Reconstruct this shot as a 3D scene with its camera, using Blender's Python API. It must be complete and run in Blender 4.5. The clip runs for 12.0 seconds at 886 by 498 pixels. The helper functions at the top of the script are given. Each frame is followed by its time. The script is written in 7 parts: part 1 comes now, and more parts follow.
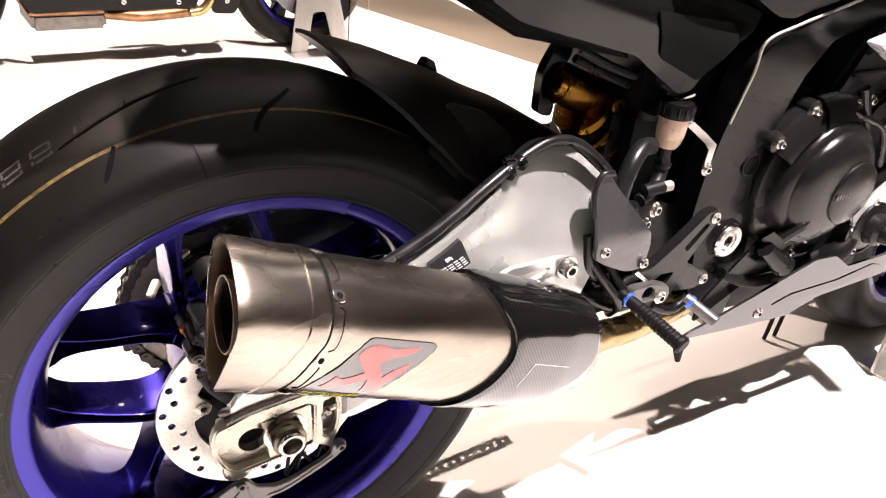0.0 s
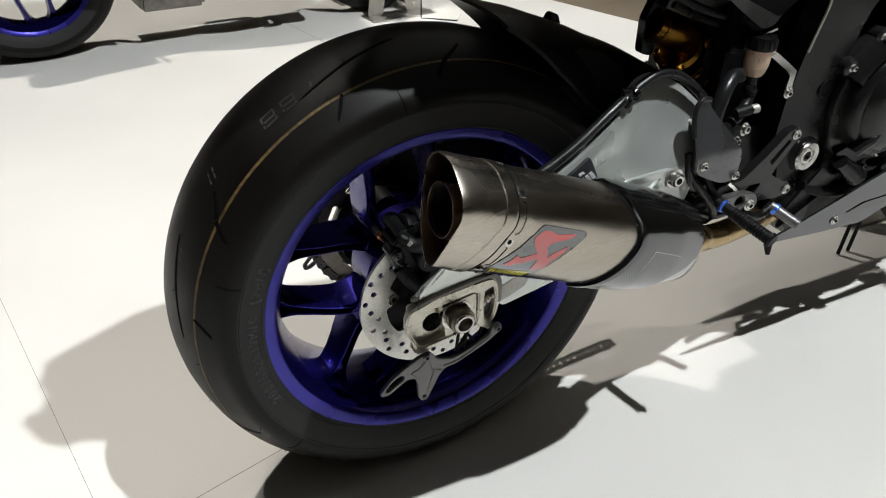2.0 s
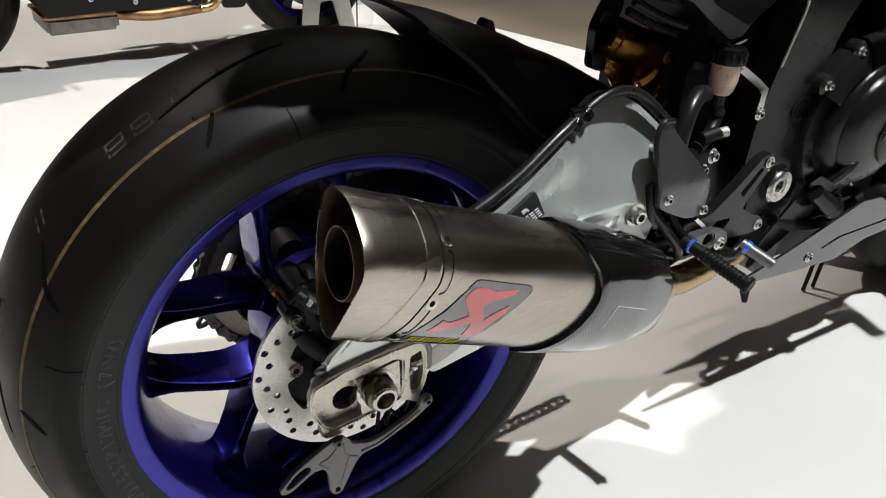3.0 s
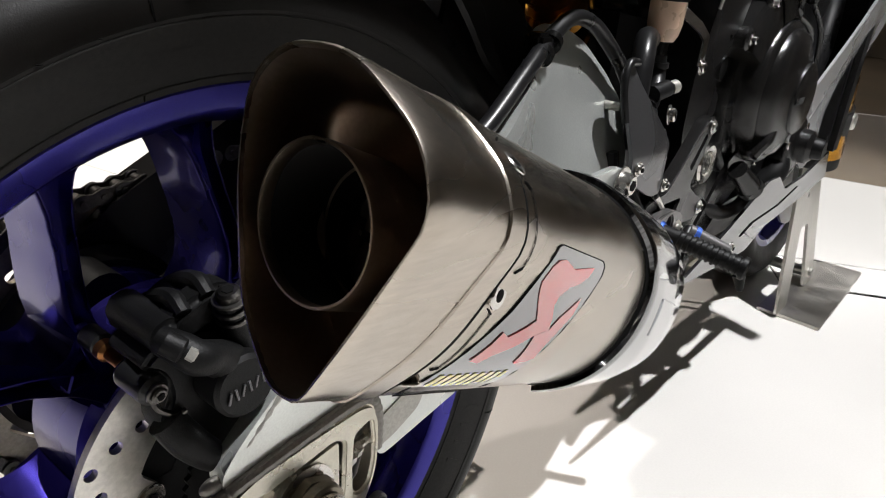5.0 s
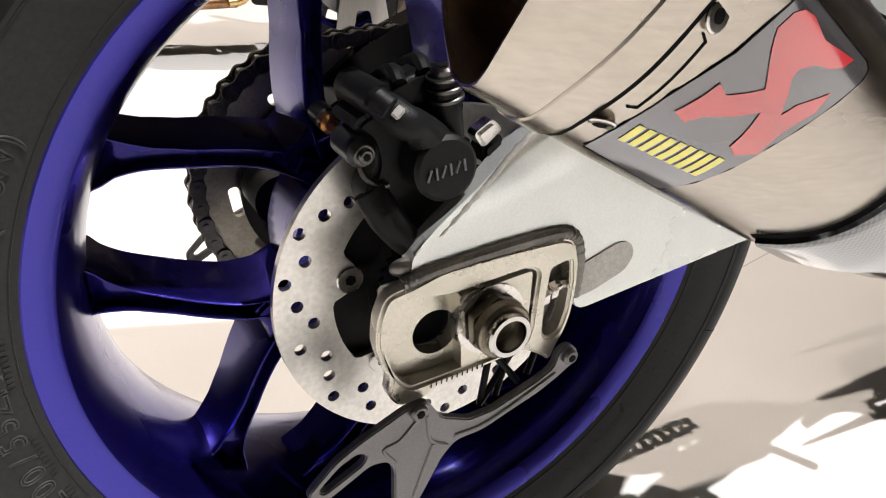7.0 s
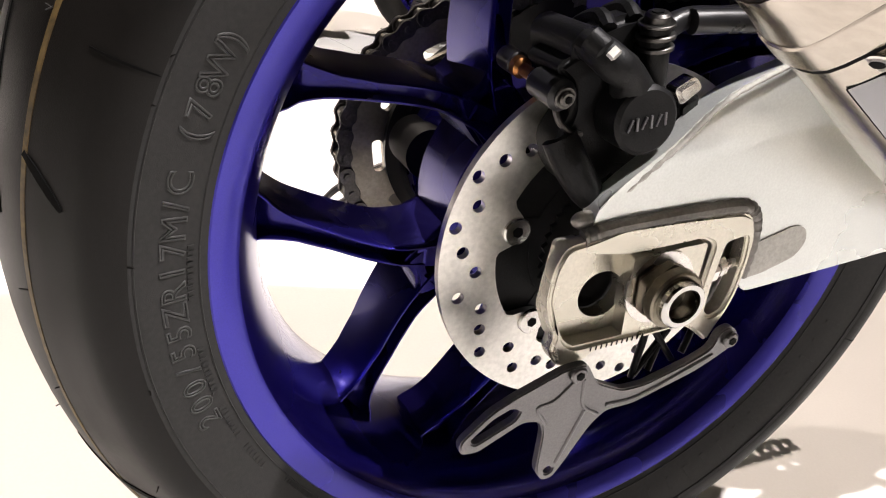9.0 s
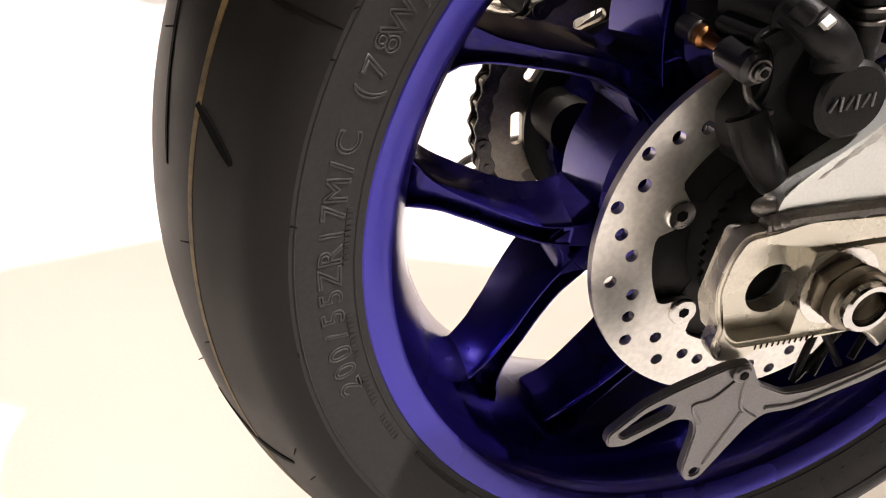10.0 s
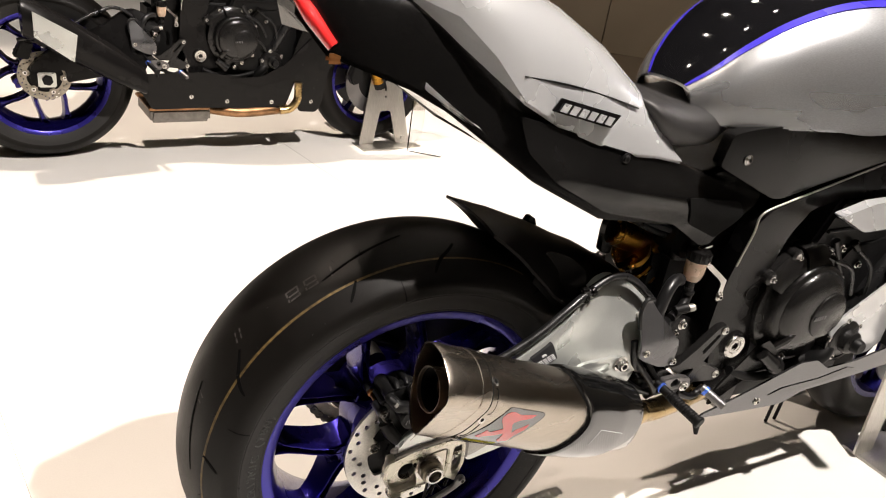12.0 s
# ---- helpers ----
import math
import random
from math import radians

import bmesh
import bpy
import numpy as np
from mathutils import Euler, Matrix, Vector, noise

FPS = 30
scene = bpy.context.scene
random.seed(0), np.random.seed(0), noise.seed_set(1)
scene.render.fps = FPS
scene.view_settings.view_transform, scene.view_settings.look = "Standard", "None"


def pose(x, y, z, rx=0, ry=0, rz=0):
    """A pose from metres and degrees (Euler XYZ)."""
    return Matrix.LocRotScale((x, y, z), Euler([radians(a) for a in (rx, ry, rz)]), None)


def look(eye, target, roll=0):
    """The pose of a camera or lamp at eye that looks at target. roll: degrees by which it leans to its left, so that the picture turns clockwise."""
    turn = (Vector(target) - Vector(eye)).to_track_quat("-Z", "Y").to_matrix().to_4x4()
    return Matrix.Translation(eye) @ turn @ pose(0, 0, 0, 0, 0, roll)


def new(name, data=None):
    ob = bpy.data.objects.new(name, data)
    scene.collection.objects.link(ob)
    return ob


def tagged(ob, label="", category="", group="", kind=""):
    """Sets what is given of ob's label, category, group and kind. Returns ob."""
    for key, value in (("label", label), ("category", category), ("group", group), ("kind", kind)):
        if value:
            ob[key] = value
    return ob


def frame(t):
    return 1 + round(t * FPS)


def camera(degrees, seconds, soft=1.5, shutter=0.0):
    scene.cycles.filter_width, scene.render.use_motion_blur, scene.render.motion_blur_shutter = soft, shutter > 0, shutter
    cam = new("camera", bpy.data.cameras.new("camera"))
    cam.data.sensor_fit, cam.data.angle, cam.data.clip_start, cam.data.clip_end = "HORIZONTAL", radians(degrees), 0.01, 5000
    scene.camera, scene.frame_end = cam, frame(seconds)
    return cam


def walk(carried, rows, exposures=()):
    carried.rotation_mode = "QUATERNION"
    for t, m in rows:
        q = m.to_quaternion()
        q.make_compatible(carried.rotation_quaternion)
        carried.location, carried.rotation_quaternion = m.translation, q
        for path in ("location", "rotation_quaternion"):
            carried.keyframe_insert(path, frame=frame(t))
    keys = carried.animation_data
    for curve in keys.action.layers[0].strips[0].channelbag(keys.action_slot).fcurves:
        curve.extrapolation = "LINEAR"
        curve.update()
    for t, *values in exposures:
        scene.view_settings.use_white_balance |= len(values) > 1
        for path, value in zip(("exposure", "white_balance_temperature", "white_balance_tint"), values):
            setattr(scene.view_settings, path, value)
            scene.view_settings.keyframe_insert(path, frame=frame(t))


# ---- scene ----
cam = camera(62.53, 12.0, 1.1)
# seconds, eye (x, y, z), yaw to the left of +y, pitch, roll
PATH = [
    (0, -0.1737, -0.6579, 0.8583, -32.90, -29.81, 6.84),
    (0.5, -0.3143, -0.7278, 0.8817, -30.54, -35.14, 4.51),
    (1, -0.3622, -0.7662, 0.8996, -28.19, -36.56, 2.46),
    (1.5, -0.3691, -0.7797, 0.9016, -27.39, -35.29, 1.54),
    (2, -0.3632, -0.7759, 0.9061, -28.19, -33.28, 1.83),
    (2.5, -0.3522, -0.7684, 0.8982, -28.56, -31.94, 2.18),
    (3, -0.2546, -0.6509, 0.8314, -32.68, -30.63, 3.22),
    (3.2, -0.2084, -0.5855, 0.7691, -36.57, -29.70, 4.01),
    (4.8, -0.2185, -0.3946, 0.6328, -53.14, -23.20, 5.60),
    (5, -0.2221, -0.3930, 0.6325, -52.69, -23.08, 5.54),
    (5.5, -0.2253, -0.3990, 0.6279, -49.77, -22.12, 5.12),
    (6, -0.2260, -0.4100, 0.6179, -46.99, -21.43, 5.58),
    (6.5, -0.2248, -0.4309, 0.5716, -41.19, -22.54, 6.35),
    (7, -0.2148, -0.4345, 0.5344, -31.42, -24.90, 5.52),
    (7.2, -0.2118, -0.4340, 0.5318, -29.34, -25.43, 5.74),
    (8.8, -0.2568, -0.4182, 0.5083, -30.88, -24.53, 9.81),
    (9, -0.2730, -0.4096, 0.4936, -27.11, -24.82, 9.79),
    (9.5, -0.2988, -0.3857, 0.4756, -21.46, -26.78, 10.37),
    (10, -0.3012, -0.3831, 0.4778, -20.35, -27.60, 10.56),
    (10.5, -0.3057, -0.4194, 0.5206, -23.54, -27.77, 10.65),
    (11, -0.3450, -0.5064, 0.6329, -28.82, -26.43, 10.68),
    (11.5, -0.4029, -0.6422, 0.8531, -34.15, -27.49, 10.13),
    (12, -0.4530, -0.8423, 1.0713, -30.94, -25.14, 8.89),
]


def eye_pose(x, y, z, yaw, pitch, roll):
    a, b = radians(yaw), radians(pitch)
    ahead = (-math.sin(a) * math.cos(b), math.cos(a) * math.cos(b), math.sin(b))
    return look((x, y, z), (x + ahead[0], y + ahead[1], z + ahead[2]), roll)


# seconds, stops, kelvin, tint
EXPOSURES = [(0.0, 0.72, 6950, 24), (0.5, 0.12, 6500, 16), (1.0, -0.75, 6200, 8), (2.5, -0.85, 6100, 6), (3.2, -0.5, 6100, 8), (4.8, -0.42, 6250, 11), (5.5, -0.36, 6250, 11), (6.5, -0.15, 6300, 12),
             (7.2, 0.0, 6500, 14), (9.0, 0.26, 6600, 16), (9.6, 0.2, 7000, 19), (10.5, 0.2, 7000, 19), (11.0, 0.28, 7000, 16), (11.5, 0.22, 6900, 15), (12.0, -0.15, 7050, 15)]
walk(cam, [(t, eye_pose(*row)) for t, *row in PATH], EXPOSURES)

# ---- light ----
world = bpy.data.worlds.new("hall_air")
scene.world = world
world.use_nodes = True
world.node_tree.nodes["Background"].inputs[0].default_value = (1.0, 0.86, 0.72, 1)
world.node_tree.nodes["Background"].inputs[1].default_value = 0.020


def spot(name, eye, target, watts, colour, cone, radius=0.05, blend=0.35):
    lamp = bpy.data.lights.new(name, "SPOT")
    lamp.energy, lamp.color, lamp.spot_size, lamp.spot_blend, lamp.shadow_soft_size = watts, colour, radians(cone), blend, radius
    ob = new(name, lamp)
    ob.matrix_world = look(eye, target)
    return ob


WARM, COOL = (1.0, 0.90, 0.79), (1.0, 0.985, 0.96)
spot("spot_lamp", (1.24, -1.36, 5.0), (0.1, 0.4, 0.0), 2050, COOL, 80, 0.04)
spot("spot_lamp", (-1.45, 1.35, 5.0), (-0.45, 0.0, 0.3), 380, WARM, 40, 0.06, 1.0)
spot("spot_lamp", (-0.5, 2.75, 5.0), (0.1, 2.0, 0.0), 1300, WARM, 50, 0.06)
spot("spot_lamp", (4.6, 2.6, 5.0), (4.6, 4.2, 0.0), 260, WARM, 110, 0.1)

# ---- mesh tools ----
def add_mesh(name, bm, material, parent=None, label="", sharp=35.0):
    me = bpy.data.meshes.new(name)
    bmesh.ops.recalc_face_normals(bm, faces=bm.faces)
    bm.to_mesh(me)
    bm.free()
    for p in me.polygons:
        p.use_smooth = True
    me.set_sharp_from_angle(angle=radians(sharp))
    for m in material if isinstance(material, (list, tuple)) else [material]:
        me.materials.append(m)
    ob = new(name, me)
    if parent is not None:
        ob.parent = parent
    if label:
        ob["label"] = label
    return ob


def part(name, bm, material, parent, label="", sharp=35.0):
    return add_mesh(name, bm, material, parent, label, sharp)


def empty(name, label, category, group="", at=(0, 0, 0)):
    ob = new(name)
    ob.location = at
    return tagged(ob, label, category, group)


def join(target, *others):
    for bm in others:
        me = bpy.data.meshes.new("joined")
        bm.to_mesh(me)
        target.from_mesh(me)
        bpy.data.meshes.remove(me)
        bm.free()
    return target


def smooth_path(points, n=6):
    """Catmull-Rom through the points."""
    pts = [Vector(p) for p in points]
    if len(pts) < 3:
        return pts
    ext = [2 * pts[0] - pts[1]] + pts + [2 * pts[-1] - pts[-2]]
    out = []
    for i in range(1, len(ext) - 2):
        p0, p1, p2, p3 = ext[i - 1], ext[i], ext[i + 1], ext[i + 2]
        for k in range(n):
            t = k / n
            out.append(0.5 * (2 * p1 + (p2 - p0) * t + (2 * p0 - 5 * p1 + 4 * p2 - p3) * t * t + (3 * p1 - p0 - 3 * p2 + p3) * t ** 3))
    out.append(pts[-1])
    return out


def skin(loops, closed=False, caps=True, bm=None):
    """Quads between loops of equal length."""
    bm = bm or bmesh.new()
    rows = [[bm.verts.new(p) for p in loop] for loop in loops]
    n = len(rows[0])
    for a, b in zip(rows, rows[1:] + (rows[:1] if closed else [])):
        for i in range(n):
            bm.faces.new((a[i], a[(i + 1) % n], b[(i + 1) % n], b[i]))
    if caps and not closed:
        bm.faces.new(rows[0][::-1])
        bm.faces.new(rows[-1])
    return bm


def tube(points, radius, seg=10, smooth=6, caps=True, bm=None):
    """A tube along a smooth path; radius may be a list, one for each given point."""
    path = smooth_path(points, smooth) if smooth else [Vector(p) for p in points]
    m = len(path)
    rad = radius if isinstance(radius, (list, tuple)) else [radius] * len(points)
    loops, side = [], None
    for i, p in enumerate(path):
        way = (path[min(i + 1, m - 1)] - path[max(i - 1, 0)]).normalized()
        if side is None:
            side = way.orthogonal().normalized()
        side = (side - way * side.dot(way)).normalized()
        up = way.cross(side)
        f = i / (m - 1) * (len(rad) - 1)
        k = min(int(f), len(rad) - 2)
        r = rad[k] + (rad[k + 1] - rad[k]) * (f - k)
        loops.append([p + r * (math.cos(a) * side + math.sin(a) * up) for a in [2 * math.pi * j / seg for j in range(seg)]])
    return skin(loops, caps=caps, bm=bm)


def lathe(profile, n=96, centre=(0, 0, 0.326), closed=True, a0=0.0, a1=360.0, bm=None):
    """(radius, y) turned round the wheel's axis, which lies along y."""
    bm = bm or bmesh.new()
    full = a1 - a0 >= 360
    cols = []
    for i in range(n if full else n + 1):
        a = radians(a0 + (a1 - a0) * i / n)
        cols.append([bm.verts.new((centre[0] + r * math.cos(a), centre[1] + y, centre[2] + r * math.sin(a))) for r, y in profile])
    m = len(profile)
    for c, d in zip(cols, cols[1:] + (cols[:1] if full else [])):
        for j in range(m if closed else m - 1):
            bm.faces.new((c[j], c[(j + 1) % m], d[(j + 1) % m], d[j]))
    if not full and closed:
        bm.faces.new(cols[0])
        bm.faces.new(cols[-1][::-1])
    return bm


def prism(outline, y0, y1, holes=(), bevel=0.0, seg=2):
    """An outline in (x, z), with holes, as a plate from y0 to y1."""
    bm = bmesh.new()
    edges = []
    for loop in (outline, *holes):
        vs = [bm.verts.new((x, y0, z)) for x, z in loop]
        edges += [bm.edges.new((vs[i], vs[(i + 1) % len(vs)])) for i in range(len(vs))]
    if holes:
        bmesh.ops.triangle_fill(bm, edges=edges, use_beauty=True)
        bmesh.ops.dissolve_limit(bm, angle_limit=0.01, verts=bm.verts, edges=[e for e in bm.edges if not e.is_boundary])
    else:
        bm.faces.new(bm.verts[:])
    rim = [e for e in bm.edges if e.is_boundary]
    got = bmesh.ops.extrude_face_region(bm, geom=bm.faces[:])
    bmesh.ops.translate(bm, verts=[v for v in got["geom"] if isinstance(v, bmesh.types.BMVert)], vec=(0, y1 - y0, 0))
    bmesh.ops.recalc_face_normals(bm, faces=bm.faces)
    if bevel:
        sharp = [e for e in bm.edges if len(e.link_faces) == 2 and e.calc_face_angle(0) > 0.9 and abs(e.verts[0].co.y - e.verts[1].co.y) < 1e-6]
        bmesh.ops.bevel(bm, geom=sharp, offset=bevel, segments=seg, affect="EDGES", clamp_overlap=True)
    return bm


def box(x0, x1, y0, y1, z0, z1, bevel=0.0, seg=2):
    bm = bmesh.new()
    bmesh.ops.create_cube(bm, size=1)
    for v in bm.verts:
        v.co = ((x0 + x1) / 2 + v.co.x * (x1 - x0), (y0 + y1) / 2 + v.co.y * (y1 - y0), (z0 + z1) / 2 + v.co.z * (z1 - z0))
    if bevel:
        bmesh.ops.bevel(bm, geom=bm.edges[:], offset=bevel, segments=seg, affect="EDGES", clamp_overlap=True)
    return bm


def rounded(outline, r=0.006, n=4):
    """The outline with its corners rounded."""
    out, m = [], len(outline)
    for i in range(m):
        p, a, b = Vector(outline[i]), Vector(outline[i - 1]), Vector(outline[(i + 1) % m])
        u, v = a - p, b - p
        cut = min(r, u.length * 0.45, v.length * 0.45)
        s, e = p + u.normalized() * cut, p + v.normalized() * cut
        for k in range(n + 1):
            t = k / n
            q = (1 - t) ** 2 * s + 2 * t * (1 - t) * p + t * t * e
            out.append((q.x, q.y))
    return out


def ring2d(cx, cz, r, n=16, rz=None):
    return [(cx + r * math.cos(2 * math.pi * i / n), cz + (rz or r) * math.sin(2 * math.pi * i / n)) for i in range(n)]


def panel(outline, depth, thick=0.004, cell=0.03, inward=1.0, edge=0.0):
    """A curved sheet: an outline in (x, z), laid at y = depth(x, z), with a thickness."""
    bm = bmesh.new()
    bm.faces.new([bm.verts.new((x, 0, z)) for x, z in outline])
    xs, zs = [p[0] for p in outline], [p[1] for p in outline]
    for lo, hi, axis in ((min(xs), max(xs), 0), (min(zs), max(zs), 2)):
        k = max(1, int((hi - lo) / cell))
        for i in range(1, k):
            at, way = [0, 0, 0], [0, 0, 0]
            at[axis], way[axis] = lo + (hi - lo) * i / k, 1
            bmesh.ops.bisect_plane(bm, geom=bm.faces[:] + bm.edges[:] + bm.verts[:], plane_co=at, plane_no=way, dist=1e-6)
    bmesh.ops.triangulate(bm, faces=[f for f in bm.faces if len(f.verts) > 4])
    for v in bm.verts:
        v.co.y = depth(v.co.x, v.co.z)
    got = bmesh.ops.extrude_face_region(bm, geom=bm.faces[:])
    bmesh.ops.translate(bm, verts=[v for v in got["geom"] if isinstance(v, bmesh.types.BMVert)], vec=(0, thick * inward, 0))
    bmesh.ops.recalc_face_normals(bm, faces=bm.faces)
    if edge:
        sharp = [e for e in bm.edges if len(e.link_faces) == 2 and e.calc_face_angle(0) > 1.0]
        bmesh.ops.bevel(bm, geom=sharp, offset=edge, segments=2, affect="EDGES", clamp_overlap=True)
    return bm


def drum(centre, way, r, length, seg=24, bevel=0.0, bore=0.0, bore_depth=0.0, r2=None):
    """A turned cylinder from centre along way, with a chamfer and an optional blind bore in its far end."""
    c, w = Vector(centre), Vector(way).normalized()
    s = w.orthogonal().normalized()
    u = w.cross(s)
    r2 = r if r2 is None else r2
    prof = [(r, 0), (r2, length - bevel), (r2 - bevel, length)] if bevel else [(r, 0), (r2, length)]
    if bore:
        prof += [(bore, length), (bore, length - bore_depth)]
    loops = [[c + w * h + q * (math.cos(a) * s + math.sin(a) * u) for a in [2 * math.pi * j / seg for j in range(seg)]] for q, h in prof]
    return skin(loops)


def bolt(centre, way, r=0.005, h=0.004, washer=True):
    """A socket-head bolt with a hexagonal bore on a washer."""
    c, w = Vector(centre), Vector(way).normalized()
    bm = drum(c + w * 0.001, w, r, h, 20, bevel=r * 0.22)
    s = w.orthogonal().normalized()
    u = w.cross(s)
    if washer:
        join(bm, drum(c, w, r * 1.45, 0.0014, 20, bevel=0.0004))
    return bm


def socket(centre, way, r):
    """A dark six-sided plug that paints in the shaded hole of a bolt's head."""
    c, w = Vector(centre), Vector(way).normalized()
    return drum(c, w, r, 0.0012, 6)


def fastener(name, centre, way, parent, metal, r=0.005, h=0.004, washer=True, label=""):
    ob = part(name, bolt(centre, way, r, h, washer), metal, parent, label)
    c, w = Vector(centre), Vector(way).normalized()
    bm = socket(c + w * (h + 0.0004), w, r * 0.5)
    join_into(ob, bm, DARK)
    return ob


def join_into(ob, bm, material):
    """Adds a bmesh to an object's mesh under a second material."""
    me = ob.data
    base = bmesh.new()
    base.from_mesh(me)
    slot = len(me.materials)
    for f in bm.faces:
        f.material_index = slot
    for f in base.faces:
        f.material_index = min(f.material_index, slot - 1)
    tmp = bpy.data.meshes.new("tmp")
    bm.to_mesh(tmp)
    base.from_mesh(tmp)
    bpy.data.meshes.remove(tmp)
    bm.free()
    base.to_mesh(me)
    base.free()
    me.materials.append(material)
    for p in me.polygons:
        p.use_smooth = True
    me.set_sharp_from_angle(angle=radians(35))


def moved(bm, m):
    bmesh.ops.transform(bm, matrix=m, verts=bm.verts)
    return bm


def mirrored(bm):
    bmesh.ops.transform(bm, matrix=Matrix.Diagonal((1, -1, 1, 1)), verts=bm.verts)
    bmesh.ops.reverse_faces(bm, faces=bm.faces)
    return bm


def between(x, table):
    """Linear between (x, value) rows."""
    return float(np.interp(x, [r[0] for r in table], [r[1] for r in table]))


# ---- materials ----
def surface(name, colour, rough=0.5, metal=0.0, grain=0.0, grain_size=400.0, spots=0.0, spot_size=9.0, bump=0.0, bump_size=900.0,
            coat=0.0, stretch=(1, 1, 1), rough_var=0.08, alpha=1.0, transmission=0.0, ior=1.45, aniso=0.0, spec=0.5, dents=0.0):
    m = bpy.data.materials.new(name)
    m.use_nodes = True
    nt = m.node_tree
    b = nt.nodes["Principled BSDF"]
    co = nt.nodes.new("ShaderNodeTexCoord")
    mp = nt.nodes.new("ShaderNodeMapping")
    mp.inputs["Scale"].default_value = stretch
    nt.links.new(co.outputs["Object"], mp.inputs[0])

    def wave(size, detail=4.0):
        n = nt.nodes.new("ShaderNodeTexNoise")
        n.inputs["Scale"].default_value, n.inputs["Detail"].default_value = size, detail
        nt.links.new(mp.outputs[0], n.inputs["Vector"])
        return n.outputs["Fac"]

    def ramp(src, lo, hi):
        r = nt.nodes.new("ShaderNodeMapRange")
        r.inputs["From Min"].default_value, r.inputs["From Max"].default_value = 0.3, 0.7
        r.inputs["To Min"].default_value, r.inputs["To Max"].default_value = lo, hi
        nt.links.new(src, r.inputs["Value"])
        return r.outputs[0]

    fine, broad = wave(grain_size), wave(spot_size)
    a = ramp(fine, 1 - grain, 1 + grain)
    c = ramp(broad, 1 - spots, 1 + spots)
    mul = nt.nodes.new("ShaderNodeMath")
    mul.operation = "MULTIPLY"
    nt.links.new(a, mul.inputs[0])
    nt.links.new(c, mul.inputs[1])
    tint = nt.nodes.new("ShaderNodeVectorMath")
    tint.operation = "SCALE"
    tint.inputs[0].default_value = colour
    nt.links.new(mul.outputs[0], tint.inputs["Scale"])
    nt.links.new(tint.outputs[0], b.inputs["Base Color"])
    nt.links.new(ramp(broad, max(0.02, rough - rough_var), rough + rough_var), b.inputs["Roughness"])
    b.inputs["Metallic"].default_value = metal
    b.inputs["Coat Weight"].default_value = coat
    b.inputs["Coat Roughness"].default_value = 0.06
    b.inputs["Transmission Weight"].default_value = transmission
    b.inputs["IOR"].default_value = ior
    b.inputs["Alpha"].default_value = alpha
    b.inputs["Anisotropic"].default_value = aniso
    b.inputs["Specular IOR Level"].default_value = spec
    if bump:
        bp = nt.nodes.new("ShaderNodeBump")
        bp.inputs["Strength"].default_value = bump
        bp.inputs["Distance"].default_value = 0.0006
        nt.links.new(wave(bump_size, 3.0), bp.inputs["Height"])
        nt.links.new(bp.outputs[0], b.inputs["Normal"])
        if dents:
            big = nt.nodes.new("ShaderNodeBump")
            big.inputs["Strength"].default_value = dents
            big.inputs["Distance"].default_value = 0.004
            low = nt.nodes.new("ShaderNodeTexNoise")
            low.inputs["Scale"].default_value, low.inputs["Detail"].default_value = 22.0, 1.5
            nt.links.new(co.outputs["Object"], low.inputs["Vector"])
            nt.links.new(low.outputs["Fac"], big.inputs["Height"])
            nt.links.new(big.outputs[0], bp.inputs["Normal"])
    return m


RUBBER = surface("tyre_rubber", (0.0050, 0.0042, 0.0036), 0.47, spec=0.21, grain=0.12, spots=0.18, spot_size=14, bump=0.18, bump_size=1400)
SIDEWALL = surface("tyre_sidewall", (0.0200, 0.0195, 0.0190), 0.55, spec=0.26, grain=0.15, spots=0.15, bump=0.25, bump_size=1600)
LETTER = surface("tyre_lettering", (0.030, 0.030, 0.0295), 0.5, grain=0.2, spots=0.15, bump=0.2, bump_size=1600)
GROOVE = surface("tyre_groove_shade", (0.0015, 0.0015, 0.0015), 0.8, spec=0.1)
YELLOW_MARK = surface("yellow_tyre_mark", (0.085, 0.055, 0.016), 0.6, grain=0.5, grain_size=220, spots=0.4, spot_size=40)
CHALK = surface("chalk_mark", (0.034, 0.031, 0.029), 0.7, grain=0.4, spots=0.4, spot_size=60)
# one blue paint in two tones: shade in the spokes' colour, light in the lip's
BLUE = surface("blue_rim_paint_shaded", (0.0120, 0.0080, 0.128), 0.25, 0.85, grain=0.10, grain_size=1500, spots=0.05, coat=0.30)
BLUE_LIP = surface("blue_rim_paint_lit", (0.038, 0.031, 0.29), 0.29, 0.65, grain=0.10, grain_size=1500, spots=0.05, coat=0.2)
TITANIUM = surface("brushed_titanium", (0.43, 0.385, 0.33), 0.26, 1.0, dents=0.32, grain=0.07, grain_size=260, spots=0.14, spot_size=9, bump=0.08, bump_size=500, stretch=(0.25, 1.5, 1.5))
TIP = surface("heat_tinted_titanium", (0.28, 0.22, 0.17), 0.34, 1.0, grain=0.08, spots=0.25, spot_size=16, bump=0.05)
BORE_BLACK = surface("near_black_bore", (0.004, 0.0036, 0.0032), 0.7, 0.3, spots=0.3)
ALU = surface("satin_aluminium", (0.66, 0.68, 0.655), 0.31, 0.70, dents=0.14, grain=0.05, grain_size=700, spots=0.07, spot_size=11, bump=0.06, bump_size=1200)
CAST = surface("cast_aluminium", (0.42, 0.41, 0.375), 0.50, 0.75, grain=0.12, grain_size=500, spots=0.16, spot_size=30, bump=0.35, bump_size=700)
MACHINED = surface("machined_aluminium", (0.58, 0.55, 0.47), 0.28, 0.76, grain=0.06, grain_size=600, spots=0.10, spot_size=30, bump=0.08, bump_size=900)
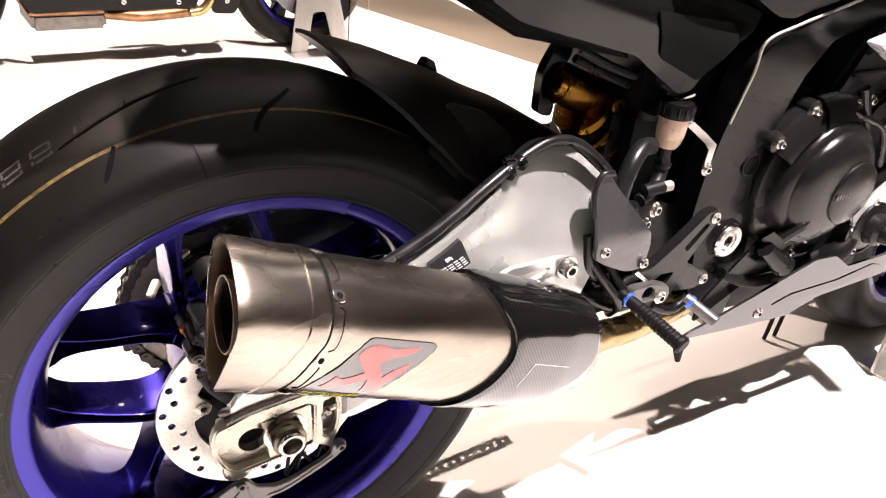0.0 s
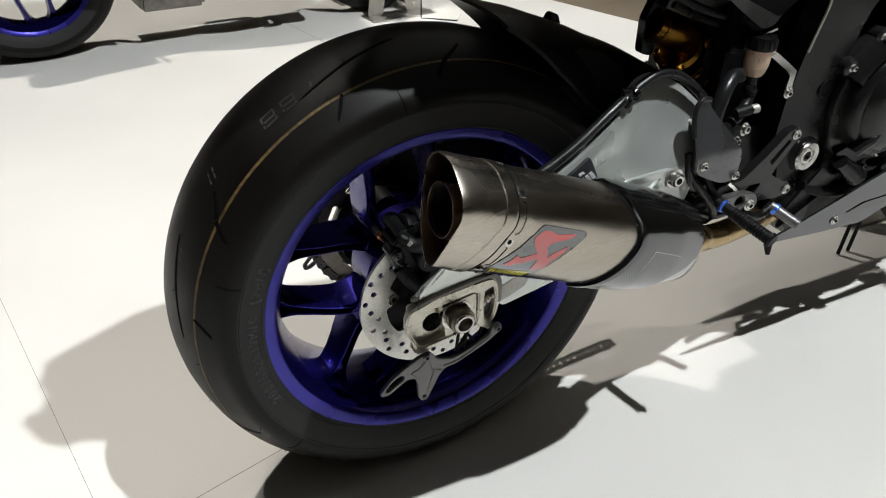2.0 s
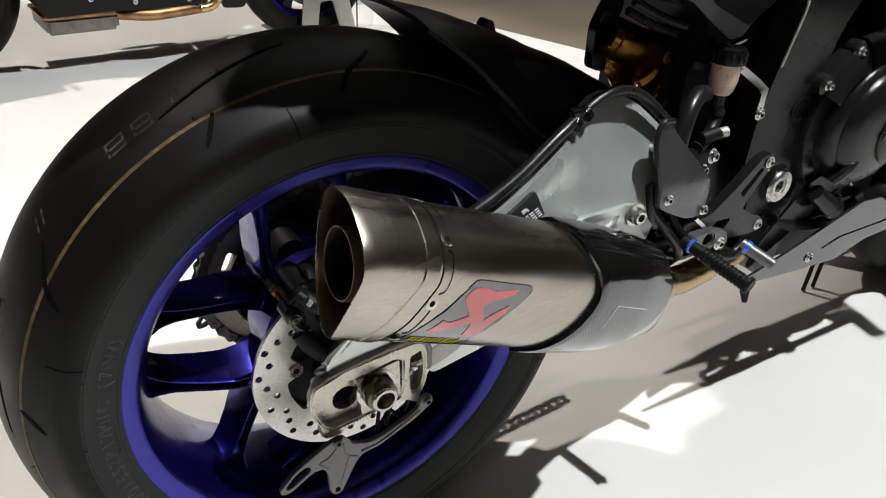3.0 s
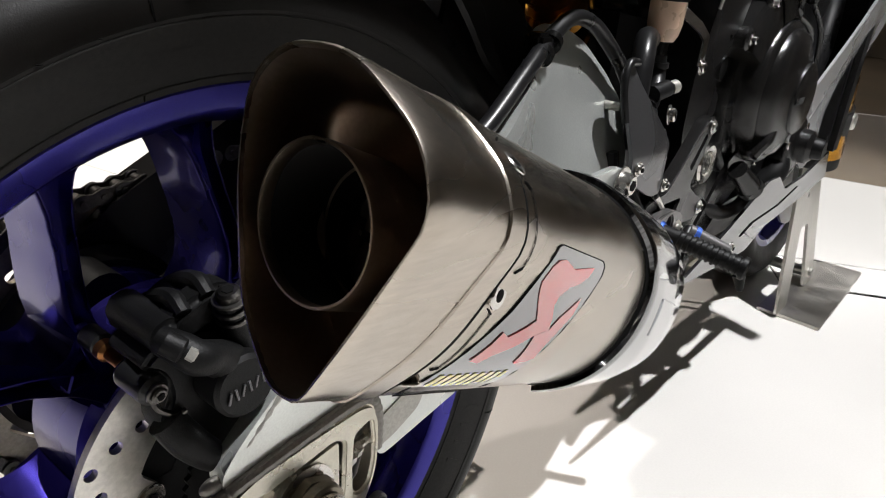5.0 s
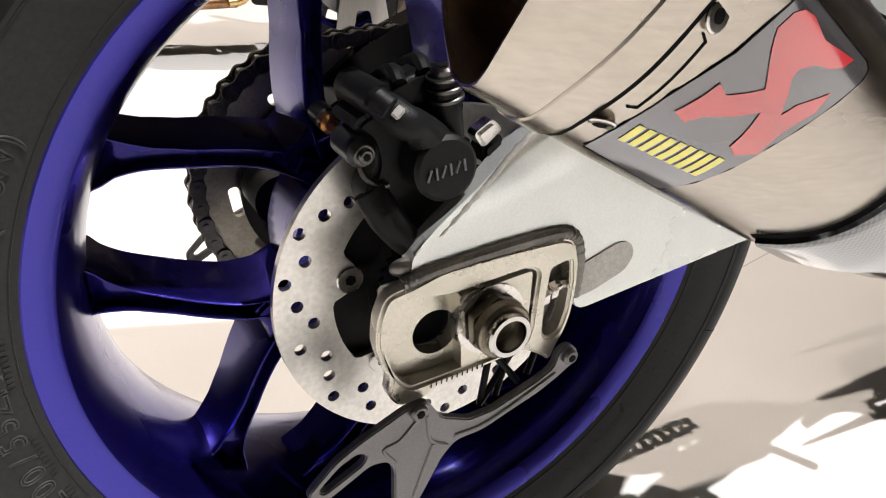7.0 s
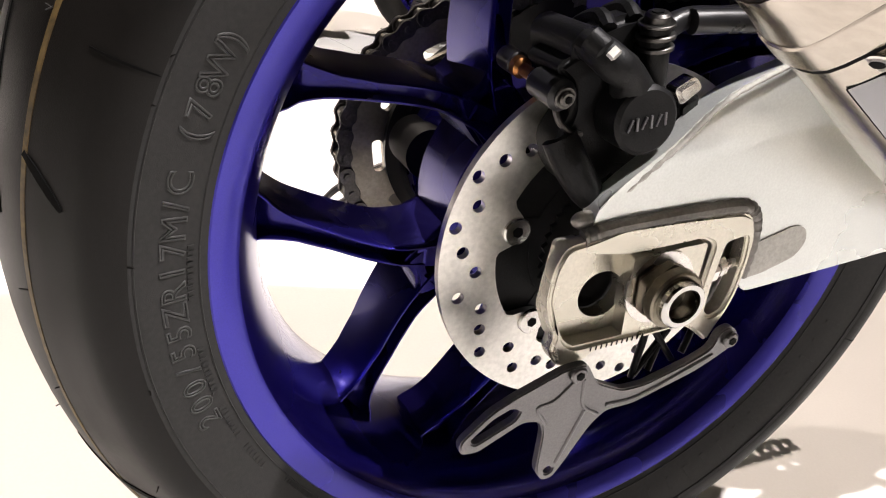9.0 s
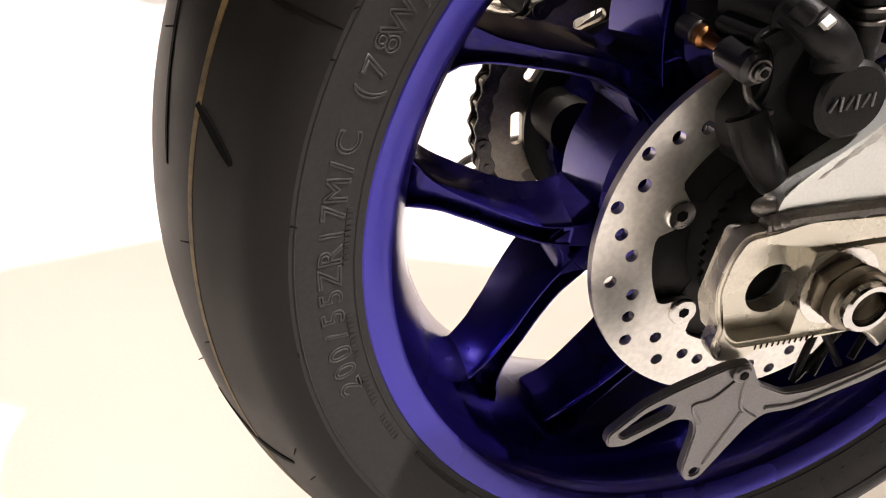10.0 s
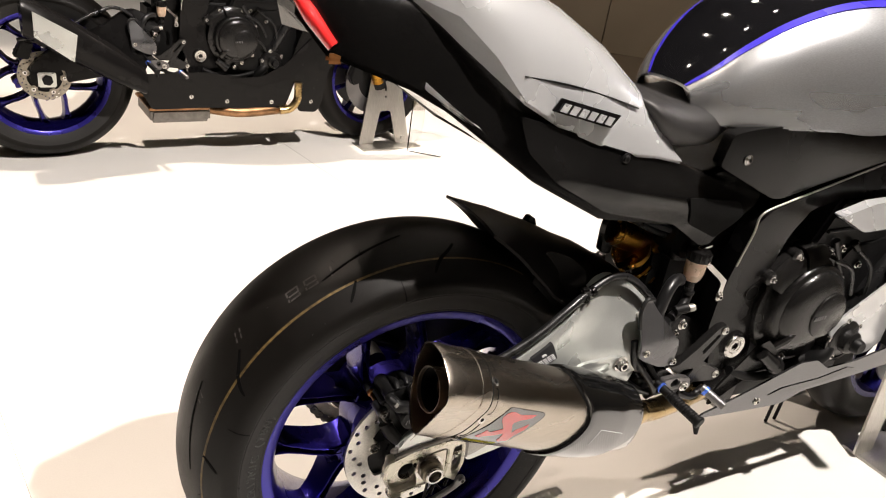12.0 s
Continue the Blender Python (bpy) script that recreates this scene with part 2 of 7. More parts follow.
DULL_CAST = surface("dull_weld_metal", (0.20, 0.19, 0.175), 0.46, 0.85, grain=0.15, grain_size=500, spots=0.25, spot_size=40, bump=0.35, bump_size=700)
STEEL = surface("bright_steel", (0.62, 0.60, 0.57), 0.24, 1.0, grain=0.06, spots=0.10, spot_size=40)
NUT = surface("dull_nut_steel", (0.20, 0.178, 0.138), 0.34, 1.0, grain=0.08, spots=0.2, spot_size=50)
POLISHED = surface("polished_steel", (0.50, 0.49, 0.47), 0.12, 1.0, spots=0.15, spot_size=30, rough_var=0.05)
DISC = surface("ground_steel_disc", (0.66, 0.64, 0.60), 0.34, 1.0, grain=0.10, grain_size=320, spots=0.14, spot_size=24, bump=0.10, bump_size=420)
DARKSTEEL = surface("dark_chain_steel", (0.10, 0.095, 0.09), 0.38, 1.0, grain=0.2, spots=0.3, spot_size=90)
SPROCKET = surface("sprocket_steel", (0.34, 0.31, 0.26), 0.42, 1.0, grain=0.12, spots=0.3, spot_size=30)
# near-black for shade painted into holes and recesses, and for dark lines
DARK = surface("dark_recess_shade_and_lines", (0.005, 0.005, 0.005), 0.7, spec=0.08)
BLACK_CAST = surface("black_cast_metal", (0.0050, 0.0050, 0.0052), 0.48, 0.10, spec=0.24, grain=0.2, grain_size=600, spots=0.15, spot_size=20, bump=0.35, bump_size=900)
BLACK_SATIN = surface("black_satin_paint", (0.0068, 0.0064, 0.0064), 0.24, grain=0.1, grain_size=900, spots=0.12, bump=0.12, bump_size=900, spec=0.16)
BLACK_PLASTIC = surface("black_plastic", (0.0052, 0.0050, 0.0049), 0.20, spec=0.20, grain=0.15, grain_size=900, spots=0.15, bump=0.16, bump_size=1100)
HUGGER = surface("matt_black_hugger", (0.0055, 0.0050, 0.0046), 0.42, spec=0.14, grain=0.15, grain_size=900, spots=0.15, bump=0.16, bump_size=1100)
BLACK_GLOSS = surface("black_gloss_paint", (0.006, 0.006, 0.007), 0.05, spots=0.1, coat=0.8, rough_var=0.02)
GREY_ANOD = surface("grey_anodised", (0.16, 0.155, 0.155), 0.34, 0.7, grain=0.12, grain_size=800, spots=0.10, bump=0.15)
GREY_GUARD = surface("grey_satin_guard", (0.15, 0.15, 0.155), 0.30, 0.8, grain=0.1, grain_size=900, spots=0.1)
ENGINE_BLACK = surface("engine_paint", (0.0110, 0.0106, 0.0104), 0.23, 0.05, grain=0.15, grain_size=900, spots=0.12, bump=0.25, bump_size=1400, spec=0.45)
HOSE = surface("rubber_hose", (0.010, 0.010, 0.0105), 0.32, spots=0.2, spot_size=40)
COPPER = surface("heat_stained_copper", (0.30, 0.165, 0.085), 0.40, 1.0, grain=0.15, spots=0.45, spot_size=25)
LINK = surface("golden_tinted_titanium", (0.52, 0.37, 0.17), 0.30, 1.0, grain=0.08, spots=0.2, spot_size=16)
GOLD = surface("gold_anodised", (0.34, 0.165, 0.025), 0.28, 1.0, grain=0.1, spots=0.25, spot_size=30)
ORANGE = surface("copper_bleed_fitting", (0.34, 0.15, 0.055), 0.35, 1.0, spots=0.3, spot_size=80)
FLUID = surface("brake_fluid_pot", (0.72, 0.52, 0.38), 0.30, spots=0.12, spot_size=40, transmission=0.15)
SILVER = surface("silver_paint", (0.68, 0.69, 0.70), 0.27, 0.50, grain=0.06, grain_size=1600, spots=0.015, coat=0.4, rough_var=0.015)
BRUSHED = surface("brushed_aluminium_tank", (0.70, 0.72, 0.74), 0.29, 0.85, grain=0.08, grain_size=900, spots=0.10, spot_size=5, coat=0.3, stretch=(0.15, 1, 1))
SEAT = surface("seat_vinyl", (0.022, 0.021, 0.021), 0.48, grain=0.1, spots=0.1, bump=0.35, bump_size=1300)
STRIPE = surface("blue_stripe", (0.055, 0.040, 0.55), 0.25, coat=0.4)
RING_BLUE = surface("light_blue_anodised", (0.10, 0.22, 0.85), 0.25, 0.7)
RED = surface("red_lens", (0.70, 0.03, 0.03), 0.12, coat=0.5)
LABEL = surface("black_label", (0.025, 0.025, 0.027), 0.35)
LABEL_GREY = surface("grey_badge", (0.13, 0.127, 0.135), 0.16, 0.45, spots=0.05, coat=1.0, spec=1.0)
BADGE_RED = surface("red_badge_print", (0.66, 0.045, 0.055), 0.16, coat=1.0, spec=1.0)
BADGE_YELLOW = surface("yellow_badge_print", (0.70, 0.66, 0.04), 0.16, coat=1.0, spec=1.0)
WHITE_PRINT = surface("white_print", (0.72, 0.72, 0.72), 0.5)
STAINLESS = surface("stand_stainless", (0.60, 0.58, 0.54), 0.36, 1.0, grain=0.1, grain_size=400, spots=0.12, spot_size=12, stretch=(1, 1, 0.1))
FLOOR_WHITE = surface("white_stage_floor", (0.665, 0.645, 0.615), 0.42, grain=0.02, grain_size=300, spots=0.03, spot_size=3, bump=0.03, bump_size=300)
CARPET = surface("brown_carpet", (0.17, 0.135, 0.095), 0.95, grain=0.3, grain_size=500, spots=0.12, spot_size=2, bump=0.5, bump_size=500)
WALL = surface("beige_panel", (0.40, 0.34, 0.26), 0.6, grain=0.05, spots=0.05, spot_size=2)
CEILING = surface("dark_hall_ceiling", (0.03, 0.028, 0.026), 0.9, spots=0.2, spot_size=1)
JOINT = surface("floor_joint_grey", (0.22, 0.20, 0.18), 0.8)
BELLY = surface("grey_fairing_paint", (0.14, 0.14, 0.145), 0.16, 0.9, grain=0.08, grain_size=1400, spots=0.06, coat=0.3)
ACRYLIC = surface("clear_acrylic", (0.96, 0.96, 0.95), 0.03, transmission=1.0, ior=1.3, rough_var=0.01)


def lens_material():
    m = surface("lamp_lens", (0.9, 0.88, 0.82), 0.2)
    b = m.node_tree.nodes["Principled BSDF"]
    b.inputs["Emission Color"].default_value = (1.0, 0.95, 0.86, 1)
    b.inputs["Emission Strength"].default_value = 60.0
    return m


LENS = lens_material()


def carbon_material():
    """Twill weave laid along the sheet's own grid, under a thick clear lacquer."""
    m = bpy.data.materials.new("carbon_weave")
    m.use_nodes = True
    nt = m.node_tree
    b = nt.nodes["Principled BSDF"]
    uv = nt.nodes.new("ShaderNodeUVMap")
    uv.uv_map = "weave"
    ck = nt.nodes.new("ShaderNodeTexChecker")
    ck.inputs["Scale"].default_value = 1.0
    ck.inputs["Color1"].default_value = (0.045, 0.046, 0.048, 1)
    ck.inputs["Color2"].default_value = (0.115, 0.117, 0.121, 1)
    nt.links.new(uv.outputs[0], ck.inputs["Vector"])
    nt.links.new(ck.outputs["Color"], b.inputs["Base Color"])
    b.inputs["Metallic"].default_value = 0.95
    b.inputs["Roughness"].default_value = 0.13
    b.inputs["Coat Weight"].default_value = 1.0
    b.inputs["Coat Roughness"].default_value = 0.03
    b.inputs["Coat IOR"].default_value = 1.6
    return m


def weave_map(ob, place):
    """Gives a mesh its weave grid from a function of the point."""
    me = ob.data
    lay = me.uv_layers.new(name="weave")
    for q in me.polygons:
        uvs = [place(me.vertices[me.loops[i].vertex_index].co) for i in q.loop_indices]
        top = max(v for u, v, n in uvs)
        for i, (u, v, n) in zip(q.loop_indices, uvs):
            lay.data[i].uv = (u, v + n if top - v > n / 2 else v)


CARBON = carbon_material()
# ---- the hall ----
def slab(name, outline, z0, z1, material, kind_label, category):
    bm = bmesh.new()
    bm.faces.new([bm.verts.new((x, y, z0)) for x, y in outline])
    got = bmesh.ops.extrude_face_region(bm, geom=bm.faces[:])
    bmesh.ops.translate(bm, verts=[v for v in got["geom"] if isinstance(v, bmesh.types.BMVert)], vec=(0, 0, z1 - z0))
    return tagged(add_mesh(name, bm, material), kind_label, category, kind="structure")


# the white stage, whose far right edge runs obliquely, and the carpet that lies lower round it
slab("floor", [(-6.0, -3.5), (2.70, -3.5), (2.62, -0.35), (1.30, 3.45), (0.2, 6.6), (-6.0, 6.6)], -0.10, 0.0, FLOOR_WHITE,
     "white matt exhibition stage floor with fine joints", "floor")
slab("ground", [(-9.0, -7.0), (9.0, -7.0), (9.0, 11.0), (-9.0, 11.0)], -0.2, -0.12, CARPET, "brown hall carpet round the stage", "carpet")
slab("ceiling", [(-9.0, -7.0), (9.0, -7.0), (9.0, 11.0), (-9.0, 11.0)], 5.6, 5.8, CEILING, "dark ceiling of the exhibition hall", "ceiling")


def seam(a, b, width=0.0008):
    """A fine joint between two boards of the stage."""
    a, b = Vector((*a, 0)), Vector((*b, 0))
    way = (b - a).normalized()
    side = Vector((-way.y, way.x, 0)) * width / 2
    bm = bmesh.new()
    vs = [bm.verts.new(p + Vector((0, 0, h))) for h in (-0.001, 0.0004) for p in (a - side, b - side, b + side, a + side)]
    for f in ((0, 1, 2, 3), (4, 5, 6, 7), (0, 1, 5, 4), (1, 2, 6, 5), (2, 3, 7, 6), (3, 0, 4, 7)):
        bm.faces.new([vs[i] for i in f])
    return tagged(add_mesh("floor_joint", bm, JOINT), "thin dark joint between white stage boards", "joint", kind="structure")


seam((-2.6, -0.572), (2.6, 0.745))
seam((-0.40, -0.35), (-1.0, 2.7))
seam((0.80, 0.70), (0.45, 2.4))


def hall_wall(name, a, b, height, material):
    a, b = Vector(a), Vector(b)
    way = (b - a).normalized()
    out = Vector((-way.y, way.x)) * 0.15
    return slab(name, [a, b, b + out, a + out], -0.2, height, material, "plain beige partition wall of the hall", "wall")


hall_wall("wall_north", (9.0, 10.85), (-9.0, 10.85), 5.6, WALL)
hall_wall("wall_south", (-9.0, -6.85), (9.0, -6.85), 5.6, WALL)
hall_wall("wall_west", (-8.85, 10.85), (-8.85, -6.85), 5.6, WALL)
hall_wall("wall_east", (8.85, -6.85), (8.85, 10.85), 5.6, WALL)


def panel_wall(a, b, count, height=2.6):
    """A row of beige stand panels with open joints between them."""
    a, b = Vector((*a, 0)), Vector((*b, 0))
    way = (b - a).normalized()
    yaw = math.atan2(way.y, way.x)
    wide = (b - a).length / count
    for i in range(count):
        p = a + way * wide * i
        ob = add_mesh("partition_panel", box(0.006, wide - 0.006, 0, 0.05, -0.12, height, 0.003), WALL)
        ob.matrix_world = Matrix.Translation(p) @ Matrix.Rotation(yaw, 4, "Z")
        tagged(ob, "tall beige partition panel standing on the carpet", "partition", "partition panels", "structure")


panel_wall((2.2, 6.9), (6.6, 4.4), 5)
panel_wall((6.6, 4.4), (8.0, 1.2), 3)

# ---- the motorcycle in front: rear wheel ----
AXLE = Vector((0, 0, 0.326))
TYRE_SIDE = [(0.222, -0.0800), (0.2330, -0.0845), (0.2450, -0.0905), (0.2570, -0.0945), (0.2650, -0.0962), (0.2670, -0.0972), (0.2750, -0.0975), (0.2830, -0.0955), (0.2885, -0.0912),
             (0.2930, -0.0865), (0.3000, -0.0795), (0.3070, -0.0718), (0.3122, -0.0640), (0.3166, -0.0550), (0.3210, -0.0435), (0.3248, -0.0300), (0.3278, -0.0150), (0.3290, 0.0)]


def tyre_y(r):
    """The side of the tyre at a radius (its near half)."""
    return float(np.interp(r, [p[0] for p in TYRE_SIDE], [p[1] for p in TYRE_SIDE]))


def tyre_point(r, angle, lift=0.0004):
    a = radians(angle)
    y = tyre_y(r)
    dr = (tyre_y(r + 0.001) - tyre_y(r - 0.001)) / 0.002
    n = Vector((dr, -1.0)).normalized()
    rr, yy = r + n.x * lift, y + n.y * lift
    return Vector((rr * math.cos(a), yy, 0.326 + rr * math.sin(a)))


def tyre_strip(rows, width, lift=0.0005, n=8):
    """A strip laid on the tyre's skin along (radius, angle) rows, sunk edges included."""
    path = smooth_path([(r, a, 0) for r, a in rows], n)
    pts = [tyre_point(p.x, p.y, lift) for p in path]
    low = [tyre_point(p.x, p.y, -0.002) for p in path]
    loops = []
    m = len(pts)
    for i in range(m):
        way = (pts[min(i + 1, m - 1)] - pts[max(i - 1, 0)]).normalized()
        out = (pts[i] - low[i]).normalized()
        side = way.cross(out).normalized() * width * (0.35 + 0.65 * math.sin(math.pi * min(1, max(0.12, i / (m - 1)))) ** 0.5 if m > 3 else 1) / 2
        loops.append([low[i] - side, pts[i] - side, pts[i] + side, low[i] + side])
    return skin(loops)


def build_tyre(parent, grooves=True):
    prof = TYRE_SIDE + [(r, -y) for r, y in TYRE_SIDE[-2::-1]] + [(0.216, 0.074), (0.216, -0.074)]
    bm = lathe(prof, 160)
    for v in bm.verts:
        v.co.z = max(v.co.z, 0.0004)
    for f in bm.faces:
        c = f.calc_center_median()
        f.material_index = 1 if math.hypot(c.x, c.z - 0.326) < 0.2665 else 0
    return part("tyre", bm, [RUBBER, SIDEWALL], parent, "black near-slick racing tyre with a grey sidewall", 50)


def build_rim(parent, n=120):
    half = [(0.2235, -0.0780), (0.2315, -0.0800), (0.2325, -0.0828), (0.2300, -0.0842), (0.2180, -0.0800), (0.2150, -0.0770), (0.2080, -0.0650), (0.2015, -0.0450), (0.1965, -0.0200), (0.1950, 0.0)]
    outer = [(0.2000, 0.0), (0.2010, -0.0200), (0.2060, -0.0450), (0.2170, -0.0560), (0.2200, -0.0700)]
    prof = half + [(r, -y) for r, y in half[-2::-1]] + [(r, -y) for r, y in outer[::-1]] + outer[1:]
    bm = lathe(prof, n)
    for f in bm.faces:
        c = f.calc_center_median()
        r = math.hypot(c.x, c.z - 0.326)
        f.material_index = 1 if r > 0.2155 and c.y < -0.07 else 0
    return part("rear_wheel", bm, [BLUE, BLUE_LIP], parent, "purple-blue painted ten-spoke alloy wheel", 28)


def spoke_mesh(sign):
    """One of a pair of spokes from the hub's node to the barrel: two thin crests with a sunk channel between them. Node at angle 0."""
    table = [(0.060, 2.0), (0.090, 5.5), (0.115, 10.0), (0.135, 14.6), (0.152, 18.2), (0.172, 21.2), (0.190, 23.3), (0.205, 25.0)]
    loops = []
    steps = 22
    for i in range(steps + 1):
        r = 0.066 + 0.138 * i / steps
        ang, nxt = radians(sign * between(r, table)), radians(sign * between(r + 0.003, table))
        c = Vector((r * math.cos(ang), 0, r * math.sin(ang)))
        way = (Vector(((r + 0.003) * math.cos(nxt), 0, (r + 0.003) * math.sin(nxt))) - c).normalized()
        side = Vector((-way.z, 0, way.x))
        half = between(r, [(0.066, 0.0105), (0.095, 0.0074), (0.120, 0.0060), (0.150, 0.0058), (0.175, 0.0070), (0.190, 0.0105), (0.198, 0.0150), (0.205, 0.0200)])
        front = between(r, [(0.066, -0.034), (0.110, -0.034), (0.150, -0.031), (0.180, -0.0275), (0.192, -0.027), (0.204, -0.030)])
        back = between(r, [(0.066, 0.024), (0.150, 0.018), (0.204, 0.015)])
        # the channel closes in a round end near the node and runs out at the rim
        deep = 0.0130 * min(1.0, max(0.0, (r - 0.100) / 0.008)) * between(r, [(0.15, 1.0), (0.19, 0.9), (0.204, 0.3)])
        wall = min(0.0015, half * 0.25)
        loop = []
        for q, y in ((-half - 0.0045, back), (-half - 0.0026, 0.0), (-half - 0.0006, front + 0.0035), (-half + 0.0002, front + 0.0006), (-half + 0.0007, front), (-half + wall, front), (-half + wall + 0.0007, front + deep),
                     (half - wall - 0.0007, front + deep), (half - wall, front), (half - 0.0007, front), (half - 0.0002, front + 0.0006), (half + 0.0006, front + 0.0035), (half + 0.0026, 0.0), (half + 0.0045, back)):
            p = c + side * q
            loop.append(Vector((p.x, y, p.z)))
        loops.append(loop)
    return skin(loops)


def build_spokes(parent, phase=134.5):
    meshes = []
    for sign in (1, -1):
        ob = part("spoke", spoke_mesh(sign), BLUE, parent, sharp=40)
        meshes.append(ob)
    for k in range(5):
        for ob in meshes:
            o = ob if k == 0 else ob.copy()
            if k:
                scene.collection.objects.link(o)
            o.parent = parent
            o.matrix_basis = Matrix.Translation(AXLE) @ Matrix.Rotation(-radians(phase + 72 * k), 4, "Y")


def build_hub(parent):
    bm = lathe([(0.020, -0.062), (0.050, -0.062), (0.056, -0.056), (0.052, -0.045), (0.066, -0.036), (0.078, -0.030), (0.078, 0.026), (0.060, 0.036), (0.054, 0.060), (0.066, 0.070), (0.066, 0.084), (0.020, 0.086)], 72)
    hub = part("hub", bm, BLUE, parent, "purple-blue wheel hub")
    for k in range(5):
        # webs where each pair of spokes meets the hub
        a = radians(134.5 + 72 * k)
        bm = prism(rounded([(0.060, -0.020), (0.094, -0.019), (0.112, -0.014), (0.106, 0.0), (0.112, 0.014), (0.094, 0.019), (0.060, 0.020)], 0.006), -0.033, 0.030, [rounded([(0.082, -0.006), (0.099, -0.004), (0.099, 0.004), (0.082, 0.006)], 0.004)[::-1]], bevel=0.003)
        ob = part("hub_web", bm, BLUE, parent)
        ob.matrix_basis = Matrix.Translation(AXLE) @ Matrix.Rotation(-a, 4, "Y")
    # sprocket carrier lugs
    for k in range(5):
        a = radians(102 + 72 * k)
        c = AXLE + Vector((0.062 * math.cos(a), 0.048, 0.062 * math.sin(a)))
        part("carrier_lug", drum(c, (0, 1, 0), 0.019, 0.040, 20, bevel=0.003), BLACK_CAST, parent)
    return hub


def build_disc(parent):
    lobes = 6
    inner = []
    for i in range(144):
        a = 2 * math.pi * i / 144
        ph = (math.degrees(a) - 171) / 60 % 1
        near = min(ph, 1 - ph)
        r = 0.0745 - 0.017 * max(0.0, 1 - (near / 0.20) ** 2)
        inner.append((r * math.cos(a), r * math.sin(a)))
    seq = [0.088, 0.096, 0.104, 0.095, 0.104, 0.096, 0.087, 0.099, 0.087, 0.093, 0.101, 0.087, 0.097, 0.087]
    holes = [inner]
    for k in range(42):
        a = radians(138.6 + 360 / 42 * k)
        r = seq[k % 14]
        holes.append(ring2d(r * math.cos(a), r * math.sin(a), 0.0038, 14))
    bm = prism(ring2d(0, 0, 0.110, 144), -0.0885, -0.0835, holes)
    disc = part("brake_disc", moved(bm, Matrix.Translation(AXLE)), DISC, parent, "drilled steel rear brake disc", 30)
    for k in range(6):
        a = radians(171 + 60 * k)
        c = AXLE + Vector((0.0655 * math.cos(a), -0.0885, 0.0655 * math.sin(a)))
        bm = drum(c, (0, -1, 0), 0.0085, 0.0022, 24, bevel=0.0008)
        ob = part("disc_bolt", bm, STEEL, disc)
        join_into(ob, drum(c + Vector((0, -0.0022, 0)), (0, -1, 0), 0.0034, 0.0003, 6), DARK)
    # dark carrier and toothed sensor ring inside the disc
    teeth = []
    for i in range(96):
        a = 2 * math.pi * i / 96
        r = 0.051 if i % 2 else 0.0485
        teeth.append((r * math.cos(a), 0.326 + r * math.sin(a)))
    part("sensor_ring", prism(teeth, -0.098, -0.095, [ring2d(0, 0.326, 0.036, 40)]), BLACK_CAST, parent)
    arms = []
    for i in range(144):
        a = 2 * math.pi * i / 144
        ph = (math.degrees(a) - 171) / 60 % 1
        near = min(ph, 1 - ph)
        r = 0.052 + 0.023 * max(0.0, 1 - (near / 0.16) ** 2)
        arms.append((r * math.cos(a), 0.326 + r * math.sin(a)))
    part("carrier_plate", lathe([(0.040, -0.0825), (0.0785, -0.0825), (0.0785, -0.076), (0.040, -0.076)], 72), BLACK_CAST, parent)
    part("disc_carrier", prism(arms, -0.083, -0.066, bevel=0.002), BLACK_CAST, parent)
    return disc


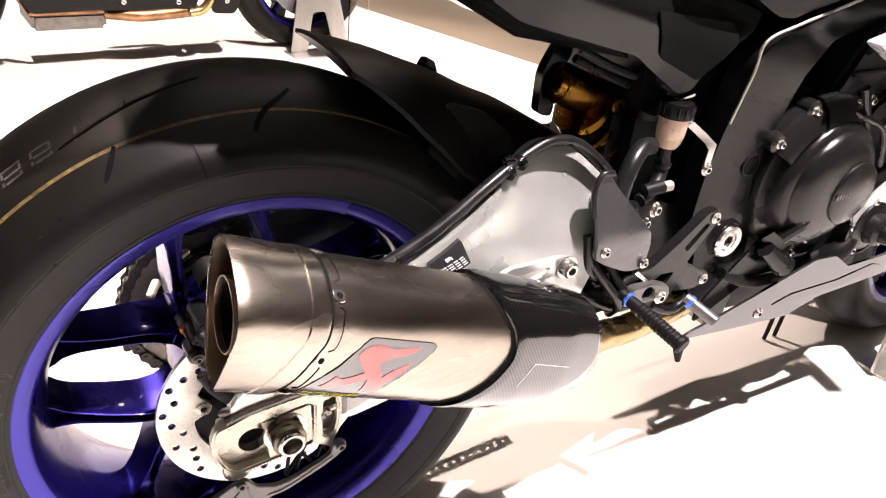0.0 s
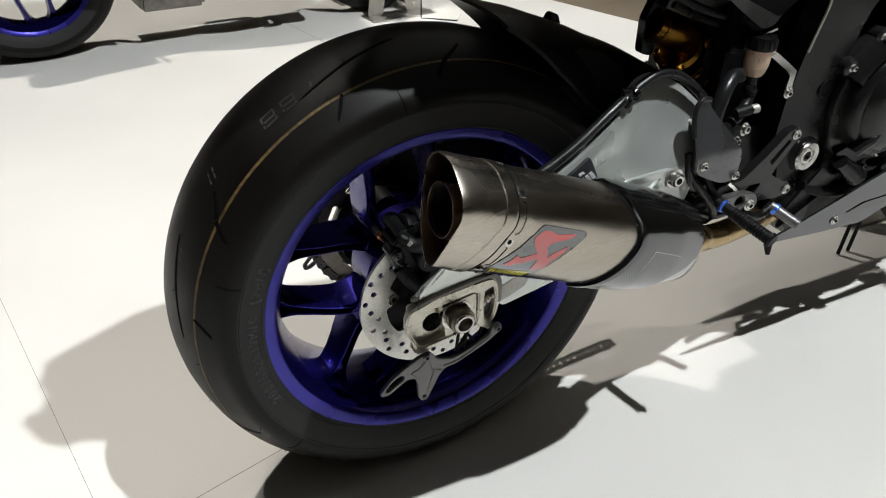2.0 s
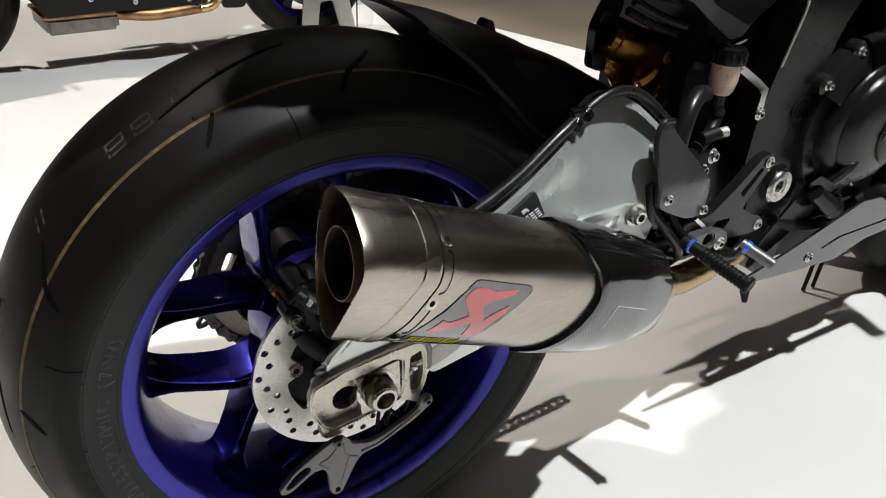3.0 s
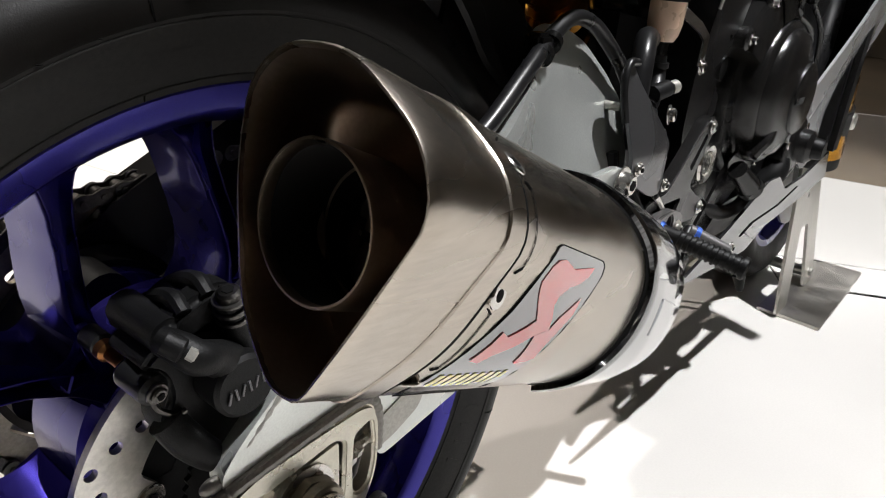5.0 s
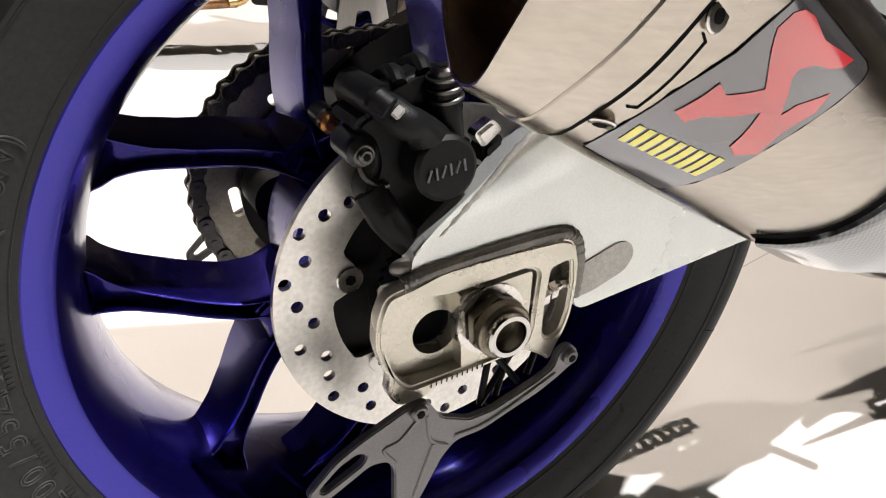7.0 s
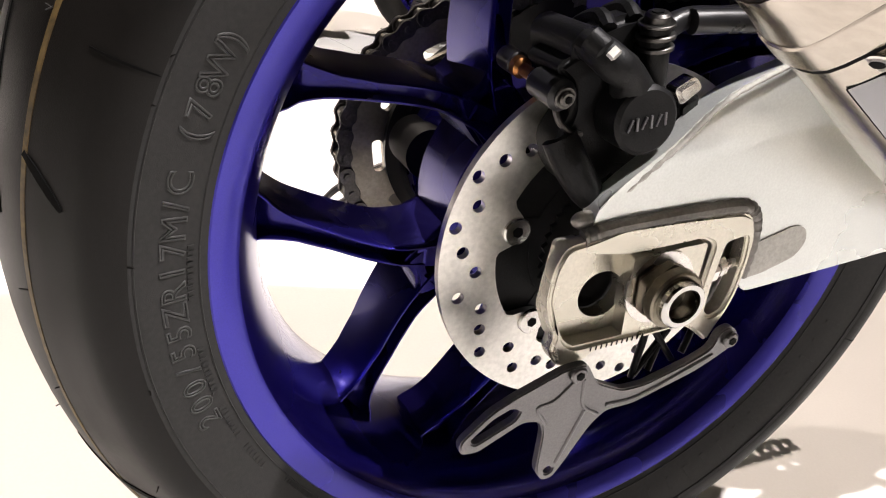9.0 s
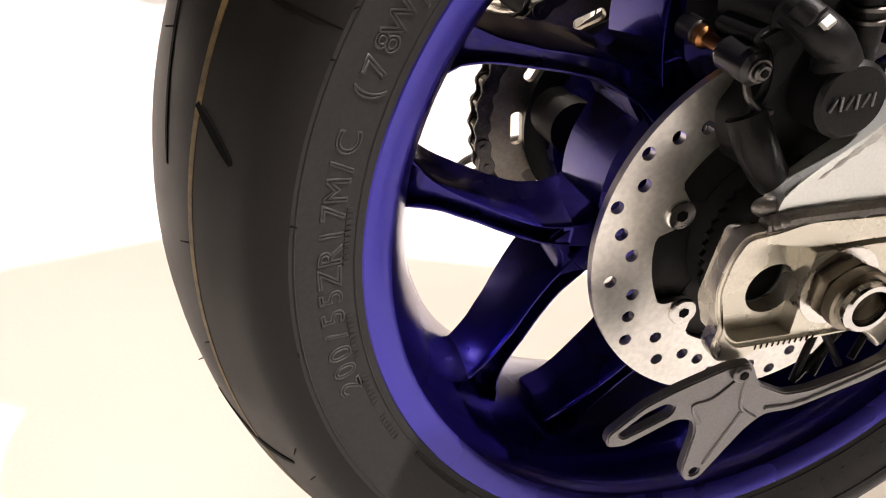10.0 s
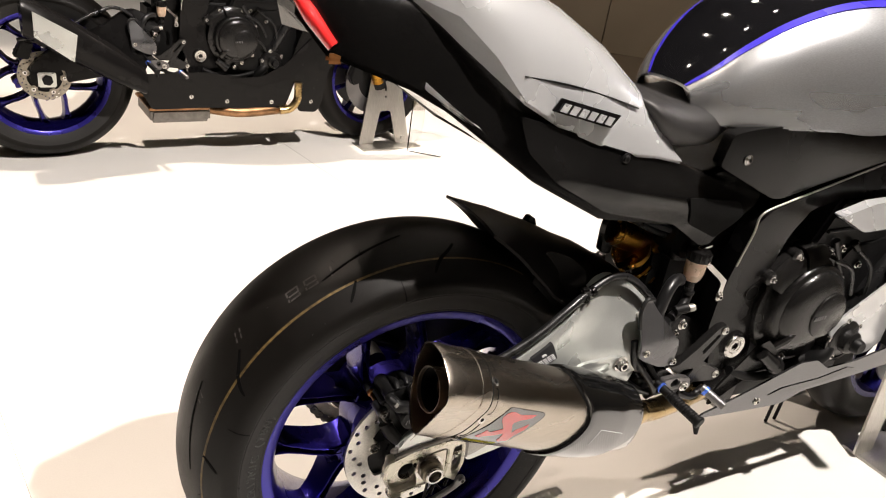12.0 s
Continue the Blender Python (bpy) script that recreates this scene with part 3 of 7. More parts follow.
def build_tyre_marks(tyre):
    def strip(name, rows, width, mat, lift=0.0005):
        part(name, tyre_strip(rows, width, lift), mat, tyre)

    # the yellow factory line round the shoulder
    strip("yellow_line", [(0.3085, a) for a in range(60, 250, 8)], 0.0034, YELLOW_MARK, 0.0003)
    step = 60.0
    # grooves are not cut: raised near-black strips carry their shade
    for k in range(6):
        o = step * k
        strip("tread_slit", [(0.309, 111.5 + o), (0.301, 113.2 + o), (0.293, 115.1 + o)], 0.0044, GROOVE)
        strip("tread_groove", [(0.3195, 143.3 + o), (0.3145, 145.6 + o), (0.3085, 148.3 + o), (0.3010, 150.0 + o), (0.2950, 150.8 + o)], 0.0050, GROOVE)
        strip("tread_groove", [(0.3262, 156 + o), (0.3245, 163 + o), (0.3225, 169 + o), (0.3190, 178.4 + o)], 0.0036, GROOVE)
        strip("shoulder_line", [(0.294, 160.9 + o), (0.281, 160.7 + o), (0.2675, 160.6 + o)], 0.0011, GROOVE)
    # chalked marks on the tread
    for a in (125.5, 120.6):
        for da in (-1.5, 1.5):
            strip("chalk_stroke", [(0.3238, a + da), (0.3190, a + da + 0.4)], 0.0024, CHALK, 0.0002)
        for r in (0.3236, 0.3214, 0.3192):
            strip("chalk_stroke", [(r, a - 1.4), (r, a + 1.4)], 0.0024, CHALK, 0.0002)
    strip("chalk_stroke", [(0.3235, 115.0), (0.3190, 115.8)], 0.0024, CHALK, 0.0002)
    for a in (140.5, 142.0, 158.0, 159.6):
        strip("chalk_stroke", [(0.3262, a), (0.3225, a + 0.8)], 0.0022, CHALK, 0.0002)
    # stray moulding hairs of rubber
    rng = random.Random(4)
    for k in range(46):
        a = rng.uniform(95, 262)
        r = rng.choice((0.2668, 0.2668, 0.288, 0.3100, 0.3240, 0.2345))
        p, q = tyre_point(r, a, -0.0005), tyre_point(r + rng.uniform(-0.002, 0.002), a + rng.uniform(-0.5, 0.5), rng.uniform(0.0015, 0.0042))
        part("rubber_hair", tube([p, q], [0.0005, 0.0003], 5, 0), RUBBER, tyre)
    # two thin moulded rings on the sidewall
    for r in (0.2350, 0.2645):
        bm = lathe([(r - 0.0006, tyre_y(r) + 0.001), (r - 0.0003, tyre_y(r) - 0.0006), (r + 0.0003, tyre_y(r) - 0.0006), (r + 0.0006, tyre_y(r) + 0.001)], 160)
        part("sidewall_ring", bm, SIDEWALL, tyre)

    def arc_text(text, r, a_start, a_end, size, depth, mat, name="sidewall_lettering"):
        """Raised letters on the sidewall, reading clockwise as seen from the bike's right."""
        n = len(text)
        for i, ch in enumerate(text):
            if ch == " ":
                continue
            cu = bpy.data.curves.new("letters", "FONT")
            cu.body, cu.size, cu.align_x, cu.align_y = ch, size, "CENTER", "CENTER"
            cu.fill_mode, cu.bevel_depth, cu.bevel_resolution, cu.resolution_u = "NONE", depth, 1, 4
            tmp = bpy.data.objects.new("letters", cu)
            me = bpy.data.meshes.new_from_object(tmp)
            bpy.data.objects.remove(tmp)
            bpy.data.curves.remove(cu)
            ang = a_start + (a_end - a_start) * (i + 0.5) / n
            a = radians(ang)
            out = Vector((math.cos(a), 0, math.sin(a)))
            along = Vector((math.sin(a), 0, -math.cos(a)))
            slope = (tyre_y(r + 0.004) - tyre_y(r - 0.004)) / 0.008
            up = (out + Vector((0, slope, 0))).normalized()
            nor = along.cross(up)
            m = Matrix((along, up, nor)).transposed().to_4x4()
            m.translation = AXLE + out * r + Vector((0, tyre_y(r), 0))
            me.transform(m)
            me.materials.append(mat)
            ob = new(name, me)
            ob.parent = tyre

    arc_text("200/55ZR17M/C (78W)", 0.2470, 203.5, 153.5, 0.0172, 0.00055, LETTER)
    # small moulded lines that cannot be read
    for r, a0, a1, h in ((0.2395, 199, 192, 0.003), (0.2395, 207, 201, 0.003), (0.2395, 214, 209, 0.003), (0.2395, 185, 178, 0.003)):
        a = a0
        while a > a1:
            strip("small_lettering", [(0.2380, a), (0.2410, a)], 0.0016, SIDEWALL, 0.0006)
            a -= 0.75
    a = 219.0
    while a < 232:
        strip("small_lettering", [(0.2352, a), (0.2378, a)], 0.0010, SIDEWALL, 0.0006)
        a += 0.6
    for a in (296, 300, 304, 308, 312, 316, 320, 330, 334, 338, 342):
        strip("brand_lettering", [(0.2440, a), (0.2560, a)], 0.0030, SIDEWALL, 0.0005)


def sprocket_outline(teeth=43, pitch_r=0.1087):
    pts = []
    for k in range(teeth):
        for f, r in ((0.0, -0.0052), (0.18, -0.0040), (0.36, 0.0025), (0.46, 0.0058), (0.54, 0.0058), (0.64, 0.0025), (0.82, -0.0040)):
            a = 2 * math.pi * (k + f) / teeth
            pts.append(((pitch_r + r) * math.cos(a), 0.326 + (pitch_r + r) * math.sin(a)))
    return pts


CHAIN_Y = 0.112


def build_sprocket(parent):
    holes = [ring2d(0, 0.326, 0.050, 40)]
    for k in range(10):
        a = radians(12 + 36 * k)
        c, t = Vector((math.cos(a), math.sin(a))), Vector((-math.sin(a), math.cos(a)))
        pts = []
        for s, o in ((-1, -1), (1, -1), (1, 1), (-1, 1)):
            q = c * (0.080 + o * 0.0045) + t * s * 0.013
            pts.append((q.x, 0.326 + q.y))
        holes.append(rounded(pts, 0.0042, 4)[::-1])
    part("rear_sprocket", prism(sprocket_outline(), CHAIN_Y - 0.003, CHAIN_Y + 0.003, holes), SPROCKET, parent, "worn steel rear sprocket", 30)
    bm = lathe([(0.048, 0.084), (0.070, 0.088), (0.078, 0.098), (0.076, CHAIN_Y - 0.004), (0.048, CHAIN_Y - 0.004)], 60)
    part("sprocket_carrier", bm, BLACK_CAST, parent)


def link_mesh(outer):
    """One link along x with its pins at 0 and at the pitch."""
    p = 0.015875
    bm = bmesh.new()
    outline = []
    for i in range(10):
        a = math.pi / 2 + math.pi * i / 9
        outline.append((0.0068 * math.cos(a), 0.0068 * math.sin(a)))
    outline.append((p / 2, -0.0046))
    for i in range(10):
        a = -math.pi / 2 + math.pi * i / 9
        outline.append((p + 0.0068 * math.cos(a), 0.0068 * math.sin(a)))
    outline.append((p / 2, 0.0046))
    for s in (-1, 1):
        y = s * (0.0085 if outer else 0.0062)
        join(bm, prism(outline, y - 0.0010, y + 0.0010, bevel=0.0004, seg=1))
    for x in (0, p):
        if outer:
            join(bm, drum((x, -0.0108, 0), (0, 1, 0), 0.0025, 0.0216, 12))
        else:
            join(bm, drum((x, -0.0055, 0), (0, 1, 0), 0.0050, 0.0110, 12))
    return bm


def build_chain(parent):
    root = part("drive_chain", box(0.60, 0.64, CHAIN_Y - 0.004, CHAIN_Y + 0.004, 0.415, 0.455, 0.003), DARKSTEEL, parent, "dark steel drive chain round the sprocket")
    a, b = (bpy.data.meshes.new("chain_link"), bpy.data.meshes.new("chain_link"))
    for me, outer in ((a, True), (b, False)):
        bm = link_mesh(outer)
        bmesh.ops.recalc_face_normals(bm, faces=bm.faces)
        bm.to_mesh(me)
        bm.free()
        me.materials.append(DARKSTEEL)
        for q in me.polygons:
            q.use_smooth = True
        me.set_sharp_from_angle(angle=radians(35))
    pitch, r = 0.015875, 0.1087
    pins = []
    # lower run, round the back of the sprocket, then the upper run
    start, end = radians(-96), radians(-262)
    low_dir = Vector((math.cos(start + math.pi / 2), math.sin(start + math.pi / 2)))
    first = Vector((r * math.cos(start), 0.326 + r * math.sin(start)))
    for k in range(26, 0, -1):
        pins.append(first + low_dir * pitch * k)
    n = int(abs(end - start) / (2 * math.pi / 43))
    for k in range(n + 1):
        t = start - 2 * math.pi / 43 * k
        pins.append(Vector((r * math.cos(t), 0.326 + r * math.sin(t))))
    last_way = Vector((0.990, 0.139))
    for k in range(1, 36):
        pins.append(pins[26 + n] + last_way * pitch * k)
    for i in range(len(pins) - 1):
        p, q = pins[i], pins[i + 1]
        ob = new("chain_link", a if i % 2 else b)
        ob.parent = root
        ang = math.atan2(q.y - p.y, q.x - p.x)
        ob.matrix_basis = Matrix.Translation((p.x, CHAIN_Y, p.y)) @ Matrix.Rotation(-ang, 4, "Y")
    return root


# ---- swingarm ----
def arm_y(x, z):
    """The arm's outer face: flat behind, drawn inwards to the front and the top."""
    f = max(0.0, min(1.0, (x - 0.16) / 0.17))
    g = max(0.0, min(1.0, (z - 0.38) / 0.13))
    y = -0.134 + f * f * (3 - 2 * f) * (0.022 * g * g * (3 - 2 * g) + 0.30 * max(0.0, z - 0.465))
    # the upper edge rolls in
    top = between(x, [(0.0, 0.42), (0.1, 0.478), (0.2, 0.522), (0.262, 0.556), (0.31, 0.574), (0.365, 0.558), (0.41, 0.52)])
    return y + 0.006 * max(0.0, 1 - max(0.0, top - z) / 0.022) ** 2


ARM = [(-0.050, 0.368), (-0.036, 0.384), (0.020, 0.432), (0.100, 0.470), (0.200, 0.520), (0.262, 0.557), (0.295, 0.572), (0.328, 0.575), (0.365, 0.560), (0.404, 0.528),
       (0.414, 0.510), (0.402, 0.462), (0.378, 0.420), (0.340, 0.356), (0.218, 0.340), (0.068, 0.312), (0.0645, 0.357), (0.030, 0.3590), (-0.026, 0.3530), (-0.048, 0.3535)]


def build_swingarm(bike):
    arm = part("swingarm", panel(rounded(ARM, 0.012), arm_y, 0.012, 0.011, edge=0.003), ALU, bike, "satin silver aluminium swingarm", 40)
    # the silver left beam is coloured black for its unlit inner face
    part("arm_beam", mirrored(panel(rounded(ARM, 0.012), arm_y, 0.030, 0.04, edge=0.003)), BLACK_SATIN, arm, "left beam of the arm, its unlit face put in as black")
    root = rounded([(0.325, 0.352), (0.350, 0.430), (0.404, 0.478), (0.450, 0.488), (0.520, 0.470), (0.640, 0.455), (0.668, 0.420), (0.650, 0.385), (0.560, 0.366), (0.400, 0.348)], 0.012)
    part("arm_root", panel(root, lambda x, z: -0.084, 0.030, 0.04, edge=0.004), BLACK_SATIN, arm, "black front section of the arm")
    part("arm_skirt", panel(rounded([(0.318, 0.334), (0.336, 0.372), (0.570, 0.376), (0.605, 0.346), (0.480, 0.336), (0.400, 0.328)], 0.008), lambda x, z: -0.100, 0.02, 0.03, edge=0.003), BLACK_PLASTIC, arm)
    for way in ([(0.352, -0.112, 0.410), (0.392, -0.126, 0.378), (0.440, -0.126, 0.356), (0.500, -0.118, 0.350)], [(0.372, -0.118, 0.446), (0.398, -0.132, 0.412), (0.430, -0.136, 0.372), (0.436, -0.120, 0.345)]):
        part("breather_hose", tube(way, 0.0058, 10, 5), HOSE, arm)
    for x, z in ((0.372, 0.388), (0.418, 0.348), (0.456, 0.346)):
        fastener("skirt_bolt", (x, -0.104, z), (0, -1, 0), arm, DARKSTEEL, 0.0052, 0.006, True)
    part("cross_brace", box(0.375, 0.44, -0.075, 0.075, 0.400, 0.500, 0.012), ALU, arm)
    # axle clamp: a raised frame round a slot, rounded behind
    outer = rounded([(-0.065, 0.350), (-0.0695, 0.337), (-0.0695, 0.320), (-0.064, 0.305), (-0.0590, 0.298), (-0.0605, 0.286), (-0.053, 0.277), (-0.038, 0.2775), (-0.030, 0.2845), (0.031, 0.2955), (0.045, 0.288), (0.052, 0.282), (0.056, 0.294),
                     (0.0605, 0.303), (0.0635, 0.316), (0.0640, 0.334), (0.0620, 0.353), (0.056, 0.365), (0.046, 0.368), (0.010, 0.3655), (-0.033, 0.3605), (-0.050, 0.354)], 0.005)
    slot = rounded([(-0.0625, 0.340), (-0.0640, 0.318), (-0.0590, 0.303), (-0.0525, 0.2935), (-0.045, 0.2885), (0.0300, 0.2998), (0.0330, 0.310), (0.0325, 0.349), (0.024, 0.3525), (-0.024, 0.3445), (-0.050, 0.3460)], 0.004)[::-1]
    pocket = rounded([(0.0420, 0.3490), (0.0550, 0.3530), (0.0580, 0.338), (0.0580, 0.318), (0.0550, 0.304), (0.048, 0.3005), (0.0430, 0.304), (0.0415, 0.325)], 0.003)[::-1]
    clamp = part("axle_clamp", prism(outer, -0.1395, -0.1275, [slot, pocket], bevel=0.0022, seg=3), MACHINED, arm, "bright aluminium axle clamp with a weld bead", 35)
    back = rounded([(-0.0605, 0.346), (-0.0620, 0.306), (-0.052, 0.2865), (0.0365, 0.2985), (0.0375, 0.356), (-0.028, 0.3500)], 0.004)
    part("clamp_back", prism(back, -0.1278, -0.1180, [ring2d(-0.0275, 0.3150, 0.0145, 28)[::-1]]), MACHINED, arm, "bright machined slot face")
    part("clamp_floor", prism([(-0.0560, 0.2870), (-0.0450, 0.2868), (0.0360, 0.2975), (0.0360, 0.2998), (-0.0450, 0.2890)], -0.1375, -0.1240), MACHINED, arm)
    # dark disc behind the opening paints in the hole's shade
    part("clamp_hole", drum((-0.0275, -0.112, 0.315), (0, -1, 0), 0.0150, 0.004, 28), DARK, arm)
    part("pocket_back", prism([(0.0372, 0.298), (0.061, 0.300), (0.061, 0.356), (0.0372, 0.356)], -0.1265, -0.115), DULL_CAST, arm)
    # the plate that carries the axle nut, with a stamped scale below it
    part("axle_block", prism(rounded([(-0.0195, 0.3420), (-0.0130, 0.2915), (0.0320, 0.2990), (0.0290, 0.3495)], 0.0025, 2), -0.1375, -0.1265), MACHINED, arm, "bright machined axle block")
    for k in range(11):
        x = -0.034 + 0.0034 * k
        part("scale_mark", box(x, x + 0.0005, -0.1400, -0.1392, 0.2858 + 0.00054 * k, 0.2884 + 0.00054 * k), DARK, arm)
    nut = []
    for k in range(6):
        a = radians(38 + 60 * k)
        nut.append((0.0025 + 0.0188 * math.cos(a), 0.3235 + 0.0188 * math.sin(a)))
    part("nut_washer", lathe([(0.014, -0.1372), (0.0225, -0.1372), (0.0225, -0.1392), (0.014, -0.1392)], 40, (0.0025, 0, 0.3235)), STEEL, arm)
    part("axle_nut", prism(rounded(nut, 0.002), -0.149, -0.1390, bevel=0.0022), NUT, arm, "dull bronze-grey axle nut")
    part("nut_collar", lathe([(0.0120, -0.148), (0.0175, -0.148), (0.0172, -0.1535), (0.0160, -0.1545), (0.0120, -0.1545)], 40, (0.0025, 0, 0.3235)), NUT, arm)
    part("axle_end", lathe([(0.0140, -0.152), (0.0140, -0.1590), (0.0130, -0.1602), (0.0102, -0.1602), (0.0095, -0.1560), (0.0095, -0.146)], 40, (0.0025, 0, 0.3235), closed=False), POLISHED, arm)
    # dark disc gives the hollow axle end its shade
    part("axle_bore", drum((0.0025, -0.146, 0.3235), (0, -1, 0), 0.0098, 0.001, 24), DARK, arm)
    # chain adjuster in the front of the slot
    part("adjuster_bolt", tube([(0.030, -0.1320, 0.326), (0.060, -0.1320, 0.334)], 0.0036, 12, 0), STEEL, arm)
    part("adjuster_nut", drum((0.0385, -0.1320, 0.3283), (0.96, 0, 0.26), 0.0075, 0.006, 6), STEEL, arm)
    part("adjuster_nut", drum((0.0465, -0.1320, 0.3305), (0.96, 0, 0.26), 0.0062, 0.005, 6), STEEL, arm)
    # scooped relief in front of the clamp: a raised patch, duller for the dent's shade
    relief = rounded([(0.063, 0.344), (0.097, 0.3575), (0.107, 0.3545), (0.111, 0.346), (0.106, 0.336), (0.080, 0.325), (0.063, 0.322)], 0.006)
    part("arm_relief", panel(relief, lambda x, z: -0.1350 + 0.015 * max(0, x - 0.085), 0.004, 0.012, edge=0.0008), CAST, arm)
    # weld beads along the rear edge
    bead = smooth_path([(-0.054, -0.1340, 0.3535), (-0.038, -0.1352, 0.3590), (0.010, -0.1352, 0.3665), (0.045, -0.1350, 0.3700), (0.058, -0.1345, 0.3660), (0.0645, -0.1345, 0.3500), (0.0655, -0.1345, 0.325)], 10)
    part("weld_bead", tube(bead, [0.0044 + 0.0004 * math.sin(2.3 * i) for i in range(len(bead))], 10, 0), DULL_CAST, arm)
    edge = smooth_path([(-0.041, -0.132, 0.371), (-0.011, -0.134, 0.402), (0.015, -0.134, 0.430), (0.060, -0.134, 0.455)], 10)
    part("weld_bead", tube(edge, [0.0016 + 0.0004 * math.sin(2.9 * i) for i in range(len(edge))], 8, 0), CAST, arm)
    for c, r in (((-0.051, -0.129, 0.361), 0.0075), ((-0.037, -0.131, 0.3600), 0.0068)):
        bm = bmesh.new()
        bmesh.ops.create_uvsphere(bm, u_segments=20, v_segments=12, radius=r, matrix=Matrix.Translation(c) @ Matrix.Diagonal((1.2, 0.55, 0.72, 1)))
        part("weld_boss", bm, DULL_CAST, arm)
    # tyre label on the arm
    lab = rounded([(0.148, 0.487), (0.1685, 0.4665), (0.200, 0.4785), (0.184, 0.5080)], 0.002)
    plate = part("tyre_label", panel(lab, lambda x, z: arm_y(x, z) - 0.0050, 0.0048, 0.006), LABEL, arm, "black sticker with white print on the swingarm")
    base, right, up = Vector((0.1690, 0, 0.4680)), Vector((0.0300, 0, 0.0114)), Vector((-0.0185, 0, 0.0215))

    def lab_bar(u0, u1, v0, v1):
        pts = [base + right * u + up * v for u, v in ((u0, v0), (u1, v0), (u1, v1), (u0, v1))]
        part("label_print", panel([(p.x, p.z) for p in pts], lambda x, z: arm_y(x, z) - 0.0055, 0.0008, 0.006), WHITE_PRINT, plate)

    for row in range(4):
        for u0, u1 in ((0.05, 0.28), (0.33, 0.50), (0.56, 0.72), (0.78, 0.94)):
            lab_bar(u0, u1, 0.06 + 0.13 * row, 0.115 + 0.13 * row)
    lab_bar(0.42, 0.60, 0.70, 0.84)
    lab_bar(0.40, 0.46, 0.66, 0.80)
    lab_bar(0.58, 0.64, 0.66, 0.80)
    # stud on the front of the arm
    part("arm_stud", tube([(0.382, arm_y(0.382, 0.507) + 0.004, 0.507), (0.384, arm_y(0.382, 0.507) - 0.014, 0.508)], 0.0040, 12, 0), CAST, arm)
    return arm


def build_fin(bike, mirror=False):
    """The toe guard plate under the axle: two prongs, ribs and a bolt at each end."""
    y0, y1 = -0.1485, -0.1425
    outer = rounded([(-0.110, 0.241), (-0.108, 0.233), (-0.098, 0.233), (-0.073, 0.249), (-0.062, 0.248), (-0.058, 0.240), (-0.056, 0.211), (-0.050, 0.203), (-0.043, 0.204), (-0.038, 0.214), (-0.026, 0.240), (-0.018, 0.249),
                     (0.000, 0.251), (0.040, 0.268), (0.053, 0.276), (0.064, 0.284), (0.066, 0.293), (0.058, 0.299), (0.050, 0.295), (0.048, 0.284), (0.036, 0.277), (0.006, 0.2645), (-0.010, 0.2625), (-0.030, 0.270), (-0.040, 0.284), (-0.053, 0.282), (-0.080, 0.268), (-0.094, 0.259)], 0.004)
    hole = rounded([(-0.104, 0.2415), (-0.100, 0.2385), (-0.078, 0.252), (-0.076, 0.258), (-0.082, 0.2600), (-0.092, 0.2545)], 0.003)[::-1]
    eye = ring2d(-0.0475, 0.2105, 0.0028, 14)[::-1]
    bm = prism(outer, y0, y1, [hole, eye], bevel=0.0009)
    if mirror:
        bm = mirrored(bm)
        return part("toe_guard", moved(bm, Matrix.Translation((0, 0.022, 0))), GREY_ANOD, bike, "grey anodised chain guard fin")
    fin = part("toe_guard", bm, GREY_ANOD, bike, "grey anodised toe guard plate with two prongs")
    ribs = [[(-0.058, 0.246), (-0.066, 0.258), (-0.056, 0.262), (-0.044, 0.276)], [(-0.040, 0.274), (-0.036, 0.256), (-0.024, 0.248)], [(-0.034, 0.252), (-0.044, 0.216)], [(-0.020, 0.254), (0.004, 0.2575), (0.050, 0.280)]]
    for rib in ribs:
        part("guard_rib", tube([(x, y0 + 0.0002, z) for x, z in rib], 0.0013, 8, 4), GREY_ANOD, fin)
    for x, z in ((-0.046, 0.279), (0.0585, 0.2905)):
        fastener("guard_bolt", (x, y0, z), (0, -1, 0), fin, GREY_ANOD, 0.0052, 0.0024, False)
    # lattice bracket behind, up to the arm
    for p, q in (((0.003, 0.262), (0.010, 0.296)), ((0.014, 0.266), (0.024, 0.292)), ((0.004, 0.264), (0.026, 0.290)), ((0.030, 0.272), (0.012, 0.294)), ((0.036, 0.276), (0.046, 0.292))):
        part("guard_strut", tube([(p[0], -0.138, p[1]), (q[0], -0.132, q[1])], 0.0022, 8, 0), BLACK_CAST, fin)
    return fin


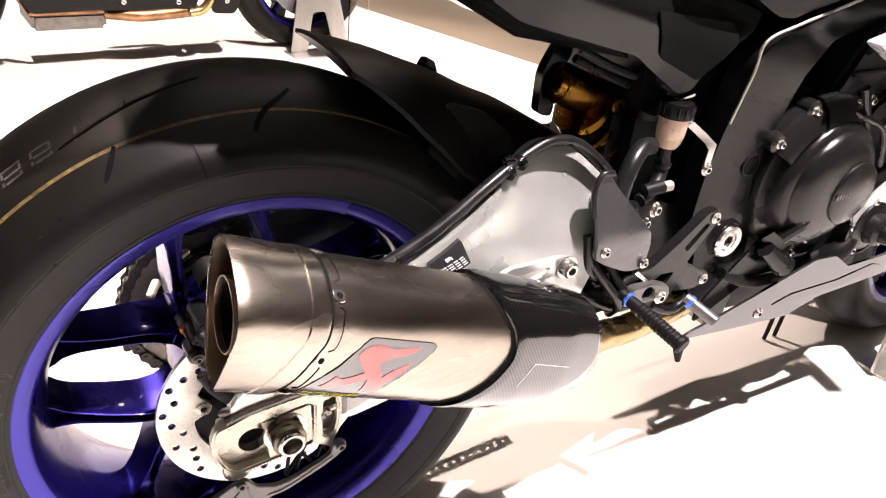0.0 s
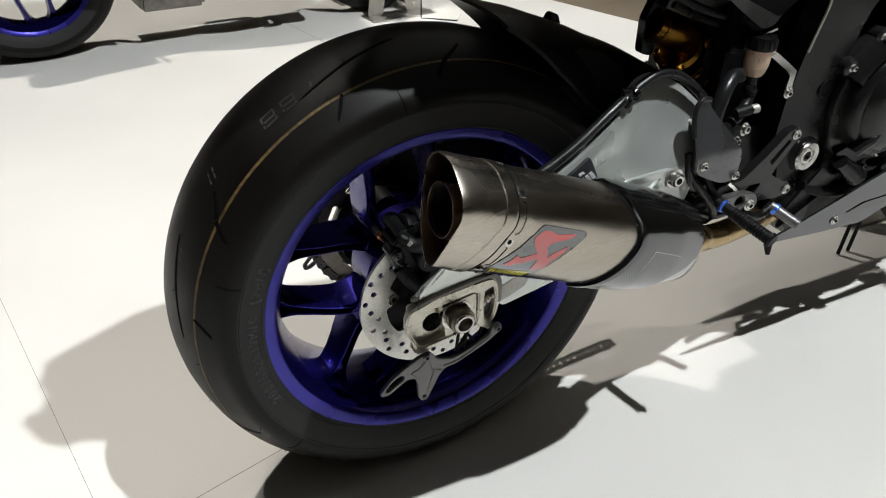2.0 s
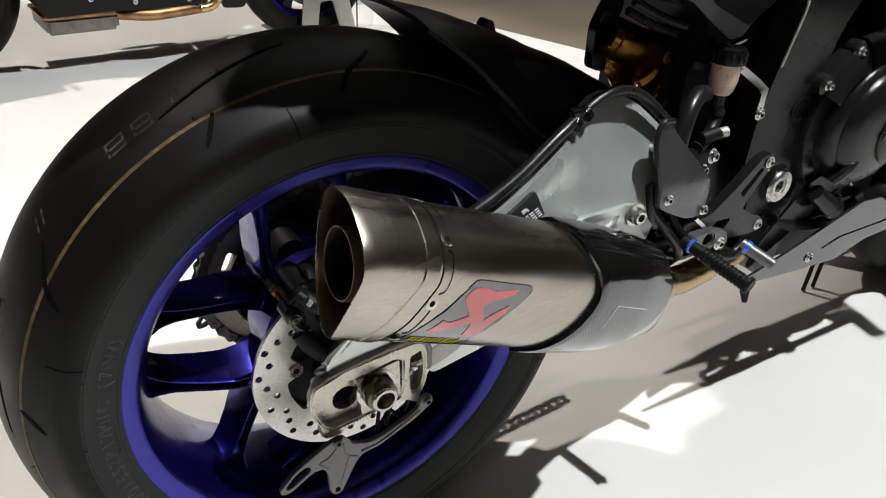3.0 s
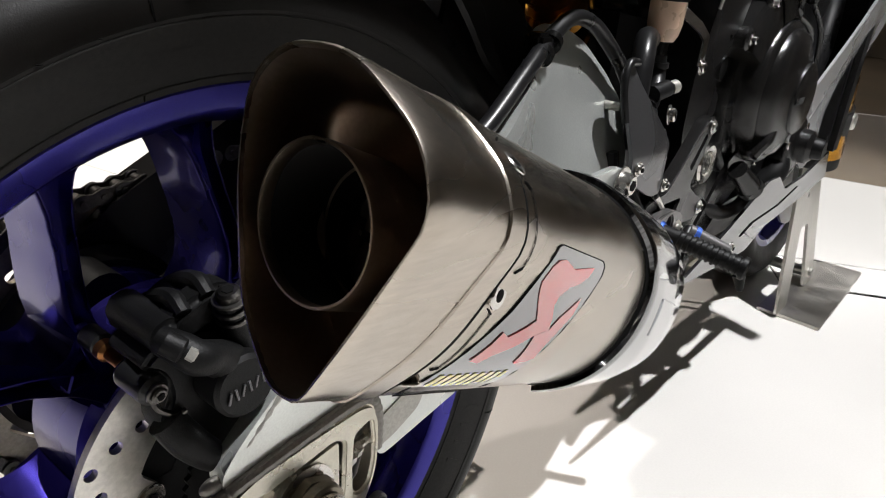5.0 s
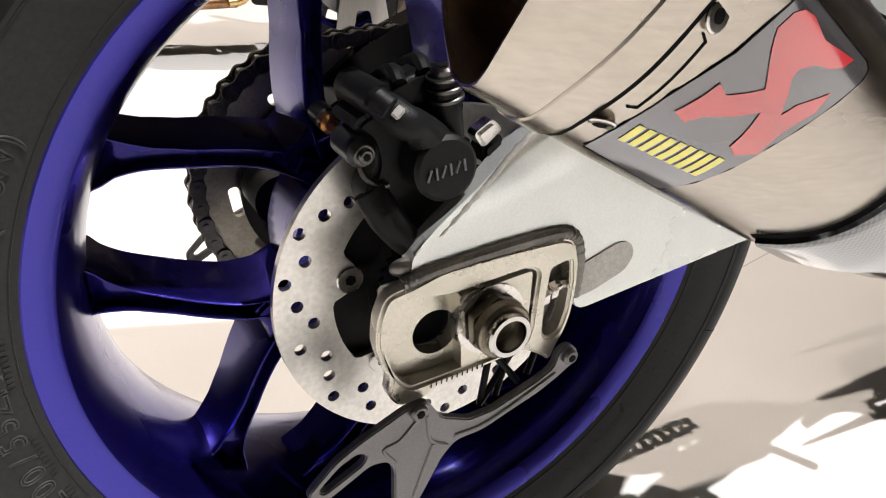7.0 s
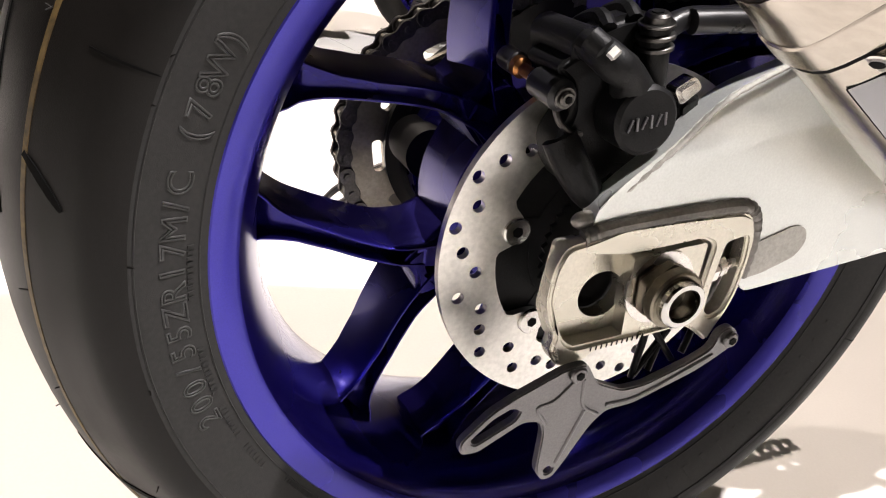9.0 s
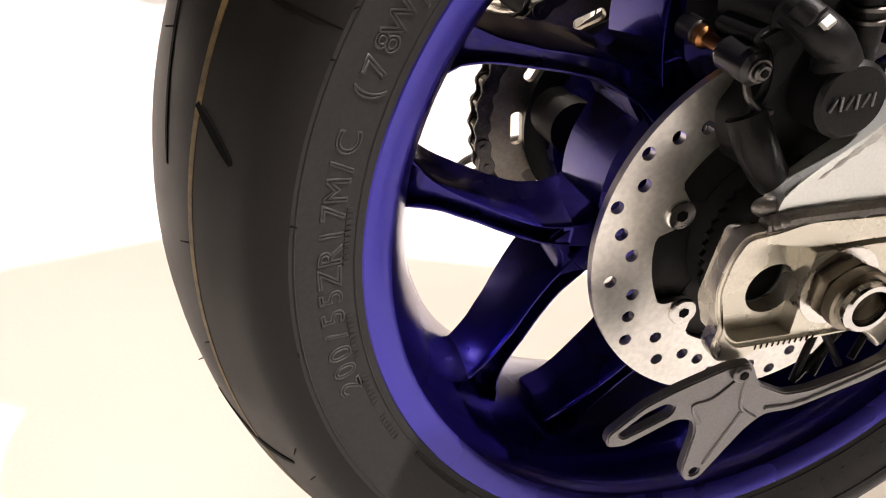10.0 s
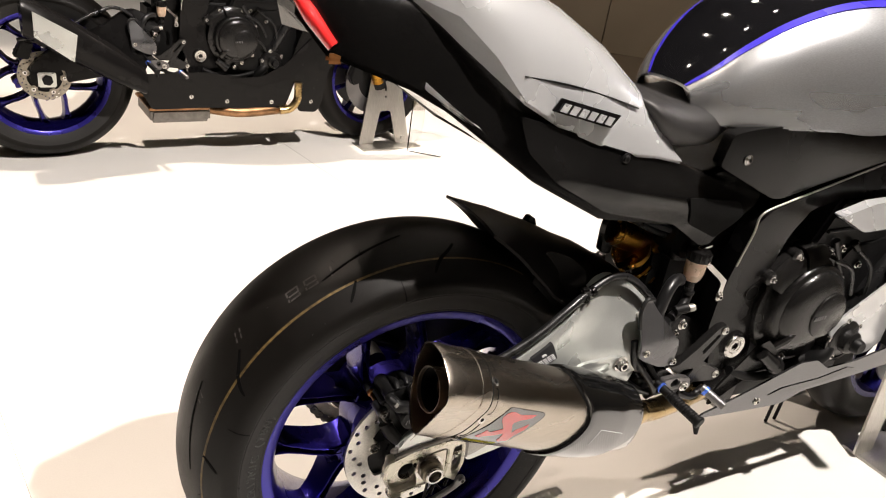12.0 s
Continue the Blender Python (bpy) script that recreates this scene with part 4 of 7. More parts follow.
# ---- rear brake caliper ----
def build_caliper(bike):
    body = rounded([(-0.076, 0.432), (-0.066, 0.440), (-0.042, 0.446), (-0.024, 0.452), (-0.018, 0.436), (-0.015, 0.415), (-0.020, 0.396), (-0.030, 0.374), (-0.045, 0.367), (-0.061, 0.380), (-0.067, 0.396), (-0.060, 0.410), (-0.064, 0.425)], 0.006)
    cal = part("brake_caliper", prism(body, -0.110, -0.074, bevel=0.006, seg=3), BLACK_CAST, bike, "black cast rear brake caliper over the disc", 45)
    bar = rounded([(-0.061, 0.436), (-0.059, 0.4515), (-0.046, 0.4590), (-0.031, 0.4640), (-0.020, 0.4600), (-0.017, 0.436)], 0.006)
    part("caliper_bridge", prism(bar, -0.110, -0.092, bevel=0.006, seg=3), BLACK_CAST, cal, sharp=50)
    rear = rounded([(-0.054, 0.432), (-0.052, 0.4440), (-0.042, 0.4520), (-0.026, 0.4560), (-0.018, 0.4500), (-0.017, 0.432)], 0.006)
    part("caliper_bridge", prism(rear, -0.088, -0.064, bevel=0.006, seg=3), BLACK_CAST, cal, sharp=50)
    for x, z in ((-0.050, 0.4545), (-0.036, 0.4600)):
        part("bridge_rib", tube([(x, -0.108, z - 0.002), (x + 0.001, -0.098, z + 0.002), (x + 0.002, -0.084, z - 0.002), (x + 0.003, -0.068, z - 0.010)], [0.0045, 0.0052, 0.0050, 0.0040], 10, 4), BLACK_CAST, cal)
    part("bridge_shoulder", prism(rounded([(-0.069, 0.444), (-0.066, 0.451), (-0.058, 0.454), (-0.050, 0.450), (-0.048, 0.438), (-0.056, 0.432), (-0.066, 0.434)], 0.003), -0.112, -0.062, bevel=0.005, seg=3), BLACK_CAST, cal, sharp=50)
    part("bridge_wall", prism(rounded([(-0.056, 0.430), (-0.054, 0.450), (-0.036, 0.456), (-0.028, 0.444), (-0.032, 0.430)], 0.004), -0.104, -0.070, bevel=0.003), BLACK_CAST, cal)
    boss = tube([(-0.066, -0.112, 0.447), (-0.061, -0.122, 0.444), (-0.056, -0.128, 0.440), (-0.047, -0.126, 0.436), (-0.036, -0.120, 0.426)], [0.007, 0.0085, 0.0090, 0.0085, 0.0115], 14, 4)
    part("caliper_arm", boss, BLACK_CAST, cal)
    part("caliper_rib", prism(rounded([(-0.030, 0.462), (-0.022, 0.460), (-0.012, 0.442), (-0.013, 0.428), (-0.021, 0.430), (-0.022, 0.446)], 0.003), -0.110, -0.090, bevel=0.003), BLACK_CAST, cal, sharp=45)
    cap = part("piston_cap", drum((-0.031, -0.112, 0.4145), (-0.06, -1, 0.03), 0.0178, 0.0210, 40, bevel=0.0022), BLACK_CAST, cal, "round black piston cap")
    for i, dx in enumerate((-0.0105, -0.0065, -0.0025, 0.0015, 0.0055, 0.0095)):
        c = Vector((-0.0322 + dx, -0.1334, 0.4150 + dx * 0.24))
        part("cap_mark", tube([c + Vector((-0.0007 + 0.0014 * (i % 2), 0, -0.0032)), c + Vector((0.0007 - 0.0014 * (i % 2), 0, 0.0032))], 0.0008, 6, 0), GREY_GUARD, cap)
    # slide pin: dark sleeve, copper collars, rubber boot
    w = (0.06, -0.99, -0.09)
    part("pin_sleeve", drum((-0.0715, -0.052, 0.4255), w, 0.0066, 0.014, 18, bevel=0.0018), HOSE, cal)
    part("copper_collar", drum((-0.0718, -0.0665, 0.4240), w, 0.0058, 0.0065, 18, bevel=0.0018), ORANGE, cal, "copper collar")
    part("slide_pin", drum((-0.0718, -0.072, 0.4236), w, 0.0036, 0.020, 14), ORANGE, cal)
    part("copper_collar", drum((-0.0722, -0.0895, 0.4222), w, 0.0068, 0.0026, 18, bevel=0.0010), STEEL, cal, "bright collar")
    part("pin_boot", drum((-0.0720, -0.0918, 0.4220), w, 0.0082, 0.0225, 24, bevel=0.0026), HOSE, cal)
    part("boot_cup", drum((-0.0706, -0.1140, 0.4200), w, 0.0060, 0.0016, 20, bevel=0.0006), DARKSTEEL, cal)
    fastener("pin_bolt", (-0.0705, -0.1155, 0.4198), w, cal, DARKSTEEL, 0.0042, 0.0012, False)
    part("pin_clip", tube([(-0.071, -0.106, 0.4175), (-0.068, -0.110, 0.4070), (-0.060, -0.1125, 0.4015), (-0.055, -0.113, 0.4020)], 0.0018, 8, 4), DARKSTEEL, cal)
    part("bleed_nipple", drum((-0.068, -0.120, 0.4500), (0.55, -0.70, -0.45), 0.0062, 0.010, 18, bevel=0.0012), BLACK_CAST, cal)
    part("bleed_cap", drum((-0.0615, -0.1285, 0.4452), (0.55, -0.70, -0.45), 0.0050, 0.0045, 6, bevel=0.0010), CAST, cal)
    part("banjo_bolt", tube([(-0.022, -0.115, 0.424), (-0.027, -0.117, 0.444), (-0.031, -0.118, 0.458)], [0.0082, 0.0078, 0.0074], 18, 3), BLACK_CAST, cal)
    for q, rr in (((-0.0275, -0.1170, 0.4475), 0.0095), ((-0.0290, -0.1175, 0.4530), 0.0098)):
        part("banjo_washer", drum(q, (-0.25, -0.05, 0.96), rr, 0.0022, 24, bevel=0.0006), DARKSTEEL, cal)
    fastener("banjo_head", (-0.0308, -0.1182, 0.4590), (-0.25, -0.10, 0.96), cal, DARKSTEEL, 0.0064, 0.005, True)
    part("lower_lug", tube([(-0.064, -0.108, 0.398), (-0.056, -0.114, 0.384), (-0.046, -0.118, 0.372), (-0.038, -0.121, 0.366)], [0.0095, 0.0098, 0.0088, 0.0070], 16, 4), BLACK_CAST, cal)
    part("lug_plug", drum((-0.040, -0.118, 0.3675), (0.45, -0.82, -0.35), 0.0062, 0.006, 20, bevel=0.0018), BLACK_CAST, cal)
    part("pad_backing", box(-0.062, -0.022, -0.084, -0.079, 0.372, 0.416, 0.002), CAST, cal)
    part("steel_slider", prism(rounded([(-0.012, 0.429), (-0.001, 0.437), (0.006, 0.431), (-0.005, 0.421)], 0.003), -0.124, -0.112, bevel=0.002), STEEL, cal)
    part("slider_pad", prism(rounded([(-0.004, 0.420), (0.008, 0.428), (0.012, 0.416), (0.002, 0.408)], 0.004), -0.120, -0.104, bevel=0.002), BLACK_CAST, cal)
    part("brake_hose_end", tube([(-0.029, -0.117, 0.452), (-0.010, -0.112, 0.462), (0.020, -0.112, 0.466), (0.050, -0.118, 0.476)], 0.0058, 12, 5), HOSE, cal)
    return cal


# ---- silencer ----
M_A = Vector((0.91435, 0.10992, -0.38972)).normalized()
M_U = (Vector((0, 0, 1)) - M_A * M_A.z).normalized()
M_O = M_U.cross(M_A) if M_U.cross(M_A).y < 0 else M_A.cross(M_U)
M_C = Vector((-0.080, -0.200, 0.536))
M_TIP = rounded([(-0.0125, 0.050), (0.004, 0.0625), (0.036, 0.0630), (0.069, 0.042), (0.0775, 0.022), (0.060, -0.008), (0.032, -0.054), (0.016, -0.054), (-0.004, -0.030), (-0.0150, 0.020)], 0.014, 5)


def front_section(n=96):
    """The can's rounded section, drawn in on the upper side that faces the wheel."""
    out = []
    for k in range(n):
        a = 2 * math.pi * k / n
        c, h = math.cos(a), math.sin(a)
        e = 1.6 if c < 0 and h > 0 else 0.85
        out.append((0.018 + (0.0585 if c > 0 else 0.055) * math.copysign(abs(c) ** e, c), (0.066 if h > 0 else 0.0615) * math.copysign(abs(h) ** e, h)))
    return out


M_FRONT = front_section()
M_MID = (0.028, 0.0)


def radial(outline, phi):
    """How far an outline lies from the silencer's middle line in a direction."""
    d = Vector((math.cos(phi), math.sin(phi)))
    best = 0.0
    for i in range(len(outline)):
        p, q = Vector(outline[i - 1]) - Vector(M_MID), Vector(outline[i]) - Vector(M_MID)
        e = q - p
        den = d.x * e.y - d.y * e.x
        if abs(den) < 1e-12:
            continue
        t = (p.x * e.y - p.y * e.x) / den
        s = (p.x * d.y - p.y * d.x) / den
        if t > 0 and -1e-6 <= s <= 1 + 1e-6:
            best = max(best, t)
    return best


M_N = 72
M_PHI = [2 * math.pi * i / M_N for i in range(M_N)]
M_RT = [radial(M_TIP, p) for p in M_PHI]
M_RF = [radial(M_FRONT, p) for p in M_PHI]
M_BLEND = [(-0.05, 0.0), (0.0, 0.03), (0.03, 0.14), (0.064, 0.33), (0.12, 0.62), (0.20, 0.90), (0.30, 1.0), (0.9, 1.0)]


def m_radius(s, phi):
    k = between(s, M_BLEND)
    f = (phi / (2 * math.pi) % 1) * M_N
    i = int(f) % M_N
    j, w = (i + 1) % M_N, f - int(f)
    return (1 - k) * (M_RT[i] * (1 - w) + M_RT[j] * w) + k * (M_RF[i] * (1 - w) + M_RF[j] * w)


def m_local(s, o, u):
    return M_C + M_A * s + M_O * o + M_U * u


def m_point(s, phi, grow=0.0, scale=1.0):
    r = m_radius(s, phi) * scale + grow
    return m_local(s, M_MID[0] + r * math.cos(phi), M_MID[1] + r * math.sin(phi))


TIP_P, TIP_N = Vector((-0.0854, -0.2174, 0.4773)), Vector((0.9877, -0.0494, -0.1482)).normalized()


def tip_shift(o, u, back=0.0):
    base = M_C + M_O * o + M_U * u
    return (TIP_P + M_A * back - base).dot(TIP_N) / M_A.dot(TIP_N)


def m_loop(s, grow=0.0, scale=1.0, slant=0.0):
    """A ring round the silencer; slant lets it lean."""
    out = []
    for phi in M_PHI:
        u = m_radius(max(s, 0), phi) * math.sin(phi)
        out.append(m_point(s + slant * u, phi, grow, scale))
    return out


def tip_loop(back=0.0, grow=0.0, scale=1.0):
    out = []
    for phi in M_PHI:
        r = m_radius(0.0, phi) * scale + grow
        o, u = M_MID[0] + r * math.cos(phi), r * math.sin(phi)
        out.append(m_local(tip_shift(o, u, back), o, u))
    return out


def circle_loop(s, o, u, r, n=M_N):
    return [m_local(s, o + r * math.cos(p), u + r * math.sin(p)) for p in M_PHI]


def patch(s0, s1, p0, p1, grow, ns=8, npn=10, skew=0.0, thick=0.0004):
    """A sheet that lies on the silencer's skin between two lengths and two angles; skew leans its ends."""
    bm = bmesh.new()
    rows = []
    for g in (grow, grow - thick):
        rows.append([[bm.verts.new(m_point(s0 + (s1 - s0) * i / ns + skew * (j / npn), radians(p0 + (p1 - p0) * j / npn), g)) for j in range(npn + 1)] for i in range(ns + 1)])
    for k, grid in enumerate(rows):
        for i in range(ns):
            for j in range(npn):
                f = (grid[i][j], grid[i + 1][j], grid[i + 1][j + 1], grid[i][j + 1])
                bm.faces.new(f if k == 0 else f[::-1])
    return bm


def build_silencer(bike):
    sections = [m_loop(0.056)] + [m_loop(s) for s in (0.075, 0.10, 0.14, 0.18, 0.22, 0.26)] + [m_loop(0.30, -0.001), m_loop(0.34, -0.004, 0.98), m_loop(0.375, -0.005, 0.92)]
    can = part("silencer", skin(sections), TITANIUM, bike, "brushed titanium silencer with a carbon heat shield", 40)
    # end cap with a lip, its hollow mouth and the outlet pipe
    cap_loops = [tip_loop(0.003, -0.0016), tip_loop(0.0, -0.0011), tip_loop(0.0, -0.0002), tip_loop(0.0015, 0.0006), tip_loop(0.012, 0.0008, 1.004), m_loop(0.036, 0.0008), m_loop(0.046, 0.0008), m_loop(0.0555, 0.0012), m_loop(0.0575, 0.0006), m_loop(0.0575, -0.003)]
    cap = part("end_cap", skin(cap_loops, caps=False), TITANIUM, can, "slash-cut titanium end cap", 45)
    def lip(back, rad):
        """The outlet pipe's rim, cut along the cap's slant."""
        out = []
        for p in M_PHI:
            u = 0.0076 + 0.0284 * rad * math.sin(p)
            o = 0.0238 + 0.0292 * rad * math.cos(p)
            out.append(m_local(tip_shift(o, u, back), o, u))
        return out

    mouth = [tip_loop(0.0008, -0.0012), tip_loop(0.006, -0.0022), tip_loop(0.022, -0.0045), tip_loop(0.034, -0.0065), tip_loop(0.040, -0.011), lip(0.040, 1.06), lip(0.042, 0.9)]
    part("mouth_lining", skin(mouth, caps=False), TIP, can, "heat-tinted brown lining of the end cap", 60)
    pipe = [lip(0.043, 1.0), lip(0.0050, 1.0), lip(0.0040, 0.985), lip(0.0040, 0.955), lip(0.0052, 0.94), lip(0.010, 0.94)]
    part("outlet_pipe", skin(pipe, caps=False), TIP, can, "outlet pipe with a bright rim", sharp=50)
    part("outlet_bore", skin([lip(0.18, 0.03), lip(0.18, 0.93), lip(0.0098, 0.941)], caps=False), BORE_BLACK, can)
    # the riveted seam
    part("seam_line", skin([m_loop(0.0574, 0.0004), m_loop(0.0596, 0.0006)], caps=False), DARK, can)
    for phi in (-120, -72, 0, 58, 104, 150, 200):
        c, q = m_point(0.0655, radians(phi), 0.0), m_point(0.0655, radians(phi), 0.01)
        w = (q - c).normalized()
        riv = part("rivet", drum(c - w * 0.0004, w, 0.0060, 0.0013, 24, bevel=0.0006), STEEL, can)
        join_into(riv, drum(c + w * 0.0009, w, 0.0027, 0.0002, 16), DARK)
    for p0, p1 in ((-56, -12), (15, 47), (72, 95)):
        part("seam_slot", patch(0.0690, 0.0697, p0, p1, 0.0004, 1, 12), DARK, can)
        for q, turn in ((p0, -2.5), (p1, 2.5)):
            a, b = m_point(0.0694, radians(q), 0.0003), m_point(0.0655, radians(q + turn), 0.0003)
            part("seam_slot", tube([a, b], 0.0004, 6, 0), DARK, can)
    # pressed step that runs round the cap ahead of the seam
    part("cap_step", skin([m_loop(0.0400, 0.0009), m_loop(0.0408, 0.0017), m_loop(0.0545, 0.0017), m_loop(0.0552, 0.0009)], caps=False), TITANIUM, cap)

    # badge: grey field, a red angular mark and yellow bars
    def decal(name, outline, grow, mat, parent, label=""):
        """A thin sheet on the silencer's skin inside an outline of (length, angle)."""
        bm = bmesh.new()
        bm.faces.new([bm.verts.new((s, 0, ph)) for s, ph in outline])
        lo, hi = min(q[1] for q in outline), max(q[1] for q in outline)
        for axis, a0, a1, k in ((2, lo, hi, max(1, int((hi - lo) / 5))), (0, 0.08, 0.18, 10)):
            for i in range(1, k):
                at, way = [0, 0, 0], [0, 0, 0]
                at[axis], way[axis] = a0 + (a1 - a0) * i / k, 1
                bmesh.ops.bisect_plane(bm, geom=bm.faces[:] + bm.edges[:] + bm.verts[:], plane_co=at, plane_no=way, dist=1e-7)
        bmesh.ops.triangulate(bm, faces=[f for f in bm.faces if len(f.verts) > 4])
        for v in bm.verts:
            v.co = m_point(v.co.x, radians(v.co.z), grow)
        return part(name, bm, mat, parent, label)

    field = [(0.0730, -84), (0.0725, -66), (0.0745, -40), (0.0800, -20), (0.0845, -8), (0.0890, 10), (0.0935, 22), (0.0975, 27), (0.1020, 28.5), (0.1660, 26.5), (0.1700, 24), (0.1690, 19), (0.1600, 4), (0.1480, -16), (0.1400, -32), (0.1350, -52), (0.1335, -68), (0.1320, -84)]
    badge = decal("badge", field, 0.0005, LABEL_GREY, can, "grey badge with a red angular mark and a yellow strip")
    rim = [m_point(q, radians(a), 0.0006) for q, a in field]
    part("badge_edge", tube(rim + rim[:1], 0.00025, 5, 0), DARK, badge)
    hook = [(0.1180, -22), (0.1080, -8), (0.0990, 3.5), (0.0945, 10.5), (0.0970, 18), (0.1020, 21.5), (0.1100, 22.5), (0.1180, 20.5), (0.1250, 19), (0.1380, 20.5), (0.1530, 22.0), (0.1480, 16.5), (0.1400, 12.5), (0.1290, 9.5), (0.1210, 3.5), (0.1210, -2), (0.1260, -9.0), (0.1300, -17.5)]
    decal("badge_mark", hook, 0.0009, BADGE_RED, badge)
    decal("badge_mark", [(0.1300, -17.5), (0.1180, -22.0), (0.1195, -31.0), (0.1205, -43.0), (0.1270, -45.0), (0.1370, -38.0), (0.1375, -27.0), (0.1420, -17.0), (0.1490, -6.5), (0.1510, 5.0), (0.1430, -2.0), (0.1350, -9.0)], 0.00095, BADGE_RED, badge)
    decal("badge_mark", [(0.1180, -22.0), (0.1130, -10.5), (0.1050, -18.0), (0.0955, -25.5), (0.0885, -22.5), (0.0865, -32.0), (0.0825, -46.0), (0.0905, -47.0), (0.0950, -40.0), (0.1060, -32.0)], 0.0010, BADGE_RED, badge)
    for i in range(9):
        q = 0.0775 + i * 0.0056
        a0, a1 = -72.5 + 0.9 * i, -61.0 + 1.4 * i
        decal("badge_bar", [(q + 0.0012, a0), (q + 0.0050, a0 + 0.5), (q + 0.0040, a1 + 0.6), (q, a1)], 0.0009, BADGE_YELLOW, badge)
    # carbon shield: a sheet that stands off the can, open below
    def back_edge(d):
        return between(d, [(-78, 0.222), (-60, 0.232), (-36, 0.246), (-17, 0.258), (0, 0.266), (14, 0.271), (28, 0.270), (42, 0.264), (58, 0.250), (88, 0.234), (130, 0.228), (165, 0.226)])

    def front_edge(d):
        return between(d, [(-78, 0.262), (-66, 0.292), (-45, 0.345), (-30, 0.364), (-20, 0.380), (-10, 0.396), (8, 0.409), (25, 0.413), (50, 0.409), (75, 0.412), (165, 0.408)])

    def off(at):
        return between(at, [(0.22, 0.0056), (0.30, 0.0060), (0.36, 0.0040), (0.43, -0.0030)])

    bm = bmesh.new()
    ns, npn = 16, 60
    sheets = []
    for inner in (0.0, 0.0030):
        rows = []
        for k in range(npn + 1):
            d = -78 + 243 * k / npn
            a, b = back_edge(d), front_edge(d)
            row = []
            for q in range(ns + 1):
                at = a + (b - a) * (q / ns) ** 1.2
                lip_in = 0.0012 * max(0.0, 1 - (at - a) / 0.003)
                row.append(bm.verts.new(m_point(at, radians(d), off(at) - lip_in - inner)))
            rows.append(row)
        sheets.append(rows)
        for r0, r1 in zip(rows, rows[1:]):
            for q in range(ns):
                bm.faces.new((r0[q], r0[q + 1], r1[q + 1], r1[q]))
    (o, n) = sheets
    rim = [o[k][0] for k in range(npn + 1)] + [o[npn][q] for q in range(1, ns + 1)] + [o[k][ns] for k in range(npn - 1, -1, -1)] + [o[0][q] for q in range(ns - 1, 0, -1)]
    rin = [n[k][0] for k in range(npn + 1)] + [n[npn][q] for q in range(1, ns + 1)] + [n[k][ns] for k in range(npn - 1, -1, -1)] + [n[0][q] for q in range(ns - 1, 0, -1)]
    for k in range(len(rim)):
        bm.faces.new((rim[k - 1], rim[k], rin[k], rin[k - 1]))
    sleeve = part("heat_shield", bm, CARBON, can, "glossy woven carbon heat shield", 50)

    def grid(p):
        q = p - M_C
        at, o, u = q.dot(M_A), q.dot(M_O) - M_MID[0], q.dot(M_U)
        return at / 0.0024, (math.atan2(u, o) / (2 * math.pi) % 1) * 160, 160

    weave_map(sleeve, grid)
    mark = [(0.293, -15), (0.298, 0), (0.302, 9), (0.305, 11), (0.330, 10), (0.364, 8)]
    part("shield_line", tube([m_point(at, radians(d), off(at) + 0.0003) for at, d in mark], 0.0005, 6, 5), SILVER, sleeve, "fine pale line on the lacquer")
    # dark band on the can paints the shade under the shield's rear edge
    bm = bmesh.new()
    rows = []
    for k in range(npn + 1):
        d = -80 + 249 * k / npn
        a = back_edge(d)
        rows.append([bm.verts.new(m_point(a + w, radians(d), g)) for w, g in ((-0.0035, 0.0002), (0.000, 0.0012), (0.012, 0.0020), (0.030, 0.0020))])
    for r0, r1 in zip(rows, rows[1:]):
        for q in range(3):
            bm.faces.new((r0[q], r0[q + 1], r1[q + 1], r1[q]))
    part("shield_seal", bm, DARK, can)
    part("end_cone", skin([m_loop(0.350, -0.005, 0.96), m_loop(0.412, -0.006, 0.955), m_loop(0.430, -0.007, 0.94), m_loop(0.4385, -0.011, 0.88), circle_loop(0.446, 0.020, -0.008, 0.038), circle_loop(0.466, 0.018, -0.012, 0.031), circle_loop(0.470, 0.016, -0.012, 0.0255)]), POLISHED, can, "polished end cone", 40)
    part("clamp_ring", skin([circle_loop(0.456, 0.017, -0.011, 0.0340), circle_loop(0.458, 0.017, -0.011, 0.0355), circle_loop(0.470, 0.016, -0.012, 0.0310), circle_loop(0.472, 0.016, -0.012, 0.0290)]), STEEL, can, "bright clamp ring", 40)
    pipe = [m_local(0.46, 0.016, -0.012), Vector((0.41, -0.140, 0.330)), Vector((0.47, -0.128, 0.318)), Vector((0.60, -0.095, 0.300)), Vector((0.80, -0.04, 0.270))]
    part("link_pipe", tube(pipe, 0.0190, 24, 6), LINK, can, "golden tinted link pipe")
    # hanger plate with its bolt
    hang = [(0.200, 0.4600), (0.232, 0.4780), (0.296, 0.4800), (0.312, 0.4760), (0.322, 0.4660), (0.318, 0.4540), (0.304, 0.4510), (0.290, 0.4570), (0.262, 0.4420), (0.230, 0.4440)]
    hole = rounded([(0.236, 0.4660), (0.286, 0.4690), (0.276, 0.4600), (0.250, 0.4540)], 0.004)[::-1]
    part("hanger_plate", prism(rounded(hang, 0.006), -0.160, -0.154, [hole], bevel=0.001), ALU, can, "silver hanger plate")
    fastener("hanger_bolt", (0.308, -0.161, 0.4650), (0, -1, 0), can, STEEL, 0.0095, 0.009, True)
    return can


